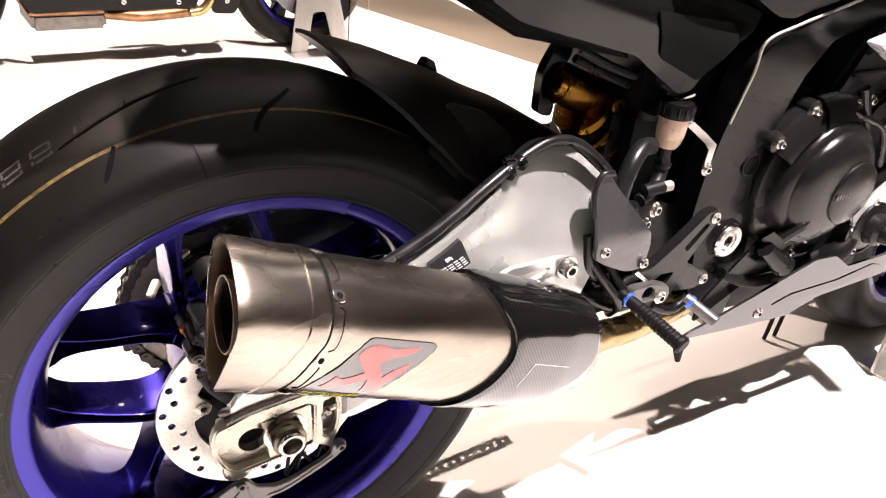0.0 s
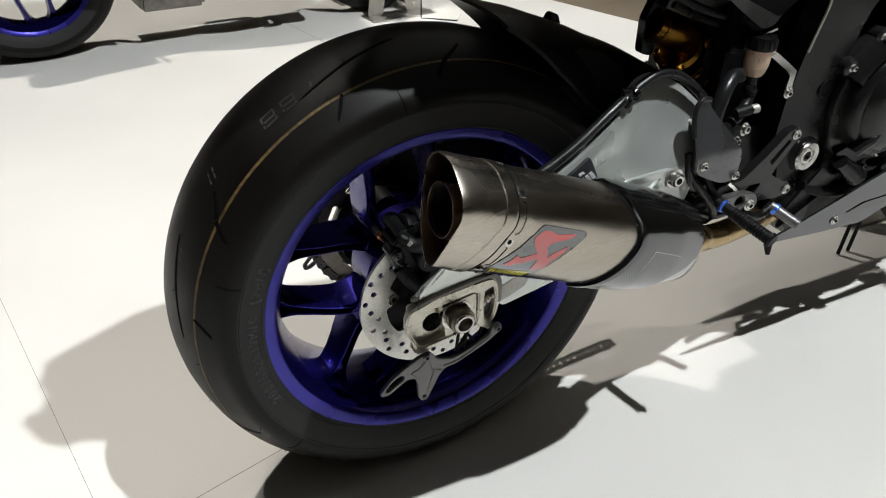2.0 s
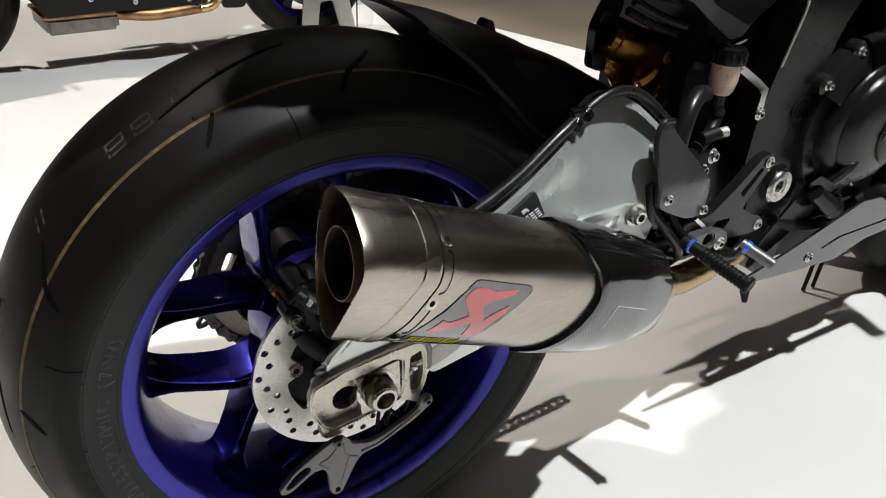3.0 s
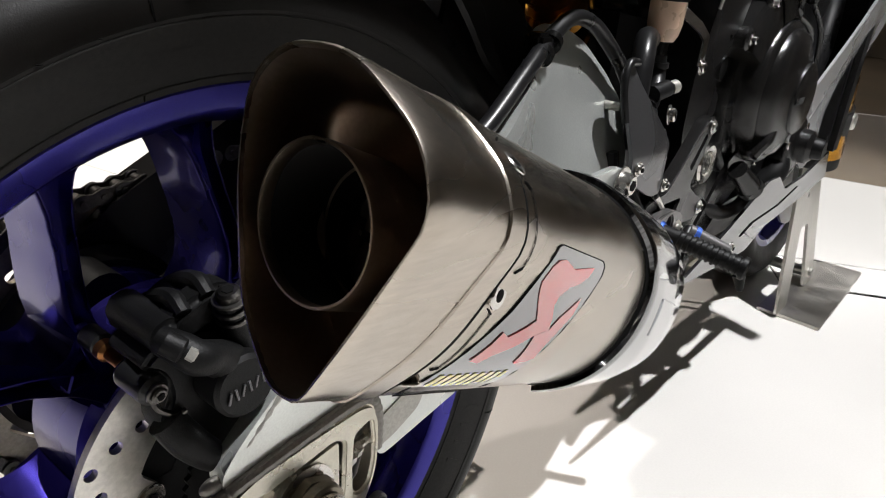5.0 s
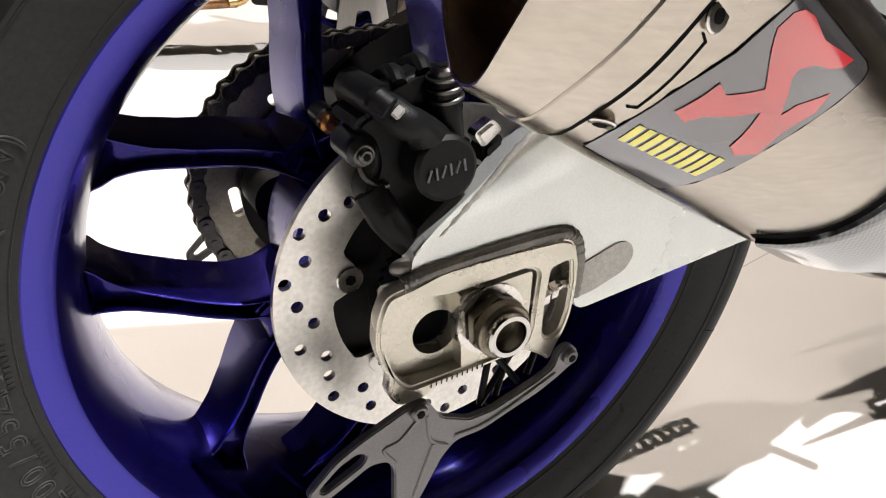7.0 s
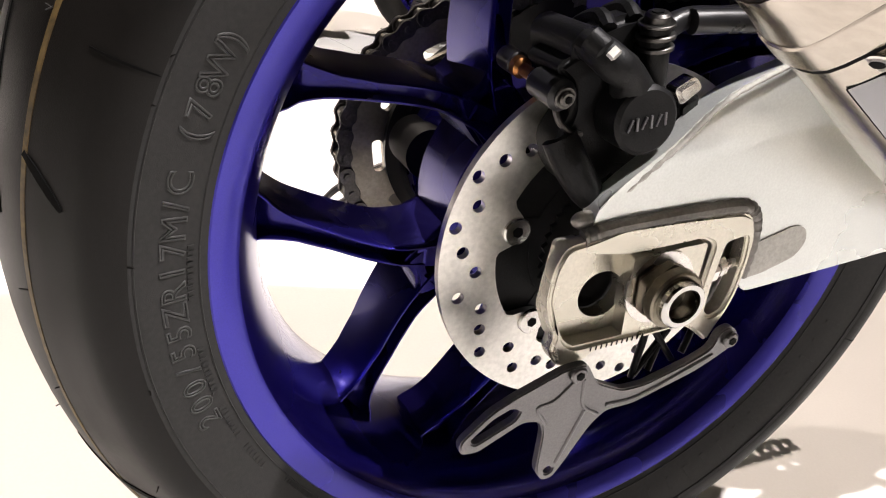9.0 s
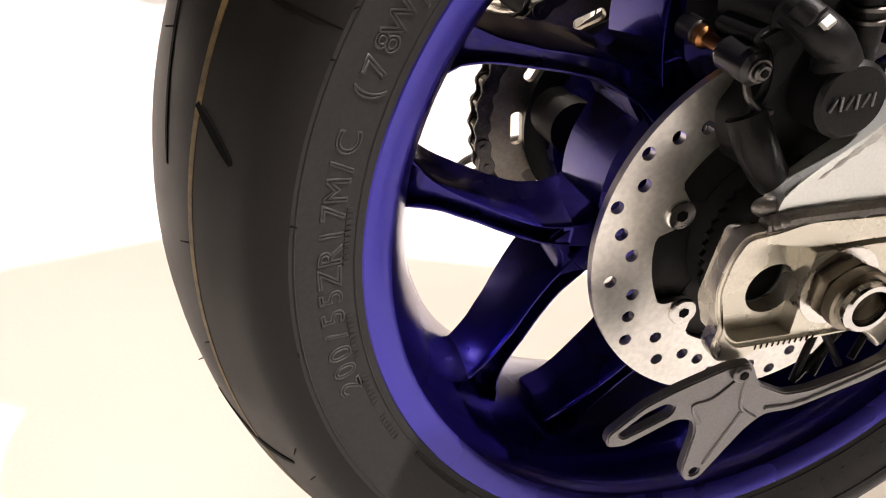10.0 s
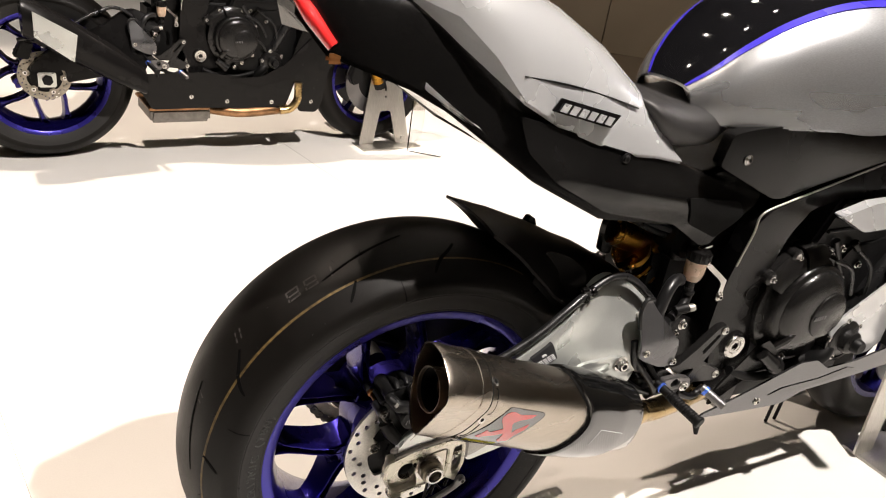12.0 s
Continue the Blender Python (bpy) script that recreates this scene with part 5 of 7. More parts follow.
# ---- chassis, engine and bodywork of the motorcycle in front ----
def build_fender(bike):
    """The hugger over the rear tyre: a curved shell with a pointed tail."""
    rows = []
    for i in range(19):
        t = i / 18
        ang = 75.5 - 52 * t
        a = radians(ang)
        r = between(ang, [(23, 0.480), (28, 0.460), (36, 0.425), (48, 0.387), (60, 0.368), (70, 0.360), (76, 0.3560)])
        w = between(t, [(0.0, 0.074), (0.06, 0.082), (0.15, 0.088), (0.3, 0.090), (0.7, 0.080), (1.0, 0.074)])
        row = []
        for j in range(13):
            f = -1 + 2 * j / 12
            drop = 0.052 * abs(f) ** 3 * between(t, [(0, 0.12), (0.3, 0.9), (0.6, 1.6), (1, 2.2)])
            rr = r - drop
            row.append(Vector((rr * math.cos(a), f * w, 0.326 + rr * math.sin(a))))
        rows.append(row)
    bm = bmesh.new()
    skins = []
    for thick in (0.0, 0.0045):
        skins.append([[bm.verts.new(p + (AXLE - p).normalized() * thick) for p in row] for row in rows])
        for a, b in zip(skins[-1], skins[-1][1:]):
            for i in range(len(a) - 1):
                bm.faces.new((a[i], a[i + 1], b[i + 1], b[i]) if thick else (b[i], b[i + 1], a[i + 1], a[i]))
    outside, inside = skins
    rim = [r[-1] for r in outside] + outside[-1][-2::-1] + [r[0] for r in outside[-2::-1]] + outside[0][1:-1]
    rim_in = [r[-1] for r in inside] + inside[-1][-2::-1] + [r[0] for r in inside[-2::-1]] + inside[0][1:-1]
    for i in range(len(rim)):
        j = (i + 1) % len(rim)
        bm.faces.new((rim[i], rim[j], rim_in[j], rim_in[i]))
    bmesh.ops.recalc_face_normals(bm, faces=bm.faces)
    fen = part("rear_fender", bm, HUGGER, bike, "matt black hugger over the rear tyre")
    # a clip on its spine
    part("fender_clip", prism(rounded([(0.200, 0.612), (0.216, 0.642), (0.226, 0.640), (0.240, 0.600)], 0.004), 0.020, 0.036, bevel=0.002), BLACK_SATIN, fen)
    side = rounded([(0.160, 0.555), (0.195, 0.625), (0.240, 0.612), (0.275, 0.585), (0.275, 0.530), (0.250, 0.490), (0.180, 0.490)], 0.012)
    part("fender_side", panel(side, lambda x, z: -0.078 + 0.012 * max(0, (z - 0.56) / 0.05), 0.004, 0.025), HUGGER, fen)
    return fen


def build_shock(bike):
    c0, c1 = Vector((0.388, 0.005, 0.612)), Vector((0.530, 0.000, 0.556))
    way = (c1 - c0).normalized()
    body = part("shock_absorber", drum(c0, way, 0.0255, 0.105, 32, bevel=0.004), GOLD, bike, "gold anodised rear shock absorber")
    part("shock_band", drum(c0 + way * 0.045, way, 0.0259, 0.024, 32), ORANGE, body)
    part("shock_cap", drum(c0 - way * 0.012, way, 0.024, 0.013, 32, bevel=0.003), GOLD, body)
    part("shock_port", drum(c0 + way * 0.082 + Vector((0, -0.022, 0.004)), (0, -1, 0.1), 0.012, 0.012, 24, bevel=0.002, bore=0.006, bore_depth=0.004), GOLD, body)
    coil = []
    p0 = Vector((0.430, -0.006, 0.568))
    turns, steps = 6, 16
    w2 = Vector((0.62, 0.05, -0.78)).normalized()
    s = w2.orthogonal().normalized()
    u = w2.cross(s)
    for i in range(turns * steps + 1):
        a = 2 * math.pi * i / steps
        coil.append(p0 + w2 * (0.17 * i / (turns * steps)) + 0.028 * (math.cos(a) * s + math.sin(a) * u))
    part("shock_spring", tube(coil, 0.0058, 8, 0), GOLD, body, "gold coil spring")
    part("spring_collar", drum(p0 - w2 * 0.012, w2, 0.034, 0.012, 32, bevel=0.002), GOLD, body)
    part("shock_rod", tube([p0, p0 + w2 * 0.20], 0.014, 16, 0), BLACK_CAST, body)
    # dark housing behind it
    part("shock_housing", panel(rounded([(0.362, 0.575), (0.360, 0.625), (0.374, 0.655), (0.392, 0.668), (0.400, 0.650), (0.386, 0.620), (0.384, 0.570)], 0.008), lambda x, z: 0.000, 0.014, 0.02), BLACK_PLASTIC, body)
    for dz, dy in ((0.012, -0.03), (0.000, -0.022)):
        part("shock_lead", tube([(0.385, dy, 0.648 + dz), (0.430, dy - 0.008, 0.628 + dz), (0.478, dy - 0.02, 0.612 + dz), (0.500, dy - 0.03, 0.600)], 0.0055, 10, 5), HOSE, body)
    part("lead_plug", drum((0.470, -0.046, 0.622), (0.9, -0.2, -0.35), 0.009, 0.022, 8, bevel=0.002), BLACK_PLASTIC, body)
    part("lead_plug", drum((0.462, -0.040, 0.603), (0.9, -0.2, -0.30), 0.008, 0.022, 8, bevel=0.002), BLACK_PLASTIC, body)
    return body


def build_reservoir(bike):
    c = Vector((0.490, -0.094, 0.568))
    pot = part("brake_reservoir", lathe_z(c, [(0.0, -0.010), (0.0115, -0.010), (0.0150, -0.004), (0.0170, 0.006), (0.0175, 0.026), (0.0170, 0.030), (0.0, 0.030)], 28), FLUID, bike, "amber brake fluid reservoir with a black cap")
    part("reservoir_cap", lathe_z(c + Vector((0, 0, 0.028)), [(0.0, 0.0), (0.0195, 0.0), (0.0200, 0.003), (0.0200, 0.014), (0.0185, 0.018), (0.016, 0.0195), (0.0, 0.0195)], 28), BLACK_PLASTIC, pot, "black screw cap")
    for k in range(14):
        a = 2 * math.pi * k / 14
        p = c + Vector((0.0198 * math.cos(a), 0.0198 * math.sin(a), 0.031))
        part("cap_grip", box(p.x - 0.0013, p.x + 0.0013, p.y - 0.0013, p.y + 0.0013, p.z, p.z + 0.012, 0.0005, 1), BLACK_PLASTIC, pot)
    part("cap_tab", prism(rounded([(c.x - 0.004, c.z + 0.047), (c.x + 0.020, c.z + 0.052), (c.x + 0.020, c.z + 0.055), (c.x - 0.004, c.z + 0.050)], 0.001), c.y - 0.004, c.y + 0.004), STEEL, pot)
    part("pot_outlet", drum(c + Vector((0, 0, -0.008)), (0, 0, -1), 0.0085, 0.016, 16, bevel=0.001), BLACK_PLASTIC, pot)
    arm = [(c + Vector((0.018, -0.004, 0.022))), Vector((0.528, -0.116, 0.572)), Vector((0.5385, -0.120, 0.562)), Vector((0.538, -0.120, 0.534))]
    bm = bmesh.new()
    loops = []
    for i, p in enumerate(arm):
        loops.append([p + Vector((0, d * 0.0012, 0)) + (Vector((0, 0, h * 0.0055)) if i < 2 else Vector((h * 0.0055, 0, h * 0.003 if i == 2 else 0))) for d, h in ((-1, -1), (-1, 1), (1, 1), (1, -1))])
    part("pot_bracket", skin(loops), STEEL, pot, "bright bent steel bracket")
    fastener("bracket_bolt", (0.5380, -0.1215, 0.5335), (0, -1, 0), pot, STEEL, 0.0056, 0.004, True)
    fastener("pot_bolt", (c.x + 0.019, c.y - 0.006, c.z + 0.024), (0.5, -0.8, 0.1), pot, STEEL, 0.005, 0.004, True)
    part("fluid_hose", tube([(0.466, -0.092, 0.560), (0.446, -0.098, 0.562), (0.424, -0.108, 0.548), (0.412, -0.114, 0.520), (0.408, -0.116, 0.495)], 0.0105, 14, 6), HOSE, pot, "black rubber hose")
    part("fluid_hose", tube([(0.490, -0.094, 0.548), (0.488, -0.098, 0.525), (0.470, -0.106, 0.508), (0.448, -0.112, 0.500)], 0.0080, 12, 6), HOSE, pot)
    part("hose_clip", drum((0.489, -0.096, 0.538), (0, 0, -1), 0.0105, 0.006, 18, bevel=0.001), BLACK_CAST, pot)
    return pot


def lathe_z(c, profile, n=24):
    bm = bmesh.new()
    loops = [[c + Vector((max(r, 0.0004) * math.cos(2 * math.pi * i / n), max(r, 0.0004) * math.sin(2 * math.pi * i / n), z)) for i in range(n)] for r, z in profile]
    return skin(loops, bm=bm)


def build_brake_line(bike):
    line = part("brake_line", tube([(-0.010, -0.118, 0.462), (0.060, -0.126, 0.474), (0.150, -0.124, 0.511), (0.225, -0.112, 0.552), (0.271, -0.099, 0.570), (0.309, -0.094, 0.583), (0.345, -0.093, 0.578), (0.375, -0.097, 0.559), (0.402, -0.103, 0.533), (0.426, -0.106, 0.500), (0.440, -0.102, 0.460)], 0.0064, 12, 8), HOSE, bike, "black brake hose clipped to the swingarm")
    for c, w in (((0.250, -0.106, 0.558), (0.82, 0.25, 0.48)), ((0.265, -0.103, 0.566), (0.82, 0.25, 0.48))):
        part("hose_clamp", drum(c, w, 0.0088, 0.008, 18, bevel=0.002), BLACK_PLASTIC, line)
    part("clamp_lug", box(0.244, 0.262, -0.108, -0.092, 0.552, 0.575, 0.003), BLACK_PLASTIC, line)
    return line


def build_heel_guard(bike):
    out = rounded([(0.362, 0.535), (0.372, 0.546), (0.385, 0.545), (0.396, 0.530), (0.452, 0.470), (0.460, 0.452), (0.458, 0.432), (0.448, 0.421), (0.420, 0.424), (0.385, 0.440), (0.368, 0.450), (0.366, 0.480)], 0.008)

    def depth(x, z):
        return -0.142 + 0.022 * max(0.0, min(1.0, (z - 0.47) / 0.07)) + 0.006 * max(0.0, (x - 0.43) / 0.03) ** 2

    guard = part("heel_guard", panel(out, depth, 0.004, 0.012, edge=0.0012), GREY_GUARD, bike, "dark grey satin heel guard plate", 30)
    for x, z in ((0.380, 0.4585), (0.4485, 0.4305)):
        fastener("guard_bolt", (x, -0.1425, z), (0, -1, 0), guard, STEEL, 0.0048, 0.0035, True)
    part("guard_cap", tube([(0.363, -0.130, 0.500), (0.361, -0.124, 0.530), (0.370, -0.121, 0.548), (0.386, -0.121, 0.548)], 0.0036, 12, 6), HOSE, guard)
    return guard


def build_rearset(bike):
    plate = rounded([(0.546, 0.482), (0.564, 0.484), (0.573, 0.472), (0.545, 0.432), (0.532, 0.412), (0.560, 0.396), (0.584, 0.386), (0.584, 0.370), (0.560, 0.366), (0.505, 0.372), (0.490, 0.360), (0.452, 0.362), (0.420, 0.396), (0.424, 0.414), (0.470, 0.418), (0.505, 0.445)], 0.006)
    hole = rounded([(0.470, 0.404), (0.512, 0.402), (0.502, 0.388), (0.478, 0.384)], 0.005)[::-1]
    slot = rounded([(0.520, 0.436), (0.548, 0.466), (0.553, 0.463), (0.526, 0.431)], 0.002)[::-1]
    rs = part("footrest_bracket", prism(plate, -0.140, -0.126, [hole, slot], bevel=0.002), ENGINE_BLACK, bike, "black machined footrest bracket")
    for x, z in ((0.560, 0.4725), (0.574, 0.379)):
        fastener("bracket_bolt", (x, -0.1405, z), (0, -1, 0), rs, STEEL, 0.0054, 0.0030, True)
    part("pivot_plate", prism(rounded([(0.432, 0.402), (0.470, 0.402), (0.498, 0.392), (0.503, 0.374), (0.490, 0.364), (0.450, 0.366), (0.428, 0.382)], 0.008), -0.152, -0.140, [ring2d(0.462, 0.388, 0.009, 20)[::-1]], bevel=0.002), GREY_ANOD, rs, "grey machined footrest holder")
    fastener("holder_bolt", (0.483, -0.1525, 0.379), (0, -1, 0), rs, STEEL, 0.0066, 0.004, True)
    # rider's peg
    a, b = Vector((0.419, -0.148, 0.3965)), Vector((0.434, -0.240, 0.3795))
    way = (b - a).normalized()
    peg = part("footpeg", tube([a, a + way * 0.03, b - way * 0.012, b], [0.0072, 0.0082, 0.0082, 0.0092], 20, 0), BLACK_CAST, rs, "knurled black footpeg with a blue ring")
    for k in range(13):
        c = a + way * (0.028 + 0.0052 * k)
        part("peg_knurl", drum(c, way, 0.0095, 0.0030, 16, bevel=0.0008), BLACK_CAST, peg)
    part("peg_ring", drum(a + way * 0.010, way, 0.0100, 0.004, 20, bevel=0.001), RING_BLUE, peg, "blue anodised ring")
    part("peg_end", drum(b - way * 0.004, way, 0.0112, 0.006, 20, bevel=0.002), BLACK_CAST, peg)
    part("peg_feeler", tube([b + Vector((0, 0.004, -0.008)), b + Vector((0.0, 0.0, -0.022))], [0.006, 0.003], 12, 0), BLACK_CAST, peg)
    # brake pedal
    pedal = part("brake_pedal", tube([(0.470, -0.150, 0.368), (0.505, -0.150, 0.352), (0.525, -0.148, 0.350), (0.545, -0.146, 0.361)], [0.008, 0.0065, 0.0065, 0.006], 12, 5), BLACK_SATIN, rs, "black brake pedal with a silver tip")
    t0, t1 = Vector((0.541, -0.147, 0.3605)), Vector((0.562, -0.189, 0.343))
    w2 = (t1 - t0).normalized()
    part("pedal_tip", drum(t0, w2, 0.0080, 0.049, 20, bevel=0.0015), GREY_ANOD, pedal)
    part("pedal_ring", drum(t0 + w2 * 0.006, w2, 0.0094, 0.006, 20, bevel=0.001), RING_BLUE, pedal)
    part("pushrod", tube([(0.440, -0.140, 0.420), (0.468, -0.140, 0.398)], 0.004, 10, 0), STEEL, rs)
    # master cylinder between guard and frame
    cyl = part("master_cylinder", tube([(0.424, -0.118, 0.500), (0.446, -0.126, 0.430)], [0.013, 0.012], 18, 0), BLACK_CAST, rs)
    part("cylinder_cap", drum((0.452, -0.112, 0.512), (0.95, -0.15, 0.2), 0.0085, 0.026, 14, bevel=0.002), BLACK_CAST, rs)
    part("bleed_cap", drum((0.476, -0.118, 0.517), (0.95, -0.15, 0.15), 0.0068, 0.012, 12, bevel=0.002), CAST, rs)
    fastener("banjo", (0.456, -0.130, 0.496), (0.2, -0.95, 0.1), rs, STEEL, 0.0068, 0.006, True)
    fastener("banjo", (0.448, -0.128, 0.478), (0.2, -0.95, 0.1), rs, STEEL, 0.0055, 0.005, True)
    part("spring_rod", tube([(0.402, -0.130, 0.432), (0.426, -0.138, 0.400), (0.438, -0.142, 0.392)], 0.0045, 10, 4), BLACK_CAST, rs)
    part("switch_body", box(0.388, 0.425, -0.132, -0.108, 0.398, 0.424, 0.005), BLACK_PLASTIC, rs)
    part("switch_lead", tube([(0.372, -0.118, 0.470), (0.376, -0.124, 0.430), (0.395, -0.122, 0.410)], 0.0065, 10, 5), HOSE, rs)
    return rs


def frame_y(x, z):
    return -0.112 - 0.016 * max(0.0, min(1.0, (z - 0.52) / 0.15)) + 0.008 * max(0.0, min(1.0, (x - 0.60) / 0.1)) ** 2 - 0.02 * max(0.0, min(1.0, (x - 0.7) / 0.3))


def build_frame(bike):
    out = rounded([(0.552, 0.460), (0.555, 0.585), (0.564, 0.670), (0.590, 0.694), (0.720, 0.728), (0.863, 0.766), (1.060, 0.820), (1.060, 0.740), (0.860, 0.706), (0.770, 0.704), (0.705, 0.686), (0.668, 0.642), (0.654, 0.560), (0.652, 0.500), (0.666, 0.450), (0.698, 0.400), (0.706, 0.320), (0.700, 0.255), (0.672, 0.245), (0.604, 0.320), (0.584, 0.345), (0.583, 0.392)], 0.014)
    fr = part("main_frame", panel(out, frame_y, 0.035, 0.024, edge=0.005), BLACK_SATIN, bike, "black aluminium frame spar", 40)
    part("frame_spar", mirrored(panel(out, frame_y, 0.035, 0.05, edge=0.004)), BLACK_SATIN, fr)
    # pale metal strip paints the highlight along the spar's rounded edge
    part("frame_ridge", tube([(0.557, frame_y(0.557, 0.59) - 0.001, 0.590), (0.562, frame_y(0.562, 0.65) - 0.002, 0.655), (0.560, -0.1320, 0.690), (0.605, -0.1335, 0.708), (0.700, -0.1360, 0.7355), (0.793, -0.1390, 0.763), (0.90, -0.143, 0.792)], 0.0018, 8, 5), CAST, fr, "bright strip painted in as the frame edge's highlight")
    part("pivot_bezel", lathe([(0.0145, 0.004), (0.0235, 0.004), (0.0245, -0.002), (0.0225, -0.005), (0.0145, -0.004)], 36, (0.632, -0.117, 0.414)), STEEL, fr, "silver pivot bezel")
    part("pivot_nut", drum((0.632, -0.114, 0.414), (0, -1, 0), 0.0155, 0.006, 6, bevel=0.0015, bore=0.009, bore_depth=0.006), STEEL, fr)
    part("pivot_boss", drum((0.632, -0.102, 0.414), (0, -1, 0), 0.030, 0.014, 40, bevel=0.004), BLACK_SATIN, fr)
    # no hole is cut: a dark disc on the spar paints its shade
    part("frame_hole", drum((0.634, frame_y(0.634, 0.524) + 0.001, 0.524), (0, -1, 0), 0.014, 0.002, 24), DARK, fr)
    part("hole_rim", lathe([(0.0135, 0.001), (0.0160, 0.001), (0.0155, -0.0025), (0.0140, -0.0025)], 28, (0.634, frame_y(0.634, 0.524) - 0.0005, 0.524)), BLACK_SATIN, fr)
    return fr


def build_engine(bike):
    case = part("engine", box(0.62, 1.06, -0.095, 0.130, 0.300, 0.640, 0.03, 3), BLACK_CAST, bike, "black sport motorcycle engine")
    part("cylinder_block", prism(rounded([(0.74, 0.60), (0.96, 0.60), (1.06, 0.80), (0.86, 0.84)], 0.02), -0.120, 0.120, bevel=0.008), BLACK_CAST, case)
    for k in range(5):
        z = 0.635 + 0.028 * k
        part("block_rib", box(0.77 + 0.012 * k, 0.95 + 0.012 * k, -0.126, -0.118, z, z + 0.006, 0.002), BLACK_CAST, case)
    # clutch cover: domed disc on a scalloped flange
    c = (0.774, -0.106, 0.489)
    prof = [(0.0, -0.060), (0.040, -0.0585), (0.062, -0.0555), (0.074, -0.0510), (0.0790, -0.0450), (0.0805, -0.0400), (0.0870, -0.0385), (0.0905, -0.0340), (0.092, -0.018), (0.093, -0.014), (0.112, -0.012), (0.114, -0.006), (0.114, 0.010), (0.0, 0.010)]
    cov = part("clutch_cover", lathe(prof, 72, c, closed=False), ENGINE_BLACK, case, "round black clutch cover", 40)
    c2 = (c[0] + 0.026, c[1], c[2] - 0.006)
    part("cover_boss", lathe([(0.0, -0.0640), (0.041, -0.0640), (0.0455, -0.0615), (0.0475, -0.054), (0.0475, -0.030)], 48, c2, closed=False), ENGINE_BLACK, cov)
    for lug in (26, 68, 112, 144, 280, 325):
        a = radians(lug)
        p = Vector(c) + Vector((0.116 * math.cos(a) - 0.026, -0.002, 0.116 * math.sin(a)))
        part("cover_lug", drum(p + Vector((0, 0.012, 0)), (0, -1, 0), 0.0135, 0.034, 20, bevel=0.003), ENGINE_BLACK, cov)
        fastener("cover_bolt", p + Vector((0, -0.0215, 0)), (0, -1, 0), cov, STEEL, 0.0046, 0.006, True)
    for k in range(24):
        a = radians(15 * k + 4)
        q = Vector(c) + Vector((0.0975 * math.cos(a), -0.0125, 0.0975 * math.sin(a)))
        part("cover_web", drum(q, (0, -1, 0), 0.0042, 0.0030, 10, bevel=0.0008), ENGINE_BLACK, cov)
    for a0, a1 in ((60, 106), (110, 152)):
        part("cover_step", lathe([(0.088, -0.034), (0.112, -0.030), (0.126, -0.018), (0.126, 0.008), (0.088, 0.008)], 16, (c[0] - 0.018, c[1], c[2]), True, a0, a1), ENGINE_BLACK, cov)
    part("cover_fin", tube([(0.706, -0.146, 0.420), (0.722, -0.156, 0.440), (0.740, -0.158, 0.452)], [0.010, 0.009, 0.003], 10, 4), ENGINE_BLACK, cov)
    for i in range(5):
        x = 0.757 + 0.0065 * i
        part("cover_mark", box(x, x + 0.0035, c[1] - 0.0652, c[1] - 0.0638, 0.480, 0.488, 0.0004, 1), GREY_GUARD, cov)
    # water pump, its hoses and the housing under the clutch
    w = (0.925, -0.112, 0.400)
    pump = part("water_pump", lathe([(0.0, -0.060), (0.018, -0.060), (0.024, -0.054), (0.026, -0.040), (0.040, -0.036), (0.046, -0.026), (0.048, 0.010), (0.0, 0.010)], 40, w, closed=False), ENGINE_BLACK, case, "round black water pump cover")
    for k in range(5):
        a = radians(30 + 72 * k)
        fastener("pump_bolt", Vector(w) + Vector((0.044 * math.cos(a), -0.030, 0.044 * math.sin(a))), (0, -1, 0), pump, STEEL, 0.006, 0.006, True)
    part("pump_clamp", lathe([(0.047, -0.034), (0.053, -0.034), (0.053, -0.010), (0.047, -0.010)], 24, w, True, 170, 330), ENGINE_BLACK, pump)
    part("pump_elbow", tube([(0.905, -0.130, 0.385), (0.880, -0.138, 0.362), (0.862, -0.120, 0.335)], 0.018, 18, 5), BLACK_CAST, pump)
    part("pump_inner", lathe([(0.0, -0.074), (0.012, -0.074), (0.015, -0.070), (0.016, -0.058)], 24, w, closed=False), BLACK_CAST, pump)
    for k in range(9):
        a = radians(40 * k)
        q = Vector(w) + Vector((0.0, -0.0375, 0.0))
        part("pump_rib", tube([q + Vector((0.027 * math.cos(a), 0, 0.027 * math.sin(a))), q + Vector((0.041 * math.cos(a), 0.004, 0.041 * math.sin(a)))], 0.0016, 8, 0), ENGINE_BLACK, pump)
    for p0, p1, p2 in (((0.84, -0.130, 0.50), (0.88, -0.138, 0.47), (0.90, -0.132, 0.44)), ((0.80, -0.132, 0.585), (0.86, -0.140, 0.56), (0.90, -0.136, 0.50)), ((0.87, -0.130, 0.60), (0.93, -0.138, 0.55), (0.95, -0.136, 0.46))):
        part("sensor_lead", tube([p0, p1, p2], 0.0042, 10, 5), HOSE, case)
        part("lead_plug", drum(p0, Vector(p0) - Vector(p1), 0.0085, 0.020, 8, bevel=0.002), BLACK_PLASTIC, case)
    part("coolant_hose", tube([(0.930, -0.120, 0.440), (0.97, -0.130, 0.520), (1.02, -0.120, 0.600), (1.06, -0.100, 0.70)], 0.018, 16, 6), HOSE, pump)
    part("oil_filler", tube([(0.690, -0.140, 0.402), (0.728, -0.152, 0.372)], [0.012, 0.015], 22, 0), ENGINE_BLACK, case)
    part("filler_cap", drum((0.722, -0.148, 0.378), (0.75, -0.25, -0.55), 0.0165, 0.014, 24, bevel=0.003), BLACK_CAST, case)
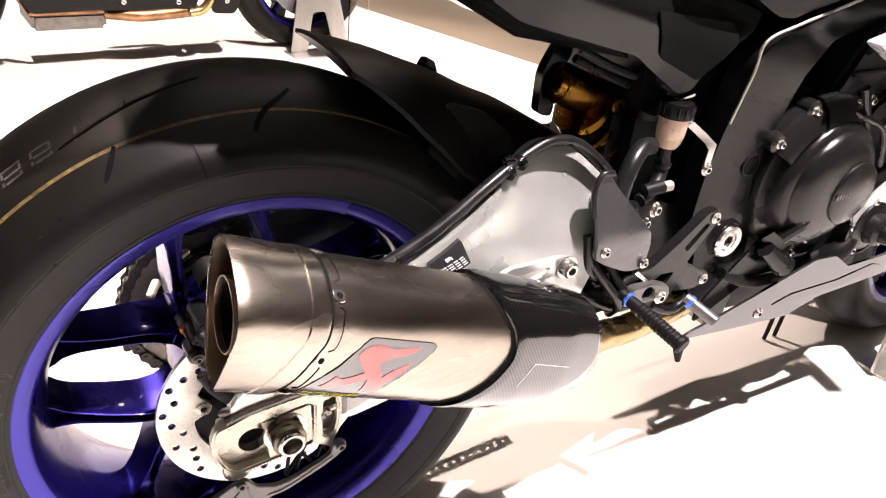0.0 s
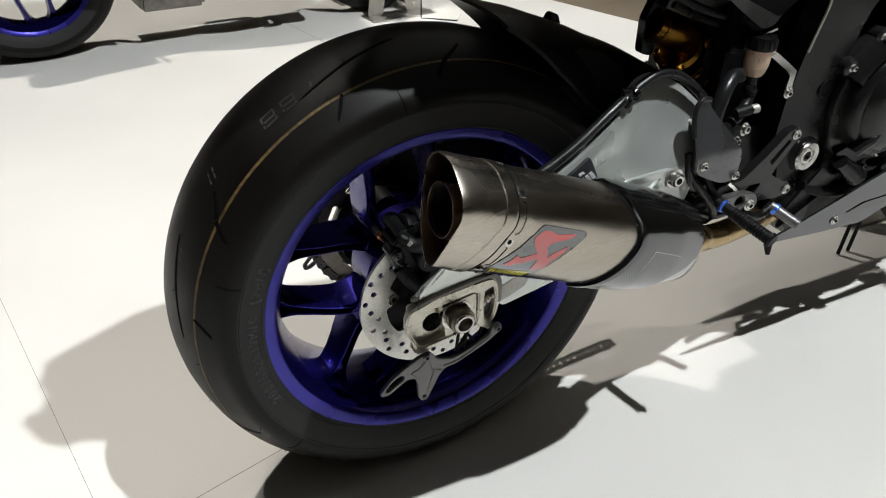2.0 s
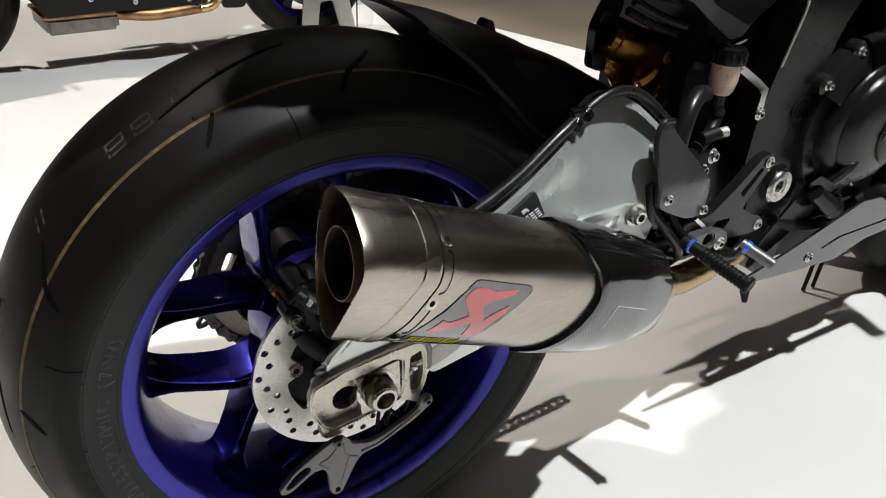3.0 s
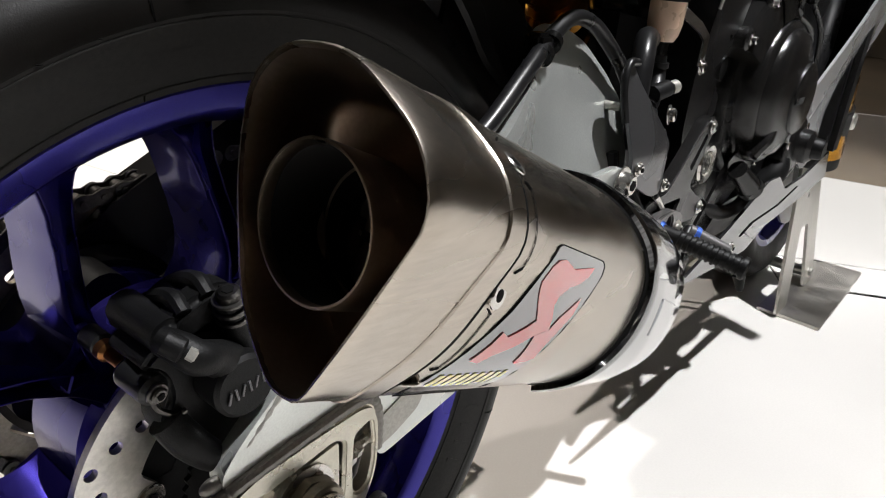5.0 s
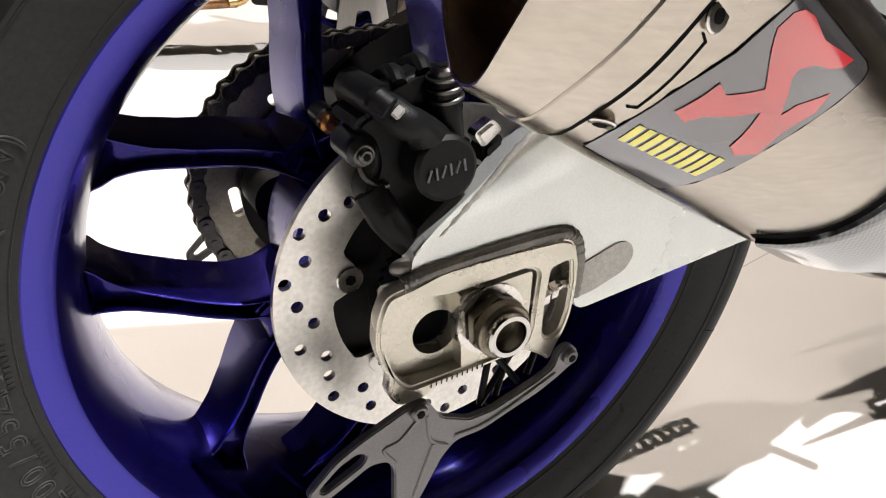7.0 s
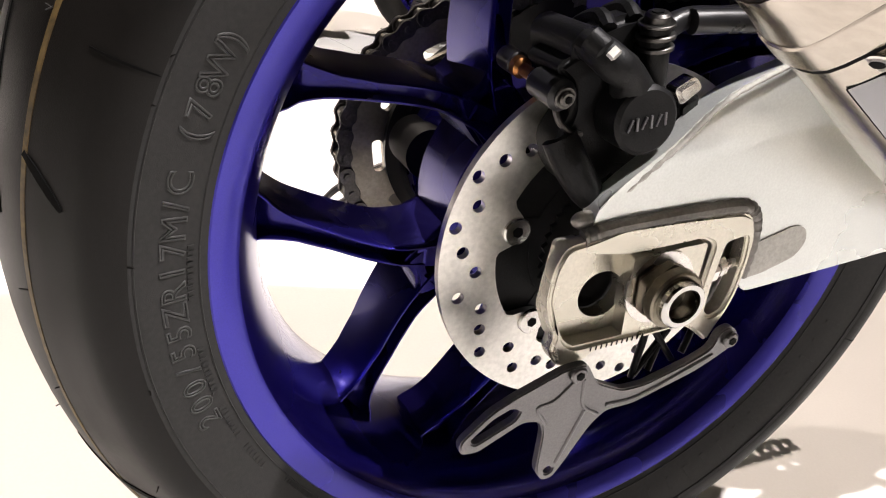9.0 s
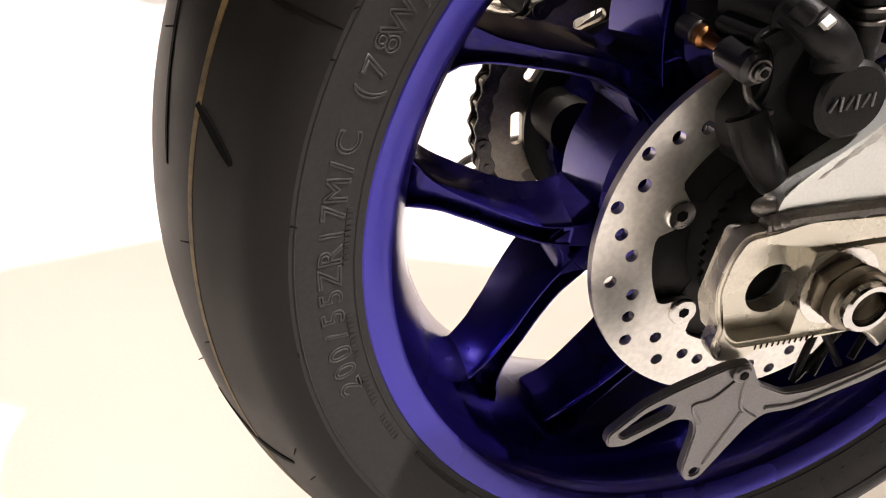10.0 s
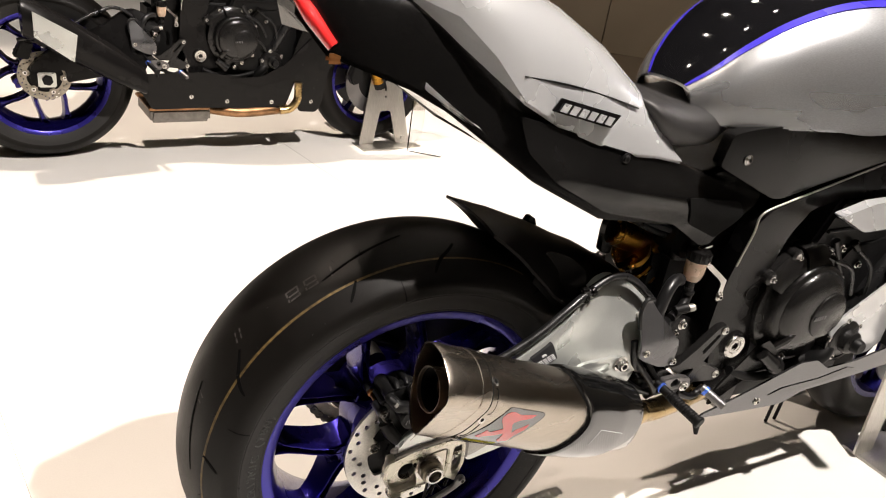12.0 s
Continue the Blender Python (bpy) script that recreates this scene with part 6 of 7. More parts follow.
    part("oil_line", tube([(0.640, -0.120, 0.360), (0.70, -0.130, 0.340), (0.78, -0.130, 0.335), (0.86, -0.12, 0.35)], 0.009, 12, 6), BLACK_CAST, case)
    for x, y, z in ((0.720, -0.118, 0.430), (0.770, -0.125, 0.420), (0.800, -0.124, 0.390), (0.842, -0.124, 0.480), (0.83, -0.124, 0.60), (0.90, -0.124, 0.56)):
        fastener("case_bolt", (x, y, z), (0, -1, 0), case, STEEL, 0.0056, 0.006, True)
    # two mostly hidden masses, added to stop light passing through the hollow bike
    part("sump", prism(rounded([(0.64, 0.33), (0.70, 0.235), (1.00, 0.225), (1.06, 0.33)], 0.03), -0.075, 0.10, bevel=0.012), BLACK_CAST, case)
    part("airbox", prism(rounded([(0.46, 0.58), (0.46, 0.74), (0.95, 0.86), (0.98, 0.62), (0.66, 0.56)], 0.02), -0.070, 0.085, bevel=0.01), BLACK_PLASTIC, case)
    part("side_casting", prism(rounded([(0.78, 0.36), (0.80, 0.50), (0.86, 0.60), (1.00, 0.62), (1.04, 0.40), (0.96, 0.34)], 0.02), -0.122, -0.100, bevel=0.006), BLACK_CAST, case)
    # unseen blocks added to close gaps that leak light into the floor shadow
    part("radiator", box(1.07, 1.12, -0.17, 0.17, 0.36, 0.86, 0.01), BLACK_CAST, case)
    part("linkage_block", box(0.45, 0.61, -0.055, 0.095, 0.375, 0.600, 0.02), BLACK_CAST, case)
    part("exhaust_collector", box(0.60, 1.04, -0.100, 0.115, 0.262, 0.340, 0.02), BLACK_CAST, case)
    part("alternator_cover", drum((0.76, 0.125, 0.48), (0, 1, 0), 0.10, 0.05, 40, bevel=0.012), ENGINE_BLACK, case)
    part("loom", tube([(0.80, -0.125, 0.62), (0.84, -0.13, 0.55), (0.86, -0.13, 0.50), (0.84, -0.128, 0.46)], 0.008, 10, 6), HOSE, case)
    return case


def build_belly(bike):
    def depth(x, z):
        return -0.150 - 0.10 * (x - 0.70) * 0.3 + 0.25 * max(0.0, 0.31 - z) * 0.4

    out = rounded([(0.566, 0.281), (0.575, 0.290), (0.690, 0.328), (0.806, 0.368), (0.852, 0.366), (0.895, 0.340), (0.980, 0.344), (1.10, 0.366), (1.12, 0.318), (0.990, 0.304), (0.850, 0.292), (0.792, 0.268), (0.700, 0.272)], 0.006)
    pan = part("belly_pan", panel(out, depth, 0.004, 0.03, edge=0.001), BELLY, bike, "grey belly fairing with a black slot", 30)
    part("fairing_slot", panel(rounded([(0.738, 0.302), (0.776, 0.314), (0.880, 0.318), (0.96, 0.332), (0.985, 0.326), (0.900, 0.306), (0.820, 0.300)], 0.003), lambda x, z: depth(x, z) - 0.0012, 0.002, 0.03), BLACK_GLOSS, pan)
    part("belly_panel", panel(rounded([(0.600, 0.290), (0.700, 0.345), (0.800, 0.390), (0.790, 0.440), (0.690, 0.410), (0.610, 0.330)], 0.01), lambda x, z: -0.128, 0.004, 0.05), BLACK_PLASTIC, pan)
    fastener("fairing_bolt", (0.7150, depth(0.715, 0.293) - 0.0005, 0.2925), (0, -1, 0), pan, STEEL, 0.0058, 0.003, True)
    part("belly_side", mirrored(panel(out, depth, 0.004, 0.06)), BELLY, pan)
    return pan


def tail_sections(table, n=15, grow=0.0, power=2.4):
    """Loft across the bike: rows of x, ridge height, lower edge height, half width."""
    loops = []
    for x, zt, zb, w in table:
        loop = []
        for i in range(n):
            f = -1 + 2 * i / (n - 1)
            a = abs(f)
            y = math.copysign(w * (1 - (1 - a) ** 1.7), f)
            z = zt - (zt - zb) * a ** power
            loop.append((x, y, z + grow))
        loops.append(loop)
    return loops


def shell(loops, thick=0.004):
    """An open shell with thickness from rows of points."""
    bm = bmesh.new()
    grids = []
    for d in (0.0, -thick):
        grids.append([[bm.verts.new((p[0], p[1] * (1 + d * 6), p[2] + d)) for p in loop] for loop in loops])
    for g in grids:
        for a, b in zip(g, g[1:]):
            for i in range(len(a) - 1):
                bm.faces.new((a[i], a[i + 1], b[i + 1], b[i]))
    bmesh.ops.holes_fill(bm, edges=[e for e in bm.edges if e.is_boundary], sides=0)
    return bm


def build_tail(bike):
    before = set(bike.children_recursive)
    cowl_rows = [(-0.150, 1.040, 0.990, 0.030), (-0.060, 1.035, 0.966, 0.056), (0.000, 1.022, 0.946, 0.074), (0.050, 1.007, 0.906, 0.085), (0.095, 0.992, 0.858, 0.092), (0.150, 0.970, 0.830, 0.096), (0.227, 0.930, 0.804, 0.098), (0.285, 0.888, 0.790, 0.099), (0.326, 0.852, 0.786, 0.099), (0.355, 0.818, 0.780, 0.099), (0.378, 0.785, 0.775, 0.098)]
    cowl = part("tail_cowl", shell(tail_sections(cowl_rows, 25, 0.0, 2.6)), SILVER, bike, "silver tail cowl behind the seat", 40)
    black_rows = [(-0.190, 0.962, 0.945, 0.020), (-0.150, 1.000, 0.905, 0.050), (-0.100, 1.012, 0.890, 0.062), (-0.050, 1.008, 0.874, 0.070), (0.000, 0.998, 0.850, 0.076), (0.060, 0.975, 0.812, 0.084), (0.130, 0.945, 0.764, 0.089), (0.250, 0.880, 0.704, 0.094), (0.330, 0.810, 0.690, 0.094), (0.400, 0.755, 0.676, 0.090)]
    part("undertail", shell(tail_sections(black_rows, 21, -0.004, 2.2), 0.006), BLACK_PLASTIC, bike, "black plastic undertail panel", 40)
    # the dark channel that splits the cowl's side
    pts = [(0.088, 0.887), (0.150, 0.880), (0.210, 0.868), (0.272, 0.852)]
    part("cowl_groove", tube([(x, -between(x, [(0.085, 0.0885), (0.15, 0.0918), (0.27, 0.0895)]) - 0.0003, z) for x, z in pts], 0.0013, 8, 5), BLACK_PLASTIC, cowl)

    def side(x, z):
        return -between(x, [(0.0, 0.090), (0.1, 0.0945), (0.2, 0.0995), (0.3, 0.1005)])

    bd = rounded([(0.128, 0.850), (0.138, 0.866), (0.234, 0.846), (0.222, 0.829)], 0.002)
    badge = part("side_badge", panel(bd, lambda x, z: side(x, z) - 0.0030, 0.002, 0.02), BLACK_GLOSS, cowl, "black badge with silver lettering bars")
    for i in range(6):
        x = 0.139 + i * 0.0140
        z = 0.8500 - (x - 0.139) * 0.215
        part("badge_letter", panel([(x, z), (x + 0.0100, z - 0.0022), (x + 0.0150, z + 0.0078), (x + 0.005, z + 0.0100)], lambda a, b: side(a, b) - 0.0042, 0.001, 0.03), SILVER, badge)
    # tail lamp and pale underside
    part("tail_lamp", tube([(-0.196, -0.022, 0.966), (-0.170, -0.040, 0.936), (-0.142, -0.052, 0.905)], [0.006, 0.0095, 0.007], 12, 6), RED, cowl, "red tail lamp strip")
    part("reflector", box(-0.150, -0.128, -0.052, -0.030, 0.886, 0.902, 0.004), ORANGE, cowl)
    tray = []
    for xa, za in ((-0.034, 0.876), (0.000, 0.852), (0.030, 0.832), (0.072, 0.806), (0.155, 0.764), (0.233, 0.726)):
        tray.append([(xa, -0.082, za), (xa + 0.004, -0.066, za - 0.013), (xa + 0.008, -0.045, za - 0.020), (xa + 0.008, 0.0, za - 0.022), (xa + 0.008, 0.045, za - 0.020), (xa + 0.004, 0.066, za - 0.013), (xa, 0.082, za)])
    part("undertail_tray", shell(tray, 0.003), SILVER, cowl, "pale silver underside of the tail", 40)
    # side cover under the cowl
    cov = rounded([(0.090, 0.842), (0.170, 0.822), (0.260, 0.796), (0.377, 0.772), (0.470, 0.742), (0.575, 0.716), (0.560, 0.700), (0.520, 0.680), (0.500, 0.628), (0.480, 0.624), (0.400, 0.672), (0.250, 0.708), (0.150, 0.762), (0.105, 0.800)], 0.008)

    def cover_y(x, z):
        return -0.094 - 0.018 * math.exp(-((z - (0.80 - 0.22 * x)) / 0.034) ** 2) - 0.05 * max(0.0, x - 0.40)

    sub = part("subframe_cover", panel(cov, cover_y, 0.005, 0.012, edge=0.001), BLACK_PLASTIC, bike, "black faceted subframe cover", 40)
    # raised dark sheet whose colour stands in for a recess's shade
    part("cover_recess", panel(rounded([(0.400, 0.722), (0.520, 0.708), (0.530, 0.690), (0.500, 0.640), (0.430, 0.670)], 0.008), lambda x, z: cover_y(x, z) - 0.003, 0.002, 0.02), DARK, sub)
    part("cover_inner", box(0.30, 0.56, -0.08, 0.08, 0.690, 0.740, 0.02), BLACK_PLASTIC, sub)
    fastener("cover_bolt", (0.265, cover_y(0.265, 0.785) - 0.0005, 0.785), (0, -1, 0), sub, BLACK_CAST, 0.0055, 0.003, True)
    # seat
    seat_rows = []
    for x, zt, zb, w in ((0.285, 0.870, 0.850, 0.070), (0.300, 0.868, 0.836, 0.090), (0.325, 0.864, 0.806, 0.100), (0.355, 0.856, 0.790, 0.104), (0.400, 0.852, 0.784, 0.104), (0.440, 0.856, 0.784, 0.098), (0.470, 0.862, 0.800, 0.088), (0.490, 0.866, 0.830, 0.076)):
        loop = []
        for i in range(24):
            a = 2 * math.pi * i / 24
            loop.append((x, w * math.copysign(abs(math.cos(a)) ** 0.7, math.cos(a)), (zt + zb) / 2 + (zt - zb) / 2 * math.copysign(abs(math.sin(a)) ** 0.8, math.sin(a))))
        seat_rows.append(loop)
    part("seat", skin(seat_rows), SEAT, bike, "black grained vinyl rider seat", 60)
    # the flanks of tail and seat swell outwards and backwards
    for ob in [o for o in bike.children_recursive if o not in before]:
        for v in ob.data.vertices:
            k = min(1.25, abs(v.co.y) / 0.095) * between(v.co.x, [(0.08, 1.6), (0.20, 1.0), (0.28, 0.85), (0.44, 0.0)])
            v.co += Vector((-0.039 * k, math.copysign(0.045 * k, v.co.y), 0.014 * k))
    return cowl


def build_tank(bike):
    table = [(0.405, 0.876, 0.845, 0.062), (0.430, 0.908, 0.834, 0.092), (0.470, 0.952, 0.832, 0.118), (0.530, 0.996, 0.838, 0.142), (0.610, 1.030, 0.842, 0.162), (0.700, 1.046, 0.838, 0.176), (0.800, 1.050, 0.850, 0.184), (0.920, 1.040, 0.870, 0.180), (1.000, 1.010, 0.880, 0.150)]
    loops = []
    n = 33
    for x, zt, zb, w in table:
        loop = []
        for i in range(n):
            f = -1 + 2 * i / (n - 1)
            a = abs(f)
            y = math.copysign(w * math.sin(min(1, a * 1.12) * math.pi / 2) ** 0.95, f)
            z = zt - (zt - zb) * (a ** 2.6)
            loop.append((x, y, z))
        loops.append(loop)
    fine = []
    for k in range(n):
        fine.append(smooth_path([l[k] for l in loops], 4))
    rows = [[tuple(fine[k][i]) for k in range(n)] for i in range(len(fine[0]))]
    tank = part("fuel_tank", shell(rows, 0.003), BRUSHED, bike, "brushed aluminium fuel tank with blue-edged black top", 60)

    def strip(k0, k1, lift, mat, name, label=""):
        r2 = []
        for row in rows:
            seg = []
            for k in np.linspace(k0, k1, 9):
                i, w = int(k), k - int(k)
                p, q = Vector(row[i]), Vector(row[min(i + 1, n - 1)])
                v = p.lerp(q, w)
                seg.append(v + Vector((0, v.y * 0.012, 0.6)).normalized() * lift)
            r2.append([tuple(v) for v in seg])
        part(name, shell(r2, 0.0008), mat, tank, label, 60)

    mid = (n - 1) / 2
    strip(mid - 6.0, mid + 6.0, 0.0022, BLACK_GLOSS, "tank_top", "gloss black tank top")
    strip(mid - 6.9, mid - 6.0, 0.0026, STRIPE, "tank_stripe", "blue pinstripe")
    strip(mid + 6.0, mid + 6.9, 0.0026, STRIPE, "tank_stripe", "blue pinstripe")
    bm = lathe_z(Vector((0.80, 0, 1.046)), [(0.0, 0.0), (0.045, 0.0), (0.045, 0.008), (0.040, 0.012), (0.0, 0.012)], 32)
    part("filler_cap", bm, BLACK_SATIN, tank)
    # black knee cover between tank and frame
    cov = rounded([(0.430, 0.776), (0.436, 0.826), (0.470, 0.834), (0.560, 0.846), (0.700, 0.832), (0.900, 0.848), (0.940, 0.800), (0.830, 0.776), (0.700, 0.742), (0.600, 0.714), (0.575, 0.716)], 0.008)
    knee = part("knee_cover", panel(cov, lambda x, z: -0.128 - 0.02 * max(0, min(1, (z - 0.72) / 0.1)) * max(0, min(1, (x - 0.4) / 0.2)), 0.02, 0.03, edge=0.002), BLACK_PLASTIC, bike, "black plastic knee cover below the tank", 40)
    fastener("cover_screw", (0.480, -0.1342, 0.787), (0, -1, 0), knee, STEEL, 0.0058, 0.003, True)
    part("air_duct", panel(rounded([(0.720, 0.690), (0.800, 0.710), (0.92, 0.715), (0.93, 0.66), (0.80, 0.655)], 0.01), lambda x, z: -0.168, 0.02, 0.04, edge=0.003), SILVER, knee)
    return tank


def build_front(bike, phase=120.0):
    """Front wheel, fork and fairing, of which little shows."""
    c = (1.405, 0, 0.300)
    side = [(0.216, -0.046), (0.230, -0.054), (0.255, -0.060), (0.272, -0.056), (0.288, -0.040), (0.297, -0.020), (0.300, 0.0)]
    prof = side + [(r, -y) for r, y in side[-2::-1]]
    wheel = part("front_wheel", lathe([(0.219, -0.044), (0.221, -0.048), (0.206, -0.046), (0.192, -0.020), (0.192, 0.020), (0.206, 0.046), (0.221, 0.048), (0.219, 0.044), (0.200, 0.018), (0.200, -0.018)], 72, c), BLUE, bike, "purple-blue front wheel", 35)
    part("front_tyre", lathe(prof, 72, c), RUBBER, wheel, "black front tyre", 50)
    for k in range(10):
        a = radians(phase + 36 * k)
        p, q = Vector(c) + Vector((0.04 * math.cos(a), 0, 0.04 * math.sin(a))), Vector(c) + Vector((0.196 * math.cos(a + 0.1), 0, 0.196 * math.sin(a + 0.1)))
        part("spoke", tube([p, p.lerp(q, 0.5), q], [0.013, 0.009, 0.013], 8, 3), BLUE, wheel)
    part("front_hub", drum((c[0], -0.05, c[2]), (0, 1, 0), 0.045, 0.10, 32, bevel=0.006), BLUE, wheel)
    for s in (-1, 1):
        holes = [ring2d(1.405, 0.300, 0.095, 40)[::-1]]
        part("front_disc", prism(ring2d(1.405, 0.300, 0.160, 72), s * 0.070 - 0.0025, s * 0.070 + 0.0025, holes), GREY_ANOD, wheel)
        part("disc_carrier", prism(ring2d(1.405, 0.300, 0.100, 10), s * 0.064 - 0.003, s * 0.064 + 0.003), BLACK_CAST, wheel)
        fork = part("fork_leg", tube([(1.400, s * 0.105, 0.300), (1.20, s * 0.105, 0.78)], 0.029, 24, 0), GOLD, bike, "gold fork leg")
        part("fork_foot", tube([(1.415, s * 0.100, 0.275), (1.36, s * 0.104, 0.40)], [0.030, 0.034], 24, 0), BLACK_CAST, fork)
        part("front_caliper", prism(rounded([(1.235, 0.330), (1.262, 0.395), (1.305, 0.375), (1.290, 0.300), (1.255, 0.290)], 0.012), s * 0.100 - 0.028, s * 0.100 + 0.012, bevel=0.006), BLACK_CAST, fork)
    rows = []
    for i in range(15):
        a = radians(25 + 120 * i / 14)
        rows.append([(c[0] + r * math.cos(a), y, c[2] + r * math.sin(a)) for r, y in ((0.285, -0.068), (0.305, -0.060), (0.316, -0.034), (0.320, 0.0), (0.316, 0.034), (0.305, 0.060), (0.285, 0.068))])
    part("front_fender", shell(rows, 0.003), BLACK_GLOSS, bike, "black front mudguard", 50)


def fairing(bike, colour):
    def depth(x, z):
        return -0.145 - 0.085 * max(0.0, min(1.0, (z - 0.45) / 0.35)) + 0.10 * max(0.0, (x - 1.05)) ** 1.2

    out = rounded([(0.86, 0.42), (1.02, 0.34), (1.24, 0.46), (1.34, 0.66), (1.42, 0.92), (1.24, 1.06), (1.05, 0.98), (0.98, 0.84), (1.06, 0.72), (0.98, 0.56)], 0.03)
    for m in (False, True):
        bm = panel(out, depth, 0.004, 0.04)
        part("side_fairing", mirrored(bm) if m else bm, colour, bike, "side fairing of the motorcycle", 40)
    bars = part("handlebar", tube([(1.14, -0.33, 0.92), (1.17, -0.20, 0.95), (1.19, -0.08, 0.965)], 0.012, 14, 5), BLACK_CAST, bike)
    part("grip", tube([(1.125, -0.36, 0.912), (1.15, -0.26, 0.936)], 0.017, 14, 0), BLACK_PLASTIC, bars)
    bars = part("handlebar", tube([(1.14, 0.33, 0.92), (1.17, 0.20, 0.95), (1.19, 0.08, 0.965)], 0.012, 14, 5), BLACK_CAST, bike)
    part("grip", tube([(1.125, 0.36, 0.912), (1.15, 0.26, 0.936)], 0.017, 14, 0), BLACK_PLASTIC, bars)
    rows = []
    for i in range(9):
        t = i / 8
        rows.append([(1.16 + 0.34 * t, y * (1 - 0.25 * t), 1.08 - 0.22 * t * t - 1.6 * y * y * (0.4 + t)) for y in np.linspace(-0.17, 0.17, 13)])
    part("nose_fairing", shell([[tuple(map(float, p)) for p in r] for r in rows], 0.004), colour, bike, "nose fairing", 50)


def build_motorcycle():
    bike = empty("motorcycle", "black and silver sport motorcycle with blue wheels on the white stage", "motorcycle", "motorcycles on the stage")
    wheel = build_rim(bike)
    build_spokes(wheel)
    build_hub(wheel)
    build_disc(wheel)
    tyre = build_tyre(bike)
    build_tyre_marks(tyre)
    build_sprocket(bike)
    build_chain(bike)
    build_swingarm(bike)
    build_fin(bike)
    build_fin(bike, True)
    build_caliper(bike)
    build_silencer(bike)
    build_fender(bike)
    build_shock(bike)
    build_reservoir(bike)
    build_brake_line(bike)
    build_heel_guard(bike)
    build_rearset(bike)
    build_frame(bike)
    build_engine(bike)
    build_belly(bike)
    build_tail(bike)
    build_tank(bike)
    build_front(bike)
    fairing(bike, SILVER)
    return bike


def build_second_motorcycle():
    """The darker bike behind, seen from its right side from the silencer to the front wheel."""
    bike = empty("motorcycle", "black sport motorcycle with blue wheels parked farther back", "motorcycle", "motorcycles on the stage")
    wheel = build_rim(bike, 72)
    build_spokes(wheel, 100.0)
    hub = build_hub(wheel)
    disc = build_disc(wheel)
    for v in disc.data.vertices:
        v.co = Vector((v.co.x * 0.82, v.co.y, AXLE.z + (v.co.z - AXLE.z) * 0.82))
    disc.data.materials[0] = SPROCKET
    build_tyre(bike)
    arm = part("swingarm", panel(rounded(ARM, 0.012), arm_y, 0.030, 0.05), BLACK_SATIN, bike, "black swingarm")
    part("axle_block", box(-0.03, 0.03, -0.150, -0.135, 0.298, 0.352, 0.004), ALU, arm, "bright axle block")
    part("axle_nut", drum((0, -0.150, 0.326), (0, -1, 0), 0.019, 0.012, 6, bevel=0.002), BLACK_CAST, arm)
    part("brake_caliper", prism(rounded([(-0.10, 0.40), (-0.07, 0.46), (-0.03, 0.45), (-0.05, 0.39)], 0.01), -0.12, -0.07, bevel=0.005), BLACK_CAST, bike)
    # stubby silencer with a pale panel
    can = part("silencer", skin([[(x, -0.190 + 0.055 * math.cos(a) + 0.10 * max(0, x - 0.0) * 0.3, z + h * math.sin(a)) for a in [2 * math.pi * i / 20 for i in range(20)]] for x, z, h in ((-0.070, 0.560, 0.070), (-0.060, 0.556, 0.076), (0.080, 0.480, 0.076), (0.230, 0.390, 0.070), (0.330, 0.330, 0.050))]), BLACK_SATIN, bike, "black silencer with a pale metal plate")
    part("silencer_plate", panel([(-0.040, 0.500), (-0.040, 0.585), (0.095, 0.510), (0.080, 0.415)], lambda x, z: -0.252, 0.004, 0.05), ALU, can)
    box_part = part("collector_box", box(0.360, 0.600, -0.13, 0.10, 0.142, 0.200, 0.012), DULL_CAST, bike, "bare metal exhaust collector")
    part("collector_rim", box(0.352, 0.606, -0.136, 0.105, 0.196, 0.208, 0.003), COPPER, box_part, "heat-stained copper-brown seam")
    part("header_pipe", tube([(0.60, -0.12, 0.196), (0.70, -0.155, 0.190), (0.80, -0.16, 0.194), (0.92, -0.15, 0.200)], 0.022, 16, 6), COPPER, bike, "heat-stained bronze header pipe")
    part("header_bend", tube([(0.88, -0.185, 0.200), (0.925, -0.190, 0.210), (0.955, -0.190, 0.250), (0.958, -0.185, 0.32)], 0.017, 16, 6), LINK, bike, "golden bend of the header pipe")
    built = set(bike.children)
    build_frame(bike)
    build_engine(bike)

    def depth(x, z):
        return -0.165 - 0.05 * (x - 0.6) * 0.6

    pan = part("side_fairing", panel(rounded([(0.24, 0.345), (0.33, 0.265), (0.36, 0.208), (0.56, 0.215), (0.90, 0.205), (0.925, 0.26), (0.945, 0.32), (0.962, 0.31), (0.965, 0.192), (1.055, 0.187), (1.075, 0.23), (1.10, 0.38), (1.30, 0.62), (1.40, 0.92), (1.20, 1.00), (1.02, 0.86), (1.00, 0.62), (0.92, 0.40), (0.80, 0.33), (0.56, 0.36)], 0.02), depth, 0.004, 0.05), BLACK_PLASTIC, bike, "black side fairing")
    for x, z in ((0.51, 0.260), (0.655, 0.240), (0.845, 0.235), (1.025, 0.235)):
        fastener("fairing_bolt", (x, depth(x, z) - 0.0005, z), (0, -1, 0), pan, STEEL, 0.006, 0.003, True)
    part("fairing_crease", panel(rounded([(0.66, 0.335), (0.78, 0.300), (0.94, 0.345), (1.10, 0.50), (1.02, 0.52), (0.90, 0.40), (0.80, 0.345)], 0.012), lambda x, z: depth(x, z) - 0.006, 0.005, 0.04, edge=0.002), BLACK_SATIN, pan)
    build_heel_guard(bike)
    build_rearset(bike)
    build_brake_line(bike)
    build_reservoir(bike)
    # engine, frame and footrests sit a little nearer the rear wheel on this model
    for ob in bike.children:
        if ob not in built and ob is not pan:
            ob.location.x -= 0.072
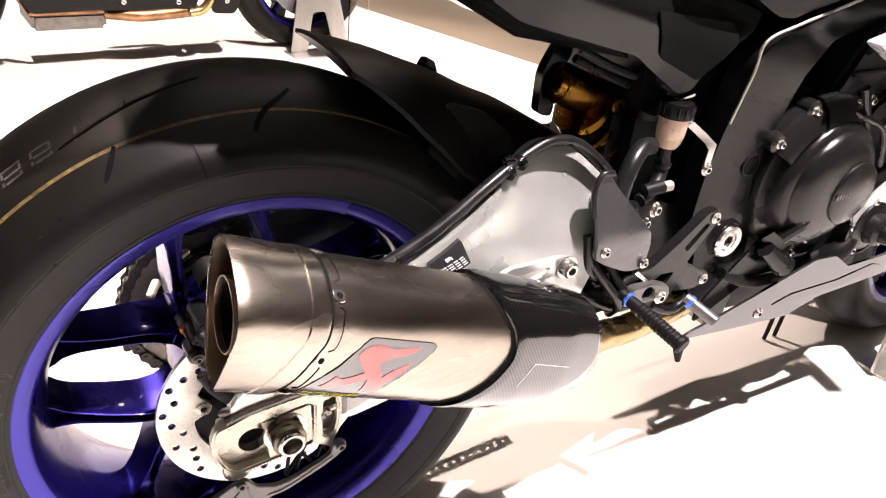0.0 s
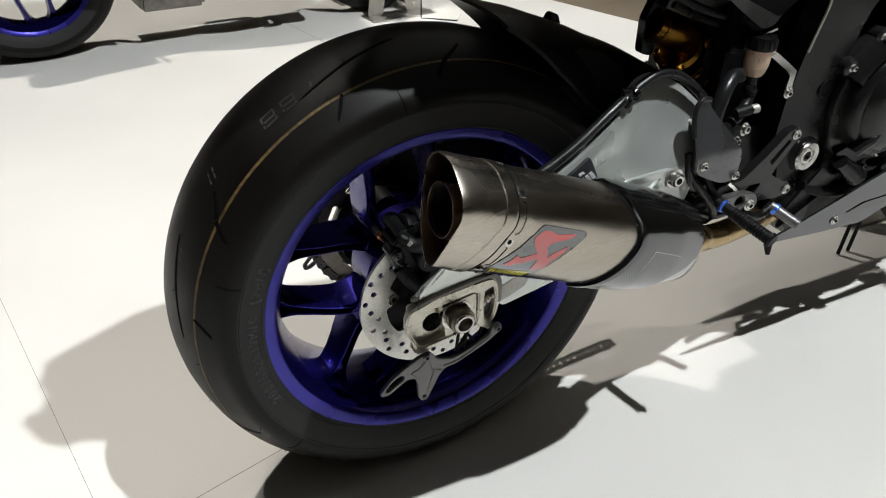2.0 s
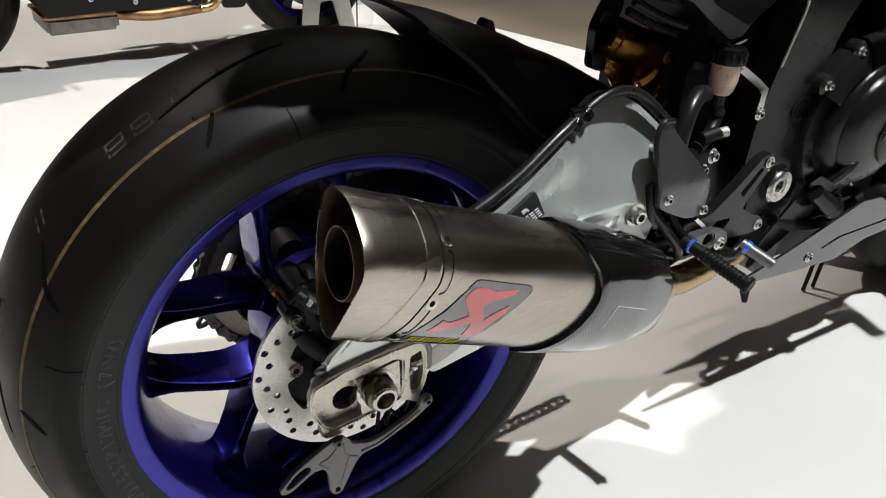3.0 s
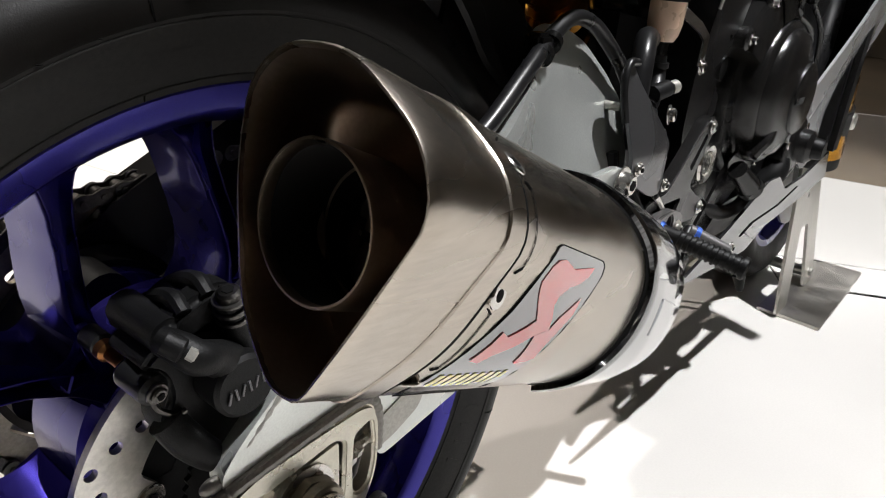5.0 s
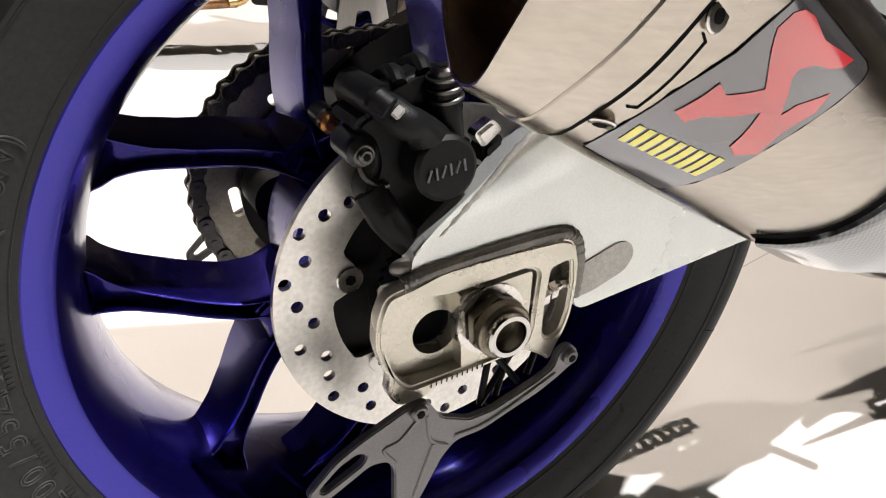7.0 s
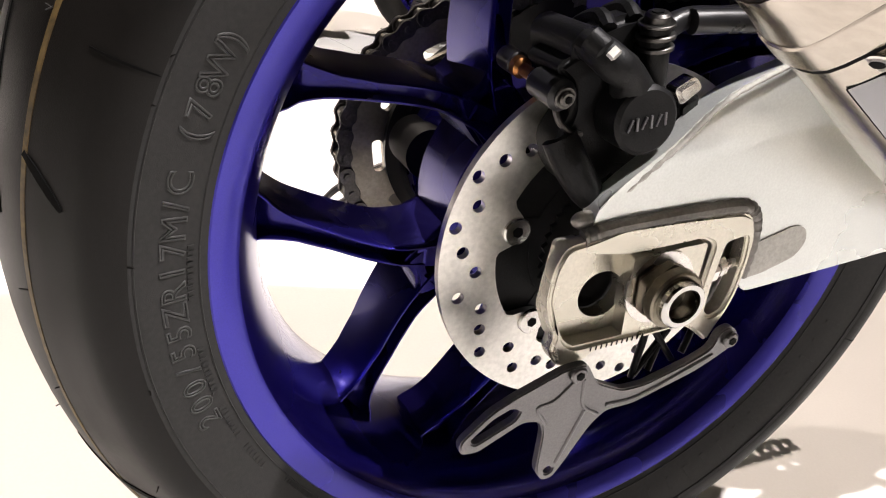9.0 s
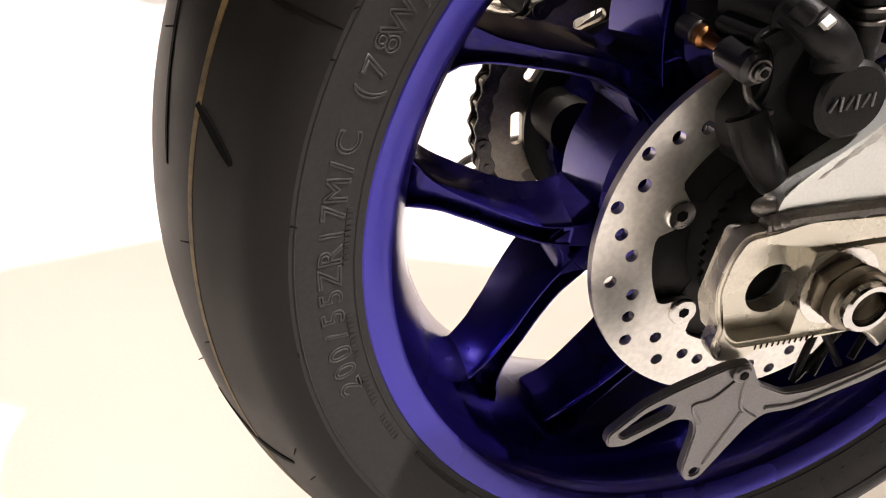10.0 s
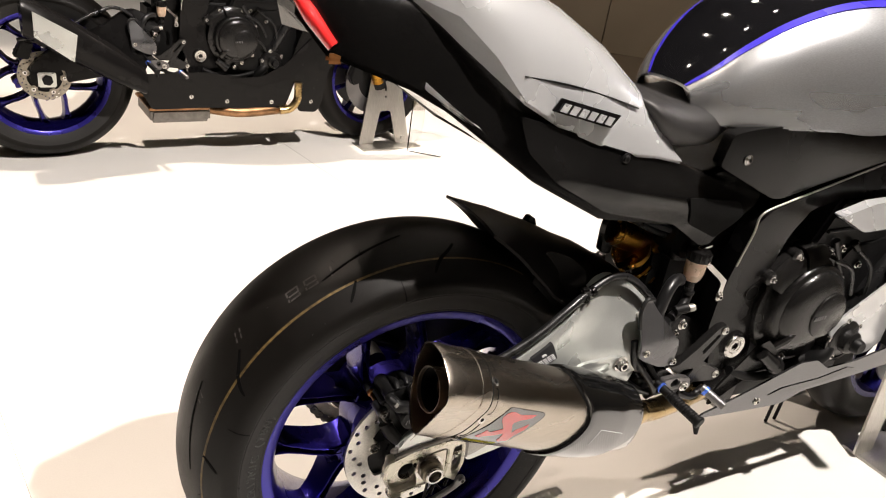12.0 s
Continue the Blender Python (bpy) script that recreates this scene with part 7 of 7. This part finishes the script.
    black_rows = [(-0.190, 0.962, 0.945, 0.020), (-0.100, 0.982, 0.890, 0.062), (0.000, 0.966, 0.850, 0.076), (0.130, 0.925, 0.764, 0.089), (0.250, 0.862, 0.704, 0.094), (0.400, 0.780, 0.676, 0.090), (0.52, 0.80, 0.66, 0.10)]
    part("tail_cowl", shell(tail_sections(black_rows, 17, 0.0, 2.2), 0.006), BLACK_SATIN, bike, "black tail cowl")
    tank_rows = [(0.40, 0.86, 0.72, 0.08), (0.53, 0.99, 0.74, 0.14), (0.70, 1.045, 0.76, 0.175), (0.92, 1.04, 0.80, 0.18), (1.02, 1.0, 0.84, 0.14)]
    part("fuel_tank", shell(tail_sections(tank_rows, 17, 0.0, 2.6), 0.006), BLACK_GLOSS, bike, "black fuel tank")
    build_front(bike)
    bike.matrix_world = Matrix.Translation((-0.450, 2.19, 0.0)) @ Matrix.Rotation(radians(6.0), 4, "Z") @ Matrix.Scale(0.97, 4)
    return bike


def build_stand(at, yaw, foot=(-0.165, 0.165), rods=()):
    """A stainless front wheel stand: two leaning A plates, a foot plate and a pin tube."""
    st = empty("wheel_stand", "brushed stainless steel A-shaped front wheel stand", "wheel stand", "front wheel stands", (0, 0, 0))
    outer = [(-0.135, 0.006), (-0.062, 0.385), (-0.040, 0.402), (0.040, 0.402), (0.062, 0.385), (0.135, 0.006), (0.062, 0.006), (0.028, 0.160), (-0.028, 0.160), (-0.062, 0.006)]
    holes = [ring2d(0, 0.33, 0.009, 14)[::-1], ring2d(0, 0.300, 0.006, 12)[::-1], rounded([(-0.005, 0.275), (0.005, 0.275), (0.005, 0.250), (-0.005, 0.250)], 0.003)[::-1], ring2d(0, 0.225, 0.006, 12)[::-1]]
    for s in (-1, 1):
        bm = prism(rounded(outer, 0.012), -0.003, 0.003, holes, bevel=0.0008)
        ob = part("side_plate", bm, STAINLESS, st)
        ob.matrix_basis = Matrix.Translation((0, s * 0.135, 0)) @ Matrix.Rotation(radians(s * 8), 4, "X")
    for s in (-1, 1):
        part("foot_plate", box(foot[0], foot[1], s * 0.155 - 0.060, s * 0.155 + 0.060, 0.0, 0.006, 0.002), STAINLESS, st)
        part("pin_tube", drum((0.05, s * 0.085, 0.372), (0, s, 0), 0.016, 0.055, 24, bevel=0.002, bore=0.011, bore_depth=0.02), STAINLESS, st)
    for x in rods:
        part("support_rod", tube([(x, 0.038, 0.004), (x + 0.004, 0.030, 0.300)], 0.0042, 12, 0), BLACK_CAST, st)
    part("cross_tube", tube([(0.10, -0.14, 0.03), (0.10, 0.14, 0.03)], 0.012, 16, 0), STAINLESS, st)
    st.matrix_world = Matrix.Translation(at) @ Matrix.Rotation(radians(yaw), 4, "Z")
    return st


def build_acrylic(at, yaw):
    """A clear acrylic stand-up holder with a base plate."""
    ac = empty("acrylic_holder", "clear acrylic information holder standing on the stage", "display holder", "acrylic holders")
    part("back_sheet", box(-0.17, 0.17, -0.003, 0.003, 0.008, 0.360, 0.001), ACRYLIC, ac)
    part("base_sheet", box(-0.17, 0.17, -0.16, 0.003, 0.001, 0.007, 0.001), ACRYLIC, ac)
    for sheet in ac.children:
        sheet.visible_shadow = False
    ac.matrix_world = Matrix.Translation(at) @ Matrix.Rotation(radians(yaw), 4, "Z")
    return ac


def build_ceiling_lamp(at):
    """A small round lamp head under the hall ceiling with a bright lens."""
    x, y, z = at
    lamp = empty("ceiling_lamp", "small round black spotlight head under the dark ceiling", "spotlight", "ceiling spotlights", (0, 0, 0))
    part("lamp_housing", lathe_z(Vector((0, 0, 0)), [(0.0, 0.20), (0.06, 0.20), (0.085, 0.16), (0.085, 0.0), (0.078, 0.0), (0.075, 0.02), (0.0, 0.02)], 24), BLACK_PLASTIC, lamp)
    part("lamp_lens", lathe_z(Vector((0, 0, 0.012)), [(0.0, 0.0), (0.070, 0.0), (0.072, 0.006), (0.0, 0.006)], 24), LENS, lamp, "bright lens")
    part("lamp_rod", drum((0, 0, 0.18), (0, 0, 1), 0.012, 0.40, 10), BLACK_PLASTIC, lamp)
    lamp.matrix_world = Matrix.Translation((x, y, z))
    return lamp


for row, y in enumerate((-2.6, -0.9, 0.6, 2.2, 3.8)):
    for col in range(4):
        build_ceiling_lamp((-1.6 + 1.45 * col + 0.5 * (row % 2), y, 5.12))
build_motorcycle()
build_second_motorcycle()
build_stand((1.345, 0.0, 0.0), 0, (-0.120, 0.270), (-0.245, -0.212))
build_stand((0.945, 2.34, 0.0), 6.0, (-0.150, 0.160))
build_acrylic((1.137, 2.235, 0.0), 52.6)
build_acrylic((1.62, -0.16, 0.0), -60)
